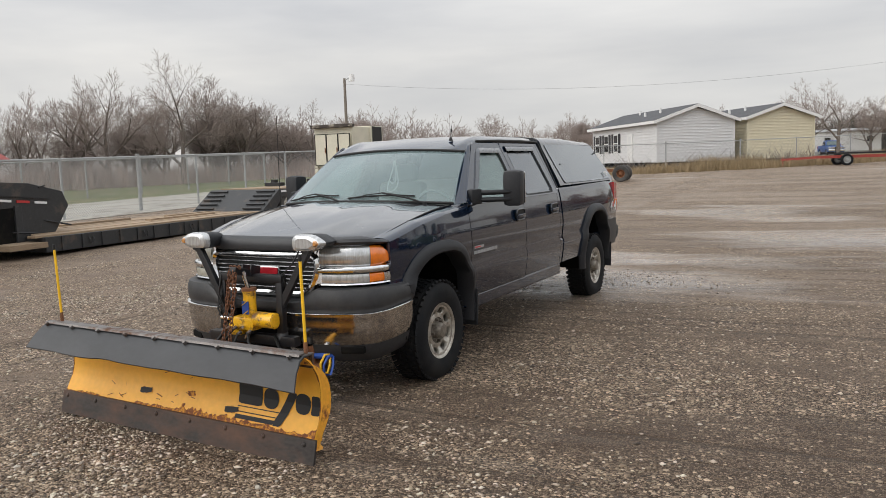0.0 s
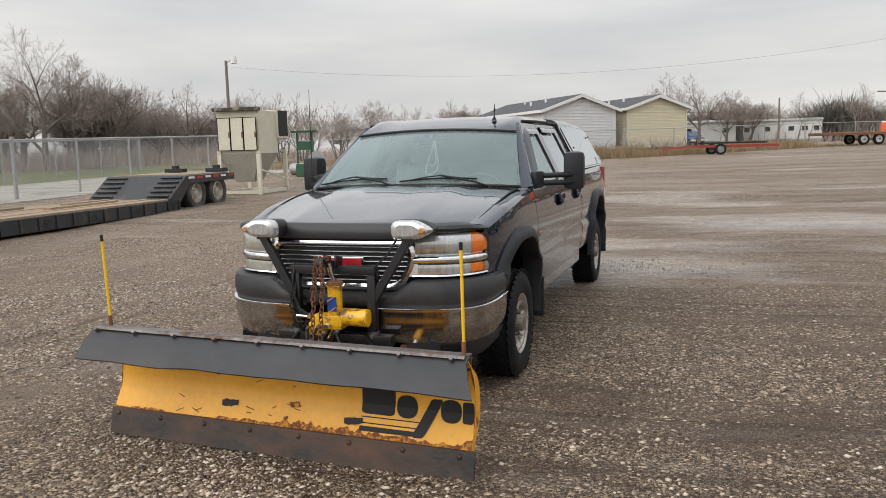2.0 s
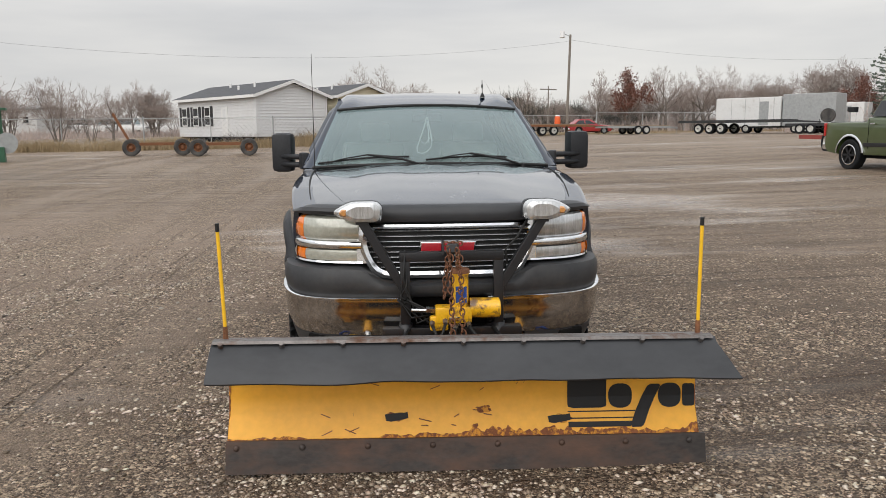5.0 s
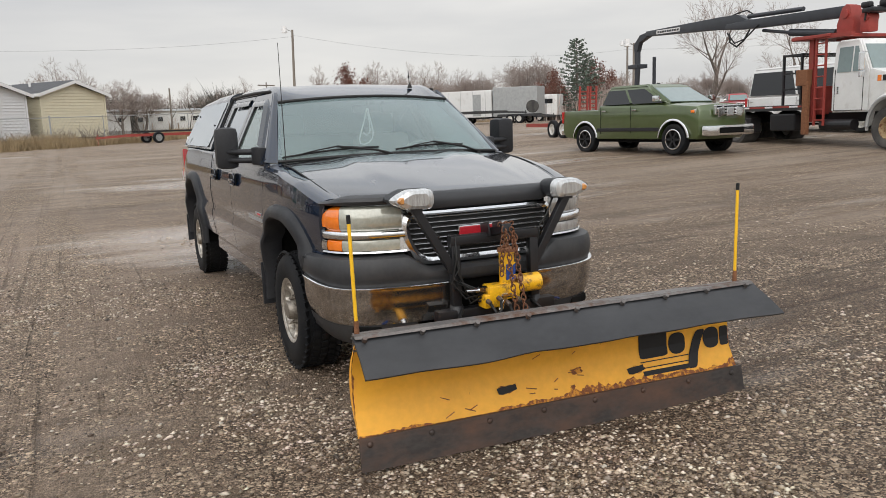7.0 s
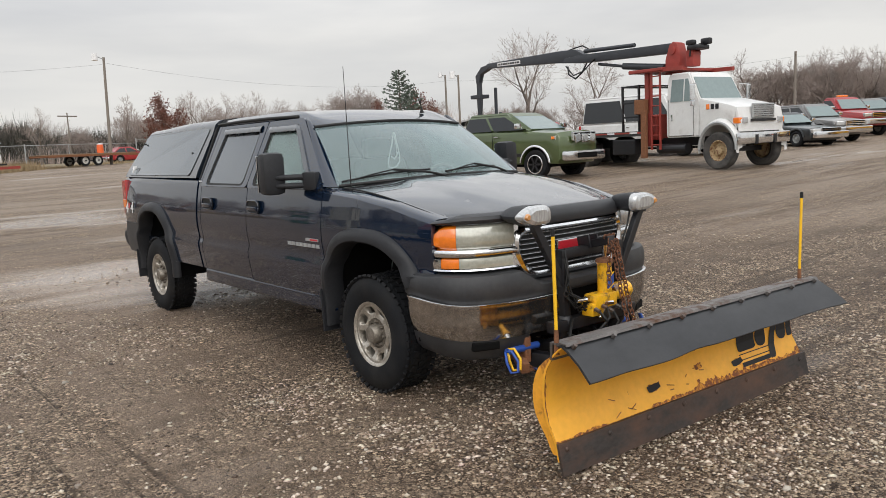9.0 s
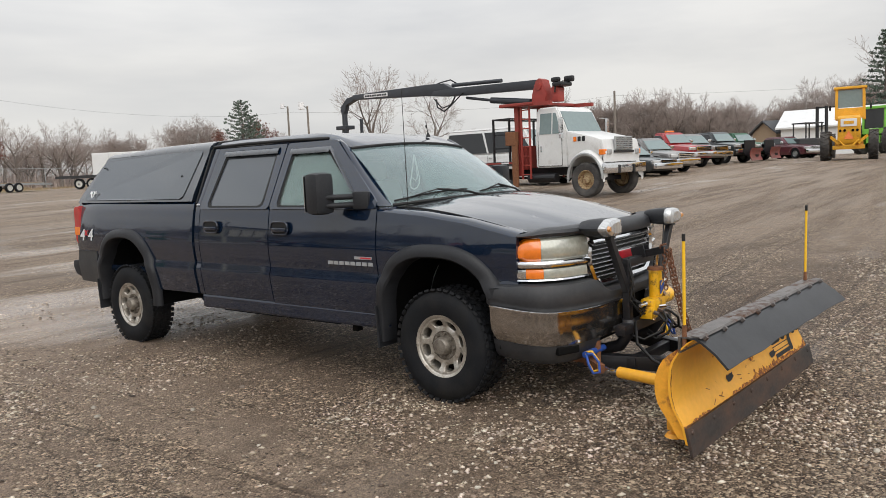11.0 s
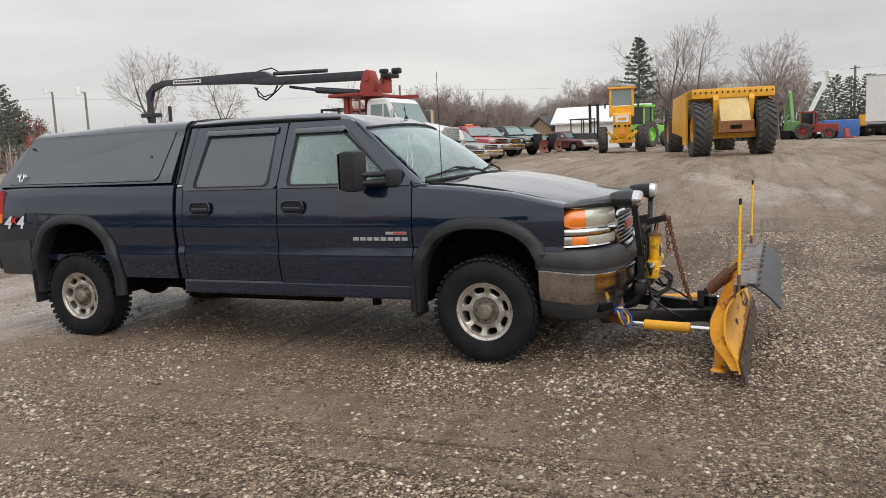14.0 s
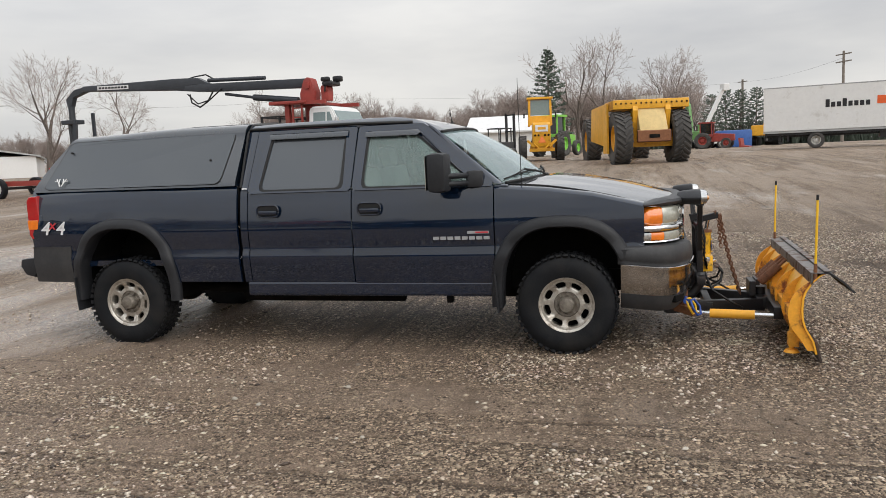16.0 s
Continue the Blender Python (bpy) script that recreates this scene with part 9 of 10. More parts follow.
def house(name, place, turn, width, length, eave, apex, siding, label, windows=(), door=None, skirt=0.3):
    """Gable end from the place along +x; the long wall runs along +y from the place. Heights above the ground there."""
    t = thing(name, place[0], place[1], ground_z(*place), turn, label, "house")
    bm = bmesh.new()
    prism(bm, [(0, skirt), (width, skirt), (width, eave), (width / 2, apex - 0.08), (0, eave)], 0, length, "y")
    wall = part("wall", bm, siding, t)
    bm = bmesh.new()
    box(bm, (width / 2, length / 2, skirt / 2), (width - 0.2, length - 0.2, skirt))
    part("foundation", bm, DARK, t)
    rows = int((apex - skirt) / 0.2)
    for k in range(rows):
        z = skirt + 0.05 + 0.2 * k
        if z < eave - 0.03:
            bm = bmesh.new()
            box(bm, (-0.012, length / 2, z), (0.03, length, 0.035), Matrix.Rotation(radians(-14), 3, "Y"))
            part("siding_course", bm, siding, wall)
            x0, x1 = 0, width
        else:
            f = (z - eave) / (apex - eave)
            x0, x1 = width / 2 * f, width - width / 2 * f
        if x1 - x0 > 0.5:
            bm = bmesh.new()
            box(bm, ((x0 + x1) / 2, -0.012, z), (x1 - x0, 0.03, 0.035), Matrix.Rotation(radians(14), 3, "X"))
            part("siding_course", bm, siding, wall)
    for x in (0, width):
        bm = bmesh.new()
        box(bm, (x, -0.01, (skirt + eave) / 2), (0.12, 0.07, eave - skirt))
        part("corner_trim", bm, siding, wall)
    over = 0.35
    pitch = math.atan2(apex - eave, width / 2)
    bm = bmesh.new()
    d = over * math.tan(pitch)
    prism(bm, [(-over, eave - d), (width / 2, apex), (width + over, eave - d), (width + over, eave - d + 0.14), (width / 2, apex + 0.14), (-over, eave - d + 0.14)], -over, length + over, "y")
    roof = part("roof", bm, SHINGLE, t, "grey shingle roof")
    bm = bmesh.new()
    for y in (-over - 0.03, length + over + 0.0):
        prism(bm, [(-over, eave - d - 0.1), (width / 2, apex - 0.10), (width + over, eave - d - 0.1), (width + over, eave - d + 0.12), (width / 2, apex + 0.12), (-over, eave - d + 0.12)], y, y + 0.03, "y")
    box(bm, (-over - 0.02, length / 2, eave - d + 0.02), (0.05, length + 2 * over, 0.2))
    part("fascia", bm, TRIM_W, roof)
    for x, y in ((width * 0.3, length * 0.25), (width * 0.2, length * 0.36), (width * 0.36, length * 0.6)):
        z = eave + (apex - eave) * x / (width / 2)
        bm = bmesh.new()
        cyl(bm, (x, y, z), (x, y, z + 0.45), 0.09, None, 10)
        part("roof_vent", bm, TRIM_W, roof)
    for y in windows:
        bm = bmesh.new()
        box(bm, (-0.03, y, skirt + 1.55), (0.06, 0.95, 1.45))
        w = part("window", bm, TRIM_W, t, "white framed window with black shutters")
        bm = bmesh.new()
        for dz in (-0.34, 0.34):
            box(bm, (-0.065, y, skirt + 1.55 + dz), (0.02, 0.75, 0.58))
        part("pane", bm, VEH_GLASS, w)
        for dy in (-0.68, 0.68):
            bm = bmesh.new()
            box(bm, (-0.04, y + dy, skirt + 1.55), (0.05, 0.36, 1.5))
            part("shutter", bm, SHUTTER, w)
    if door:
        bm = bmesh.new()
        box(bm, (-0.03, door, skirt + 1.1), (0.06, 0.95, 2.1))
        dr = part("door", bm, TRIM_W, t)
        bm = bmesh.new()
        box(bm, (-0.065, door, skirt + 1.55), (0.015, 0.5, 0.9))
        part("door_panel", bm, SIDING_W, dr)
    return t


house("house", (-8.97, 50.0), 38, 5.8, 12.6, 3.36, 4.34, SIDING_W, "white sided mobile home with grey shingle roof", (11.4, 9.4, 7.4), 4.6, 0.45)
house("house", (-3.55, 54.3), 38, 5.2, 12.0, 3.38, 4.22, SIDING_C, "cream sided mobile home with grey shingle roof", (), None, 0.4)


def mobile_home(place, turn, length, label, windows, steps=()):
    t = thing("mobile_home", place[0], place[1], ground_z(*place), turn, label, "mobile home", "long white mobile homes")
    bm = bmesh.new()
    box(bm, (length / 2, 2.0, 1.75), (length, 4.0, 2.5), None, 0.03)
    part("wall", bm, TRIM_W, t)
    bm = bmesh.new()
    box(bm, (length / 2, 2.0, 0.27), (length - 0.1, 3.9, 0.54))
    part("skirting", bm, GREY_METAL, t)
    bm = bmesh.new()
    prism(bm, [(-0.2, 2.98), (2.0, 3.3), (4.2, 2.98), (4.2, 3.06), (2.0, 3.38), (-0.2, 3.06)], -0.15, length + 0.15, "x")
    part("roof", bm, GREY_METAL, t)
    for x in windows:
        bm = bmesh.new()
        box(bm, (x, -0.02, 1.95), (0.85, 0.08, 0.75))
        w = part("window", bm, TRIM_W, t)
        bm = bmesh.new()
        box(bm, (x, -0.07, 1.95), (0.7, 0.03, 0.6))
        part("pane", bm, VEH_GLASS, w)
    for x in steps:
        bm = bmesh.new()
        for k in range(4):
            box(bm, (x, -0.3 - 0.28 * k, 0.42 - 0.12 * k), (1.2, 0.28, 0.08))
        for sx in (-0.6, 0.6):
            beam(bm, (x + sx, -0.1, 1.4), (x + sx, -1.3, 0.95), 0.07, 0.07)
            for k in range(4):
                beam(bm, (x + sx, -0.1 - 0.4 * k, 0), (x + sx, -0.1 - 0.4 * k, 1.4 - 0.14 * k), 0.06, 0.06)
        part("steps", bm, OLD_WOOD, t)
    return t


mobile_home((-2.4, 107.0), -2, 8.0, "white mobile home behind the dry grass", (2.0, 6.8))
mobile_home((6.6, 111.0), -4, 10.0, "white mobile home with wooden steps", (0.6, 3.2, 6.2, 7.9, 9.3), (1.5, 4.9))
mobile_home((-40.0, 80.5), -24, 4.6, "pale grey site office beyond the fence", (1.2, 3.2))
for k, (x, y) in enumerate(((-40.5, 97.0), (-36.0, 98.5), (-31.5, 99.5), (-47.0, 104.0), (-43.0, 106.0), (-66.0, 92.0))):
    motor_vehicle("box_van", (x, y), 70 + 8 * k, WHITE_PAINT, "white work van far beyond the fence", "van", "white vans beyond the fence", base=3.4, width=2.1, nose=-1.0, tail=5.6, hood=(1.3, 1.45), belt=1.5, roof=2.6, cowl=0.4, wind_top=0.9, cab_end=5.5, cab_top_end=5.4, bed=False, clearance=0.4)
shed = thing("shed", 77.0, 8.0, ground_z(77, 8), 4, "low white shed with white metal roof", "shed")
bm = bmesh.new()
prism(bm, [(-4.0, 0), (4.0, 0), (4.0, 2.6), (0, 4.1), (-4.0, 2.6)], 0, 9.0, "y")
part("wall", bm, TRIM_W, shed)
bm = bmesh.new()
prism(bm, [(-4.5, 2.5), (0, 4.2), (4.5, 2.5), (4.5, 2.65), (0, 4.38), (-4.5, 2.65)], -0.4, 9.4, "y")
part("roof", bm, WHITE_PAINT, shed)
bm = bmesh.new()
box(bm, (1.2, -0.03, 1.3), (2.6, 0.08, 2.6))
part("door", bm, DARK, shed)
barn = thing("barn", 76.0, 17.4, ground_z(76, 17.4), 60, "small dark barn with pitched roof", "barn")
bm = bmesh.new()
prism(bm, [(-1.5, 0), (1.5, 0), (1.5, 2.3), (0, 3.3), (-1.5, 2.3)], 0, 2.4, "y")
part("wall", bm, OLD_WOOD, barn)
bm = bmesh.new()
prism(bm, [(-1.8, 2.15), (0, 3.35), (1.8, 2.15), (1.8, 2.28), (0, 3.5), (-1.8, 2.28)], -0.3, 2.7, "y")
part("roof", bm, SHINGLE, barn)
hut = thing("hut", -49.2, 23.6, ground_z(-49.2, 23.6), 20, "small building with a red-brown roof beyond the fence", "building")
bm = bmesh.new()
box(bm, (0, 0, 1.3), (5, 5, 2.6))
part("wall", bm, RUST, hut)
bm = bmesh.new()
prism(bm, [(-3, 2.4), (0, 4.2), (3, 2.4), (3, 2.6), (0, 4.4), (-3, 2.6)], -3, 3, "y")
part("roof", bm, RED_MACHINE, hut)
far_shed = thing("storage_building", 62.0, 66.0, ground_z(62, 66), 40, "long low white storage building behind bare trees", "building")
bm = bmesh.new()
box(bm, (0, 0, 1.0), (26, 8, 2.0))
part("wall", bm, TRIM_W, far_shed)
bm = bmesh.new()
prism(bm, [(-4.4, 1.9), (0, 2.7), (4.4, 1.9), (4.4, 2.05), (0, 2.85), (-4.4, 2.05)], -13.3, 13.3, "x")
part("roof", bm, GREY_METAL, far_shed)

# ---- fences ----
WIRE = mat("galvanised_wire", (0.34, 0.35, 0.35), 0.5, 0.5, 0.2)


def chain_fence(path, height, label, step=3.0, mesh_step=0.16, thick=0.007, rail=0.035, mid=False):
    """Chain-link fence along a line: posts, rail and crossing wires."""
    t = tagged(new("chain_link_fence"), label, "fence", kind="structure")
    pts = []
    for (x0, y0), (x1, y1) in zip(path, path[1:]):
        n = max(1, round(math.hypot(x1 - x0, y1 - y0) / step))
        pts += [(x0 + (x1 - x0) * k / n, y0 + (y1 - y0) * k / n) for k in range(n)]
    pts.append(path[-1])
    wires = []
    for i, (x, y) in enumerate(pts):
        z = ground_z(x, y)
        bm = bmesh.new()
        corner = (x, y) in path
        cyl(bm, (x, y, z - 0.1), (x, y, z + height + (0.12 if corner else 0.05)), rail * (1.5 if corner else 0.95), None, 8)
        part("post", bm, GREY_METAL, t)
        if i:
            x0, y0 = pts[i - 1]
            z0 = ground_z(x0, y0)
            bm = bmesh.new()
            cyl(bm, (x0, y0, z0 + height), (x, y, z + height), rail * 0.75, None, 6)
            if mid:
                cyl(bm, (x0, y0, z0 + height * 0.52), (x, y, z + height * 0.52), rail * 0.5, None, 6)
            part("rail", bm, GREY_METAL, t)
            ln = math.hypot(x - x0, y - y0)
            dx, dy = (x - x0) / ln, (y - y0) / ln
            for s in (-1, 1):
                k = -height
                while k < ln:
                    a, b = max(k, 0.0), min(k + height, ln)
                    if b > a:
                        ha, hb = (a - k) / height, (b - k) / height
                        if s < 0:
                            ha, hb = 1 - ha, 1 - hb
                        pa = (x0 + dx * a, y0 + dy * a, z0 + (z - z0) * a / ln + height * ha)
                        pb = (x0 + dx * b, y0 + dy * b, z0 + (z - z0) * b / ln + height * hb)
                        wires.append((pa, pb))
                    k += mesh_step
    verts, faces = [], []
    for pa, pb in wires:
        n = len(verts)
        verts += [(pa[0], pa[1], pa[2] - thick), (pa[0], pa[1], pa[2] + thick), (pb[0], pb[1], pb[2] + thick), (pb[0], pb[1], pb[2] - thick)]
        faces.append((n, n + 1, n + 2, n + 3))
    me = bpy.data.meshes.new("wire_mesh")
    me.from_pydata(verts, [], faces)
    me.materials.append(WIRE)
    o = new("wire_mesh", me)
    o.parent = t
    o["kind"] = "stuff"
    return t


chain_fence([(-19.9, 1.5), (-21.4, 16.1), (-23.6, 36.5)], 2.15, "galvanised chain-link fence along a concrete pad", 3.7, 0.11, 0.008, 0.048)
chain_fence([(-34.0, 4.0), (-36.0, 40.0)], 2.2, "second galvanised chain-link fence farther off", 4.2, 0.17, 0.009, 0.05)
chain_fence([(-27.0, 39.0), (-14.0, 41.0), (-7.0, 43.8), (-3.0, 46.4), (3.0, 52.0), (9.0, 58.6), (21.0, 71.0)], 1.75, "sagging wire fence overgrown by dry vines", 5.0, 0.3, 0.006, 0.03)
chain_fence([(21.0, 71.0), (38.0, 80.0), (56.0, 84.0)], 2.1, "far chain-link fence along the trees", 6.0, 0.35, 0.01, 0.04)

# pads beyond the near fence
def sheet(name, x0, x1, y0, y1, mat_, label, lift=0.03, n=14):
    bm = bmesh.new()
    rows = [[(x0 + (x1 - x0) * i / n, y0 + (y1 - y0) * j / n, ground_z(x0 + (x1 - x0) * i / n, y0 + (y1 - y0) * j / n) + lift) for j in range(n + 1)] for i in range(n + 1)]
    skin(bm, rows, (0, 0, -1), 0.1)
    return tagged(part(name, bm, mat_, None, smooth=60), label, name.replace("_", " "), kind="structure")


CONCRETE = mat("pale_concrete", (0.36, 0.34, 0.30), 0.85, 0, 0.2, 0.6, second=(0.22, 0.20, 0.17), second_at=0.58, second_scale=0.8)
LAWN = mat("winter_grass", (0.10, 0.12, 0.045), 0.95, 0, 0.4, 1.2, second=(0.20, 0.17, 0.09), second_at=0.55, second_scale=0.7)
FIELD = mat("dry_grass_field", (0.25, 0.20, 0.12), 0.95, 0, 0.3, 0.5, second=(0.17, 0.14, 0.09), second_at=0.55, second_scale=0.4)
sheet("concrete_pad", -30.5, -20.2, 2.0, 36.0, CONCRETE, "pale concrete pad behind the chain-link fence", 0.03)
sheet("lawn", -60.0, -30.6, -4.0, 52.0, LAWN, "strip of winter grass by the woods", 0.02)
sheet("dry_field", -22.0, 26.0, 62.0, 118.0, FIELD, "dry grass field behind the fence", 0.02, 24)

# ---- utility poles and wires ----
POLE_WOOD = mat("grey_pole_wood", (0.20, 0.175, 0.15), 0.9, 0, 0.3, 2, stretch=(6, 6, 0.4))


def utility_pole(x, y, height, label, lamp=0, arms=0, r=0.14, lean=(0, 0)):
    t = thing("utility_pole", x, y, ground_z(x, y), 0, label, "utility pole", "wooden utility poles")
    bm = bmesh.new()
    cyl(bm, (0, 0, -0.2), (lean[0], lean[1], height), r, r * 0.7, 12)
    part("pole", bm, POLE_WOOD, t, smooth=40)
    if lamp:
        bm = bmesh.new()
        beam(bm, (lean[0], lean[1], height - 0.15), (lean[0] + lamp * 0.6, lean[1], height + 0.05), 0.06, 0.06)
        part("lamp_arm", bm, GREY_METAL, t)
        bm = bmesh.new()
        cyl(bm, (lean[0] + lamp * 0.75, lean[1], height - 0.25), (lean[0] + lamp * 0.75, lean[1], height + 0.25), 0.24, 0.2, 12)
        part("yard_lamp", bm, WHITE_DECAL, t)
    for k in range(arms):
        bm = bmesh.new()
        beam(bm, (lean[0] - 1.2, lean[1] - 0.6, height - 0.4 - 0.9 * k), (lean[0] + 1.2, lean[1] + 0.6, height - 0.4 - 0.9 * k), 0.12, 0.14)
        part("cross_arm", bm, POLE_WOOD, t)
    return t


utility_pole(-31.4, 44.4, 7.7, "wooden pole with a yard lamp by the woods", 0.9)
utility_pole(15.3, 59.9, 8.3, "wooden yard pole with a lamp beside the flatbed", -0.9, 0, 0.13, (0.22, 0))
utility_pole(54.0, 64.5, 8.0, "far wooden pole with a lamp", -1.0)
utility_pole(36.4, 42.0, 5.6, "slim wooden pole with a lamp", -0.8, 0, 0.1)
utility_pole(95.0, 44.2, 9.8, "far wooden pole with cross arm", 0, 1, 0.2)
utility_pole(100.4, -25.0, 11.2, "tall wooden pole with cross arms", 0, 2, 0.2)
utility_pole(140.0, -17.9, 11.5, "far wooden pole with cross arm", 0, 1, 0.25)
utility_pole(21.5, 96.0, 6.0, "far wooden pole with cross arm", 0, 1, 0.10)
utility_pole(11.0, 108.0, 6.0, "far slim wooden pole", 0, 0, 0.15)


def wire_line(name, a, b, sag, label, r=0.018):
    bm = bmesh.new()
    a, b = Vector(a), Vector(b)
    tube(bm, [a.lerp(b, k / 20) - Vector((0, 0, sag * 4 * (k / 20) * (1 - k / 20))) for k in range(21)], r, 4)
    return tagged(part(name, bm, SEAL, None), label, "cable", kind="structure")


wire_line("cable", (-31.4, 44.4, 8.0), (15.5, 59.9, 8.9), 1.6, "thin overhead cable between the yard poles", 0.007)
wire_line("cable", (15.5, 59.9, 9.0), (54.0, 64.5, 8.6), 1.2, "thin overhead cable between the yard poles", 0.007)
wire_line("cable", (54.0, 64.5, 8.6), (95.0, 44.2, 10.4), 0.8, "thin overhead cable to the far pole", 0.010)
wire_line("cable", (95.0, 44.2, 10.4), (140.0, -17.9, 12.3), 1.0, "thin overhead cable to the far pole", 0.011)
wire_line("cable", (140.0, -17.9, 12.3), (100.4, -25.0, 11.6), 0.6, "thin overhead cable to the far pole", 0.011)

# ---- trees ----
BARK = mat("grey_brown_bark", (0.15, 0.125, 0.108), 0.95, 0, 0.35, 4)
BARK_PALE = mat("hazy_grey_bark", (0.165, 0.142, 0.125), 0.95, 0, 0.3, 4)
TWIG = mat("grey_brown_twigs", (0.29, 0.24, 0.215), 0.95, 0, 0.3, 1)
BRUSH = mat("brown_grey_brush", (0.47, 0.385, 0.345), 0.95, 0, 0.4, 0.25)
NEEDLE = mat("dark_pine_needles", (0.125, 0.158, 0.125), 0.9, 0, 0.4, 2, rand=0.3)
OAK_LEAF = mat("dry_rust_leaves", (0.155, 0.062, 0.042), 0.9, 0, 0.4, 2)
STRAW = mat("dry_straw_grass", (0.31, 0.232, 0.135), 0.95, 0, 0.35, 1.5)


def strands(name, paths, mat_, parent, seg=4):
    """Tapered limbs: each path is a list of (point, radius)."""
    verts, faces = [], []
    for path in paths:
        base = len(verts)
        for i, (p, r) in enumerate(path):
            d = (path[min(i + 1, len(path) - 1)][0] - path[max(i - 1, 0)][0]).normalized()
            s = d.orthogonal().normalized()
            u = d.cross(s)
            for k in range(seg):
                a = 2 * math.pi * k / seg
                q = p + r * (math.cos(a) * s + math.sin(a) * u)
                verts.append((q.x, q.y, q.z))
        for i in range(len(path) - 1):
            for k in range(seg):
                a, b = base + i * seg + k, base + i * seg + (k + 1) % seg
                faces.append((a, b, b + seg, a + seg))
    me = bpy.data.meshes.new(name)
    me.from_pydata(verts, [], faces)
    me.materials.append(mat_)
    o = new(name, me)
    o.parent = parent
    return o


def grow(rng, p, d, length, r, depth, limbs, twigs, spread_, up, kids):
    """A limb and its side limbs, each leaving at a sharp angle and turning upwards."""
    path, n = [], 4 if depth > 1 else 2
    q, e = p.copy(), d.copy()
    for k in range(n + 1):
        path.append((q.copy(), r * (1 - 0.6 * k / n)))
        e = (e + Vector((rng.uniform(-1, 1), rng.uniform(-1, 1), rng.uniform(-0.3, 0.7))) * 0.09).normalized()
        q = q + e * length / n
    (limbs if depth > 2 else twigs).append(path)
    if depth == 0:
        return
    turn_ = rng.uniform(0, 2 * math.pi)
    for k in range(kids):
        t = 0.30 + 0.70 * (k + rng.random()) / kids if k < kids - 1 else 1.0
        i = min(n - 1, int(t * n))
        f = t * n - i
        b = path[i][0].lerp(path[i + 1][0], f)
        along = (path[i + 1][0] - path[i][0]).normalized()
        s = along.orthogonal().normalized()
        u = along.cross(s)
        turn_ += 2.4 + rng.uniform(-0.5, 0.5)
        ang = spread_ * rng.uniform(0.75, 1.35) * (0.5 if k == kids - 1 else 1.0)
        nd = (along * math.cos(ang) + (s * math.cos(turn_) + u * math.sin(turn_)) * math.sin(ang) + Vector((0, 0, up))).normalized()
        grow(rng, b, nd, length * rng.uniform(0.52, 0.78) * (1.15 - 0.3 * t), max(0.005, path[i][1] * rng.uniform(0.5, 0.68)), depth - 1, limbs, twigs, spread_, up, kids)


def bare_tree(seed, height, label, trunk_part=0.28, depth=5, spread_=0.62, up=0.12, kids=4, stems=1, bark=BARK, thick=0.02, fine=0.011):
    rng = random.Random(seed)
    t = thing("bare_tree", 0, 0, 0, 0, label, "tree")
    limbs, twigs = [], []
    for s in range(stems):
        a = 2 * math.pi * s / max(1, stems)
        lean = Vector((math.cos(a), math.sin(a), 0)) * (0.32 if stems > 1 else 0.05)
        base = Vector((math.cos(a), math.sin(a), 0)) * (0.25 if stems > 1 else 0)
        d = (Vector((0, 0, 1)) + lean * rng.uniform(0.6, 1.3)).normalized()
        h = height * rng.uniform(0.8, 1.0) if s else height
        grow(rng, base - Vector((0, 0, 0.15)), d, h * trunk_part * 1.3, h * thick, depth, limbs, twigs, spread_, up, kids)
    top = max(p.z for path in twigs for p, _ in path)
    k = height / top
    for path in limbs + twigs:
        for i, (p, r) in enumerate(path):
            path[i] = (p * k, r * k)
    # twig tips thin enough to read as haze
    twigs = [[(p, min(0.03, max(fine, r * 0.8))) for p, r in path] for path in twigs]
    strands("trunk", limbs, bark, t, 5)
    strands("crown", twigs, TWIG, t, 3)
    return t


def leaf_cloud(name, parent, mat_, pts, size, rng):
    verts, faces = [], []
    for p in pts:
        a, b = Vector((rng.uniform(-1, 1), rng.uniform(-1, 1), rng.uniform(-1, 1))).normalized(), Vector((rng.uniform(-1, 1), rng.uniform(-1, 1), rng.uniform(-1, 1))).normalized()
        n = len(verts)
        s = size * rng.uniform(0.6, 1.3)
        for q in (p + a * s, p + b * s * 0.5, p - a * s, p - b * s * 0.5):
            verts.append((q.x, q.y, q.z))
        faces.append((n, n + 1, n + 2, n + 3))
    me = bpy.data.meshes.new(name)
    me.from_pydata(verts, [], faces)
    me.materials.append(mat_)
    o = new(name, me)
    o.parent = parent
    return o


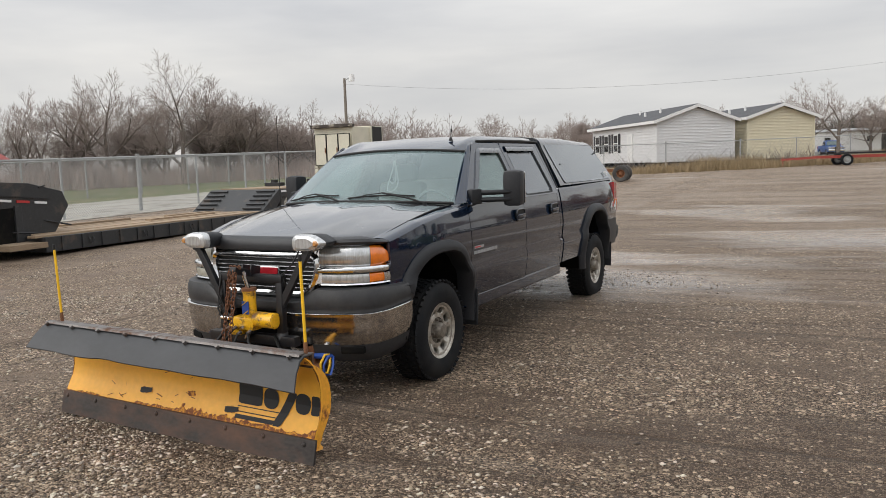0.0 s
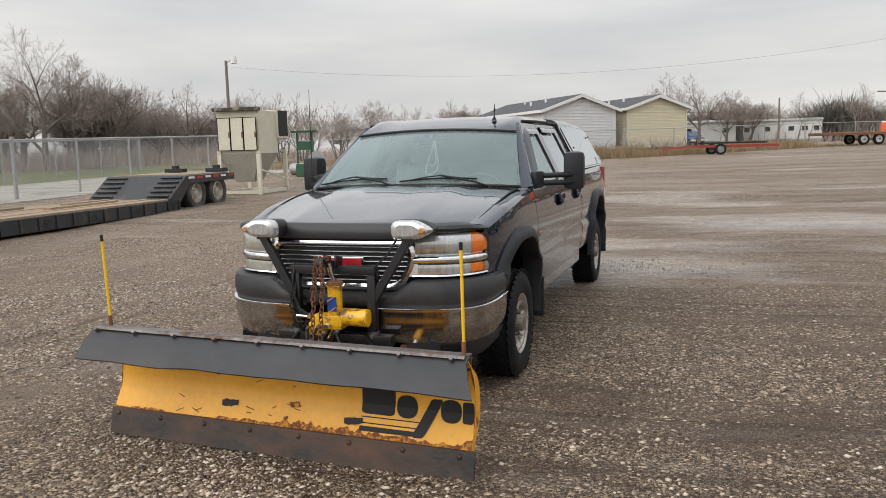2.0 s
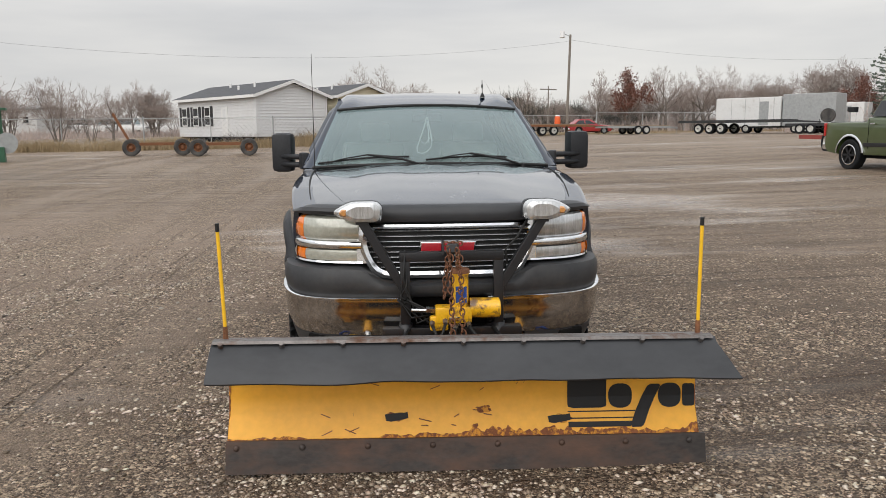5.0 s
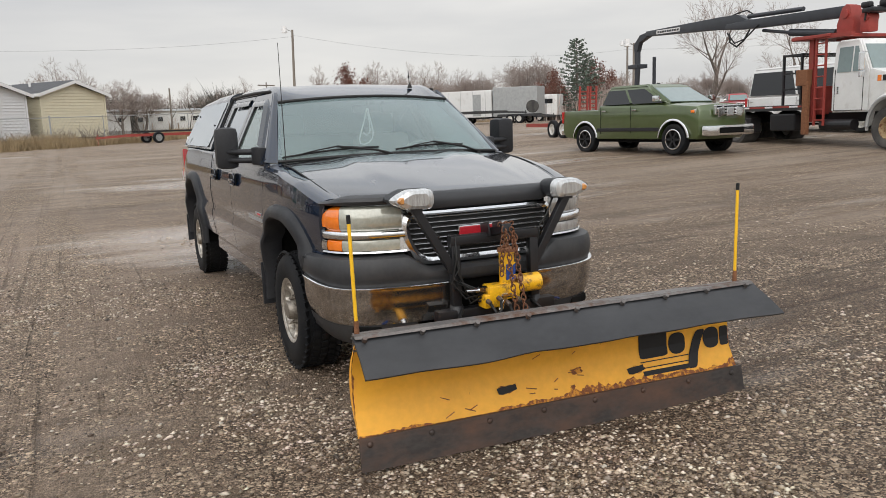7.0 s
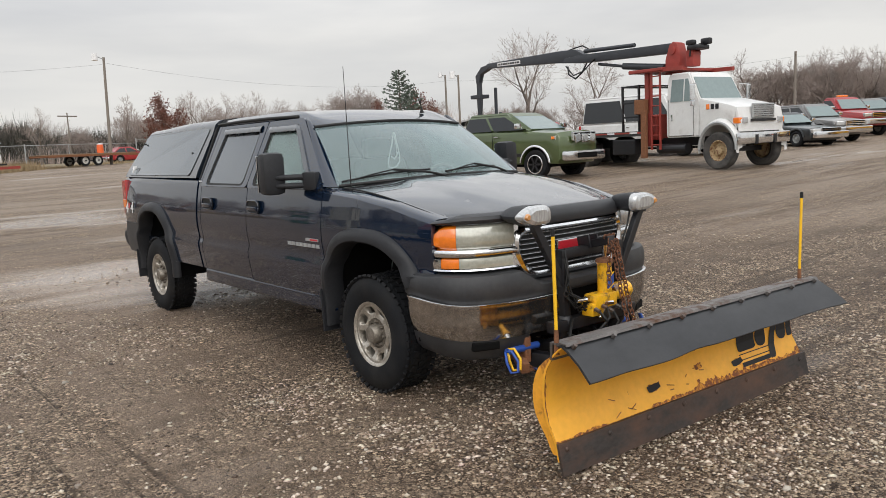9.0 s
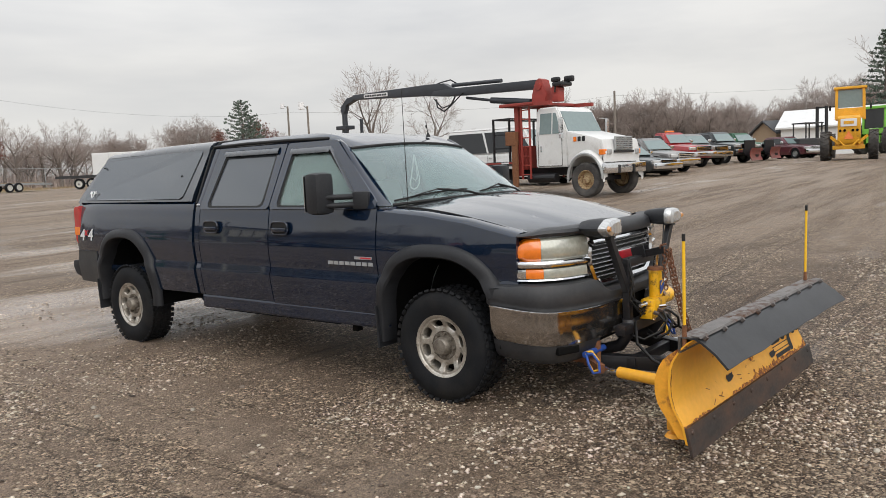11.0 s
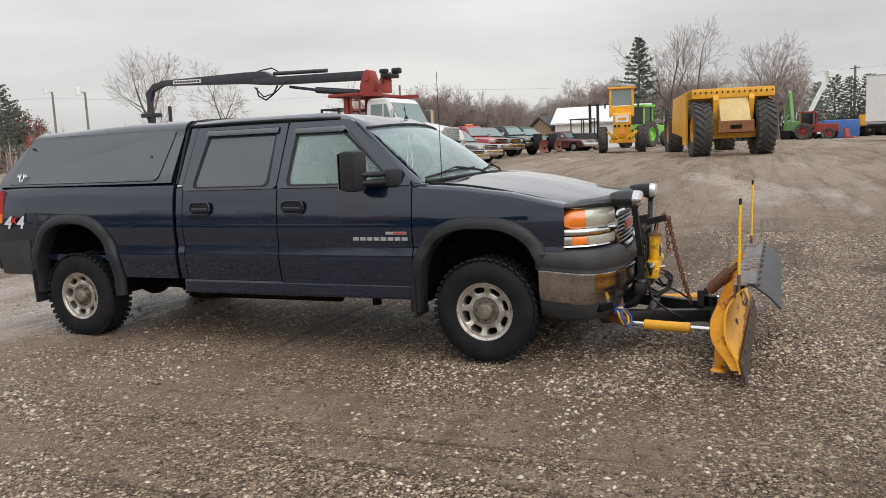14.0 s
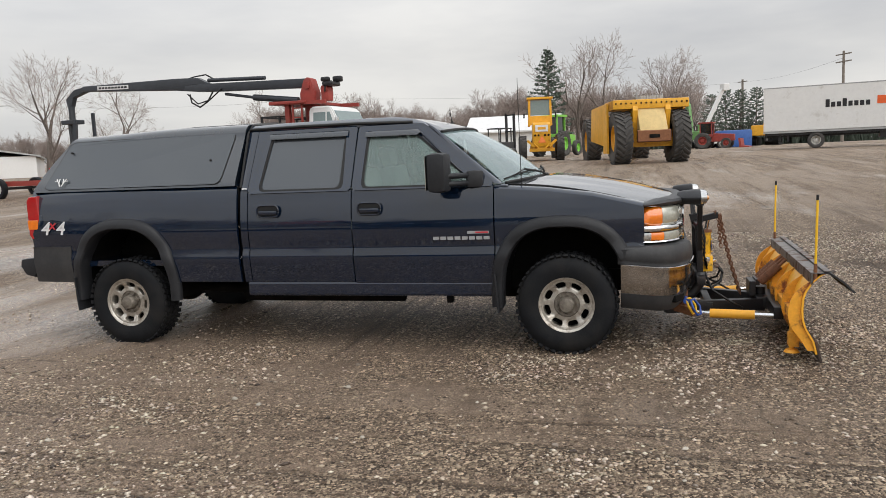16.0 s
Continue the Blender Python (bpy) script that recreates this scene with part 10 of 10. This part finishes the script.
def conifer(seed, height, width, label, droop=0.15, start=0.12, ragged=0.35, count=70, full=0.8):
    rng = random.Random(seed)
    t = thing("pine_tree", 0, 0, 0, 0, label, "tree")
    limbs, pts = [[(Vector((0, 0, -0.1)), height * 0.018), (Vector((0, 0, height * 0.6)), height * 0.01), (Vector((0, 0, height)), 0.02)]], []
    for k in range(count):
        f = start + (1 - start) * (k + rng.random()) / count
        z = height * f
        ln = width * (1 - f) ** full * rng.uniform(1 - ragged, 1.0) + 0.2
        a = k * 2.4 + rng.uniform(-0.4, 0.4)
        d = Vector((math.cos(a), math.sin(a), -droop + 0.45 * (f - 0.25)))
        base = Vector((0, 0, z))
        limbs.append([(base, 0.035 * (1 - f) + 0.012), (base + d * ln * 0.55 - Vector((0, 0, 0.06 * ln)), 0.02), (base + d * ln, 0.008)])
        for j in range(int(12 + 36 * ln / width)):
            u = rng.uniform(0.12, 1.0) ** 0.8
            sag = -0.06 * ln * math.sin(math.pi * u)
            w = 0.08 + 0.20 * ln * u * (1.15 - u)
            pts.append(base + d * ln * u + Vector((rng.uniform(-1, 1) * w, rng.uniform(-1, 1) * w, sag + rng.uniform(-0.4, 0.5) * w * 0.6)))
    strands("trunk", limbs, BARK, t, 5)
    leaf_cloud("crown", t, NEEDLE, pts, 0.20 * height / 10, rng)
    return t


def oak(seed, height, label):
    rng = random.Random(seed)
    t = bare_tree(seed, height, label, 0.25, 4, 0.65, 0.1, 4)
    crown = [c for c in t.children if c.name.startswith("crown")][0]
    vs = crown.data.vertices
    pts = [vs[rng.randrange(len(vs))].co + Vector((rng.uniform(-1, 1), rng.uniform(-1, 1), rng.uniform(-1, 1))) * 0.35 for _ in range(4200)]
    pts = [p for p in pts if p.z > height * 0.12]
    leaf_cloud("leaves", t, OAK_LEAF, pts, 0.14, rng)
    return t


MODELS = {
    "b": [bare_tree(11, 10, "bare winter tree with fine grey twigs", 0.30), bare_tree(12, 10, "bare winter tree with fine grey twigs", 0.34, 5, 0.52, 0.2), bare_tree(13, 10, "bare winter tree with fine grey twigs", 0.24, 5, 0.7, 0.08)],
    "d": [bare_tree(21, 10, "dense rounded bare tree", 0.22, 5, 0.72, 0.10, 5, bark=BARK), bare_tree(22, 10, "dense rounded bare tree", 0.20, 5, 0.66, 0.14, 5, 2)],
    "t": [bare_tree(31, 12, "tall open bare tree with a long trunk", 0.36, 5, 0.62, 0.07, 4, thick=0.026, fine=0.012), bare_tree(35, 12, "tall open bare tree with a long trunk", 0.32, 5, 0.70, 0.05, 4, thick=0.024, fine=0.012)],
    "s": [bare_tree(41, 6, "many-stemmed bare sumac shrub", 0.36, 4, 0.66, 0.13, 3, 6, thick=0.013, fine=0.015), bare_tree(42, 6, "many-stemmed bare sumac shrub", 0.38, 4, 0.72, 0.11, 3, 5, thick=0.013, fine=0.015)],
    "p": [conifer(51, 8, 3.2, "dark ragged pine with uneven crown", 0.0, 0.15, 0.5, 90, 0.5)],
    "k": [conifer(52, 11.5, 3.7, "tall narrow spruce with gaps", 0.10, 0.05, 0.45, 110, 0.66)],
    "r": [oak(61, 8, "oak holding rust-brown dry leaves")],
}
USED = set()


def plant(rows, tag=""):
    rng = random.Random(len(rows) * 7 + 1)
    for x, y, h, kind in rows:
        model = rng.choice(MODELS[kind])
        ref = {"b": 10, "d": 10, "t": 12, "s": 6, "p": 8, "k": 11.5, "r": 8}[kind]
        k = h / ref
        m = pose(x, y, ground_z(x, y) - 0.05, 0, 0, rng.uniform(0, 360))
        if model.name not in USED:
            USED.add(model.name)
            model.matrix_basis = m @ Matrix.Diagonal((k, k, k, 1))
            o = model
        else:
            o = copy_thing(model, m)
            o.scale = (k, k, k)
        if tag:
            o["group"] = tag


plant([(-54.8, 33.2, 8.5, "b"), (-54.3, 37.4, 9.6, "b"), (-52.8, 39.4, 10.0, "b"), (-56.0, 45.0, 8.4, "d"), (-47.4, 42.6, 11.2, "t"), (-48.5, 47.2, 9.6, "d"), (-47.0, 48.7, 8.3, "d"), (-48.5, 52.8, 7.2, "d"),
       (-44.3, 52.4, 6.2, "b"), (-44.1, 56.4, 7.6, "b"), (-50.5, 43.5, 8.0, "d"), (-58.0, 28.0, 8.5, "b"), (-57.5, 40.5, 9.0, "b")], "bare woods edge")
plant([(-32.9, 49.7, 6.3, "s"), (-32.0, 52.7, 6.0, "s"), (-30.3, 53.4, 5.8, "s"), (-29.6, 58.6, 5.4, "s"), (-26.4, 60.2, 5.3, "s"), (-34.5, 51.5, 5.6, "s"), (-27.9, 84.5, 6.6, "b"), (-22.5, 61.4, 4.6, "b"), (-23.0, 58.0, 3.6, "s")], "sumac shrubs")
plant([(-1.8, 99.7, 9.6, "b"), (1.0, 100.2, 9.3, "b"), (4.5, 104.7, 7.2, "d"), (7.0, 108.0, 6.6, "d"), (-12.9, 108.6, 7.7, "b"), (-5.0, 104.0, 8.0, "b"), (28.2, 95.7, 8.5, "b"), (28.9, 85.1, 7.5, "r"), (34.5, 88.4, 8.2, "b"),
       (37.8, 84.9, 7.6, "b"), (44.6, 95.0, 9.0, "b"), (44.8, 89.4, 7.4, "b"), (48.2, 87.7, 7.0, "d"), (52.4, 86.0, 6.6, "b"), (43.7, 67.2, 7.3, "d"), (41.5, 66.0, 6.6, "d"), (44.4, 60.4, 7.9, "p"), (46.3, 61.5, 6.6, "p"), (42.4, 61.7, 5.2, "r"), (49.3, 63.0, 6.4, "r")], "trees behind the trailers")
plant([(60.8, 58.6, 13.1, "t"), (69.4, 56.5, 12.2, "t"), (39.0, 102.7, 9.3, "b"), (43.2, 100.9, 9.2, "b"), (52.4, 101.9, 8.1, "b"), (20.0, 104.0, 7.5, "b"), (14.0, 112.0, 7.0, "b"), (57.0, 92.0, 6.5, "b"), (63.0, 84.0, 5.5, "b"), (70.0, 74.0, 5.2, "d"), (78.0, 66.0, 5.0, "d")], "far bare trees")
plant([(81.3, 9.4, 11.6, "k"), (85.6, 6.5, 13.6, "t"), (85.9, 3.0, 13.8, "t"), (104.1, -5.2, 14.0, "t"), (98.1, -4.2, 12.6, "t"), (93.0, -6.8, 9.4, "b"), (109.8, 44.9, 9.0, "d"), (112.0, 39.0, 9.4, "b"), (118.5, 35.5, 9.7, "d"), (115.3, 28.2, 8.8, "b"),
       (121.2, 25.1, 9.2, "d"), (112.2, 19.0, 9.5, "b"), (114.0, 33.0, 8.0, "d"), (110.0, 50.0, 7.5, "d"), (118.0, 14.0, 8.5, "d"), (122.6, -13.4, 9.0, "p"), (122.3, -15.5, 8.6, "p"), (122.1, -17.8, 8.8, "p"), (120.0, -11.0, 8.0, "p"), (121.0, -20.5, 8.4, "p"), (124.0, -24.0, 8.6, "p")], "trees across the yard")



def thicket(path, depth, count, lo, hi, kinds, tag, seed):
    """Trees of mixed size scattered along a line."""
    rng = random.Random(seed)
    rows = []
    for k in range(count):
        u = (k + rng.random()) / count * (len(path) - 1)
        i = min(len(path) - 2, int(u))
        a, b = path[i], path[i + 1]
        f = u - i
        rows.append((a[0] + (b[0] - a[0]) * f + rng.gauss(0, depth), a[1] + (b[1] - a[1]) * f + rng.gauss(0, depth), rng.uniform(lo, hi), rng.choice(kinds)))
    plant(rows, tag)


thicket([(-66, 20), (-58, 38), (-52, 50), (-47, 60), (-44, 66)], 2.2, 44, 4.5, 7.5, "bdds", "bare woods edge", 1)
thicket([(-44, 66), (-34, 78), (-26, 94), (-10, 112), (8, 120)], 2.0, 26, 4.0, 6.5, "bds", "far bare trees", 2)
thicket([(10, 120), (30, 112), (45, 104), (62, 96), (85, 78), (105, 58)], 2.5, 34, 4.5, 7.0, "bdd", "far bare trees", 3)
thicket([(106, 58), (117, 42), (125, 28), (125, 8), (128, -8)], 2.5, 54, 8.0, 12.0, "bdd", "trees across the yard", 4)


def brush_band(name, path, height, depth, count, mat_, label, seed, width=0.03, lean=0.35, category="brush", up=0.0):
    """Tangled undergrowth along a line: many thin leaning stems."""
    rng = random.Random(seed)
    segs = [(a, b, math.hypot(b[0] - a[0], b[1] - a[1])) for a, b in zip(path, path[1:])]
    total = sum(s[2] for s in segs)
    verts, faces = [], []
    for k in range(count):
        u = rng.uniform(0, total)
        for a, b, ln in segs:
            if u <= ln:
                break
            u -= ln
        f = min(1.0, u / ln)
        off = rng.gauss(0, depth)
        dx, dy = (b[0] - a[0]) / ln, (b[1] - a[1]) / ln
        x, y = a[0] + (b[0] - a[0]) * f - dy * off, a[1] + (b[1] - a[1]) * f + dx * off
        env = 0.55 + 0.45 * noise.noise((x * 0.13, y * 0.13, seed)) + 0.3 * noise.noise((x * 0.5, y * 0.5, seed))
        h = max(0.15, height * env * rng.uniform(0.4, 1.0))
        z = ground_z(x, y) + up
        p = Vector((x, y, z - 0.05))
        d = Vector((rng.uniform(-1, 1) * lean, rng.uniform(-1, 1) * lean, 1)).normalized()
        w = width * rng.uniform(0.5, 1.2)
        th = rng.uniform(0, math.pi)
        sv = Vector((math.cos(th), math.sin(th), 0)) * w
        n = len(verts)
        m_ = p + d * h * 0.55
        e = p + (d + Vector((rng.uniform(-1, 1), rng.uniform(-1, 1), 0)) * lean * 0.6) * h
        for q in (p - sv, p + sv, m_ + sv * 0.6, m_ - sv * 0.6, e):
            verts.append((q.x, q.y, q.z))
        faces += [(n, n + 1, n + 2, n + 3), (n + 3, n + 2, n + 4)]
    me = bpy.data.meshes.new(name)
    me.from_pydata(verts, [], faces)
    me.materials.append(mat_)
    return tagged(new(name, me), label, category, kind="stuff")


brush_band("undergrowth", [(-62, 18), (-54, 36), (-48, 47), (-45, 56), (-42, 64)], 4.4, 2.4, 30000, BRUSH, "dense leafless undergrowth at the woods edge", 3, 0.02)
brush_band("undergrowth", [(-42, 64), (-34, 74), (-26, 92), (-10, 112), (8, 118)], 2.3, 2.5, 11000, BRUSH, "leafless hedge far behind the houses", 4, 0.03)
brush_band("far_woods", [(-12, 126), (6, 122), (24, 118), (42, 116)], 8.2, 3.0, 42000, mat("dark_far_woods", (0.075, 0.07, 0.058), 0.95, 0, 0.4, 0.2), "dark far woods", 5, 0.10, 0.45)
brush_band("far_woods", [(8, 118), (30, 112), (45, 104), (62, 96)], 4.6, 2.5, 12000, BRUSH, "brown far woods", 6, 0.045)
brush_band("far_woods", [(62, 96), (85, 78), (105, 55)], 3.8, 3.0, 6000, BRUSH, "brown far woods", 7, 0.05)
brush_band("far_woods", [(105, 60), (116, 42), (124, 28), (124, 8)], 7.0, 3.0, 18000, BRUSH, "grey-brown far woods", 8, 0.05)
brush_band("far_woods", [(124, 8), (128, -10), (128, -40)], 7.5, 3.0, 4000, mat("dark_conifer_woods", (0.045, 0.06, 0.045), 0.95, 0, 0.4, 0.3), "dark conifer woods", 9, 0.12)
brush_band("hedge", [(38, 66), (44, 62), (50, 60)], 5.0, 1.6, 5000, BRUSH, "brown brush under the pines", 10, 0.04)
brush_band("dry_grass", [(-20, 38.6), (-14, 39.8), (-7, 42.4), (-3, 45.0), (3, 50.6), (9, 57.0)], 1.35, 0.55, 17000, STRAW, "dry straw-coloured grass along the fence", 11, 0.018, 0.4, "grass")
brush_band("dry_grass", [(9, 57.0), (22, 70), (38, 79), (50, 82)], 0.7, 0.9, 6000, STRAW, "dry straw-coloured grass along the far fence", 12, 0.016, 0.4, "grass")
brush_band("vine_tangle", [(-9.5, 42.9), (-6, 44.3), (-2, 47.2), (1, 50.0)], 2.5, 0.25, 900, BARK, "dead vines climbing the wire fence", 13, 0.026, 0.9, "vine")
brush_band("weeds", [(-24, 37.5), (-21, 44), (-18, 50)], 1.3, 1.2, 2500, STRAW, "tall dead weeds behind the press", 14, 0.012, 0.4, "weeds")

# ---- loose stones on the yard ----
STONE = bpy.data.materials.new("mixed_gravel_stone")
STONE.use_nodes = True
_n, _l = STONE.node_tree.nodes, STONE.node_tree.links
_p = _n["Principled BSDF"]
_g, _r, _t, _m = _n.new("ShaderNodeNewGeometry"), _n.new("ShaderNodeValToRGB"), _n.new("ShaderNodeTexNoise"), _n.new("ShaderNodeMixRGB")
for pos, col in ((0.0, (0.05, 0.034, 0.024, 1)), (0.32, (0.17, 0.120, 0.082, 1)), (0.65, (0.40, 0.31, 0.225, 1))):
    e = _r.color_ramp.elements.new(pos) if pos not in (0.0,) else _r.color_ramp.elements[0]
    e.position, e.color = pos, col
_r.color_ramp.elements[-1].position, _r.color_ramp.elements[-1].color = 1.0, (0.84, 0.73, 0.60, 1)
_t.inputs["Scale"].default_value = 60
_m.blend_type, _m.inputs[0].default_value = "MULTIPLY", 0.3
_l.new(_g.outputs["Random Per Island"], _r.inputs["Fac"])
_l.new(_r.outputs[0], _m.inputs[1])
_l.new(_t.outputs["Color"], _m.inputs[2])
_l.new(_m.outputs[0], _p.inputs["Base Color"])
_p.inputs["Roughness"].default_value = 0.42

# a low stone: a ring of six round a top and a bottom
ICO_V = np.array([(0, 0, 1.0), (0, 0, -1.0)] + [(math.cos(a), math.sin(a), 0.18 * (-1) ** k) for k, a in enumerate(np.linspace(0, 2 * math.pi, 6, endpoint=False))])
ICO_F = np.array([(0, 2 + k, 2 + (k + 1) % 6) for k in range(6)] + [(1, 2 + (k + 1) % 6, 2 + k) for k in range(6)])
rs = np.random.RandomState(3)


def stone_field(name, centres, sizes, label):
    vs, fs = [], []
    for k in range(len(centres)):
        sc = sizes[k] * np.array([rs.uniform(0.8, 1.4), rs.uniform(0.6, 1.0), rs.uniform(0.4, 0.65)])
        a = rs.uniform(0, 2 * math.pi)
        c, s = math.cos(a), math.sin(a)
        v = ICO_V * (1 + rs.uniform(-0.22, 0.22, (len(ICO_V), 1))) * sc
        v = v @ np.array([[c, s, 0], [-s, c, 0], [0, 0, 1]]) + centres[k]
        vs.append(v)
        fs.append(ICO_F + k * len(ICO_V))
    me = bpy.data.meshes.new(name)
    v, f = np.concatenate(vs), np.concatenate(fs)
    me.vertices.add(len(v))
    me.vertices.foreach_set("co", v.astype(np.float32).ravel())
    me.loops.add(f.size)
    me.loops.foreach_set("vertex_index", f.astype(np.int32).ravel())
    me.polygons.add(len(f))
    me.polygons.foreach_set("loop_start", np.arange(0, f.size, 3, dtype=np.int32))
    me.update(calc_edges=True)
    me.materials.append(STONE)
    return tagged(new(name, me), label, "gravel", kind="stuff")


cs, sz = [], []
tries = 0
while len(cs) < 105000 and tries < 900000:
    tries += 1
    x, y = rs.uniform(-9.0, 6.5), rs.uniform(-7.0, 7.0)
    if y < 0.5 and x < 2.0 and math.hypot(x + 0.4, y - 0.4) > 5.3:
        continue
    near = (1.0 if (x < -1.0 and y < 3) or y < -1.0 else 0.3) * (0.38 if x > 0.5 else 1.0) * (0.4 if y > 0.7 else 1.0)
    patch = 0.5 + 0.9 * noise.noise((x * 0.45, y * 0.45, 1.7)) + 0.5 * noise.noise((x * 1.6, y * 1.6, 6.0))
    if rs.rand() > near * min(1.0, max(0.05, (patch - 0.32) * 1.7)):
        continue
    s = 0.0050 + 0.006 * rs.rand() + 0.012 * rs.rand() ** 6
    cs.append((x, y, ground_z(x, y) + relief(x, y) + s * 0.12))
    sz.append(s)
stone_field("gravel_stones", np.array(cs), sz, "scattered pale and brown gravel stones")

# larger pebbles near the plow, each its own piece
ms = []
for k in range(6):
    bm = bmesh.new()
    bmesh.ops.create_icosphere(bm, subdivisions=2, radius=1.0)
    for v in bm.verts:
        v.co *= 1 + 0.45 * noise.noise(v.co * 1.7 + Vector((k * 3.1, 0, 0)))
        v.co.z *= 0.55
        v.co.y *= 0.75
    me = bpy.data.meshes.new("pebble")
    bm.to_mesh(me)
    bm.free()
    me.materials.append(mat("pale_pebble" if k % 2 else "brown_pebble", (0.42, 0.38, 0.32) if k % 2 else (0.22, 0.18, 0.145), 0.6, 0, 0.3, 20, rand=0.8))
    ms.append(me)
for k in range(240):
    x, y = (rs.uniform(-3.5, 3.2), rs.uniform(-4.6, -2.1)) if k % 3 else (rs.uniform(-6.5, -1.4), rs.uniform(-3.0, 3.0))
    s = 0.010 + 0.013 * rs.rand() ** 2
    o = new("pebble", ms[k % 6])
    o.parent = ground
    o.matrix_local = pose(x, y, ground_z(x, y) + relief(x, y) + s * 0.25, rs.uniform(-15, 15), rs.uniform(-15, 15), rs.uniform(0, 360)) @ Matrix.Diagonal((s, s, s, 1))
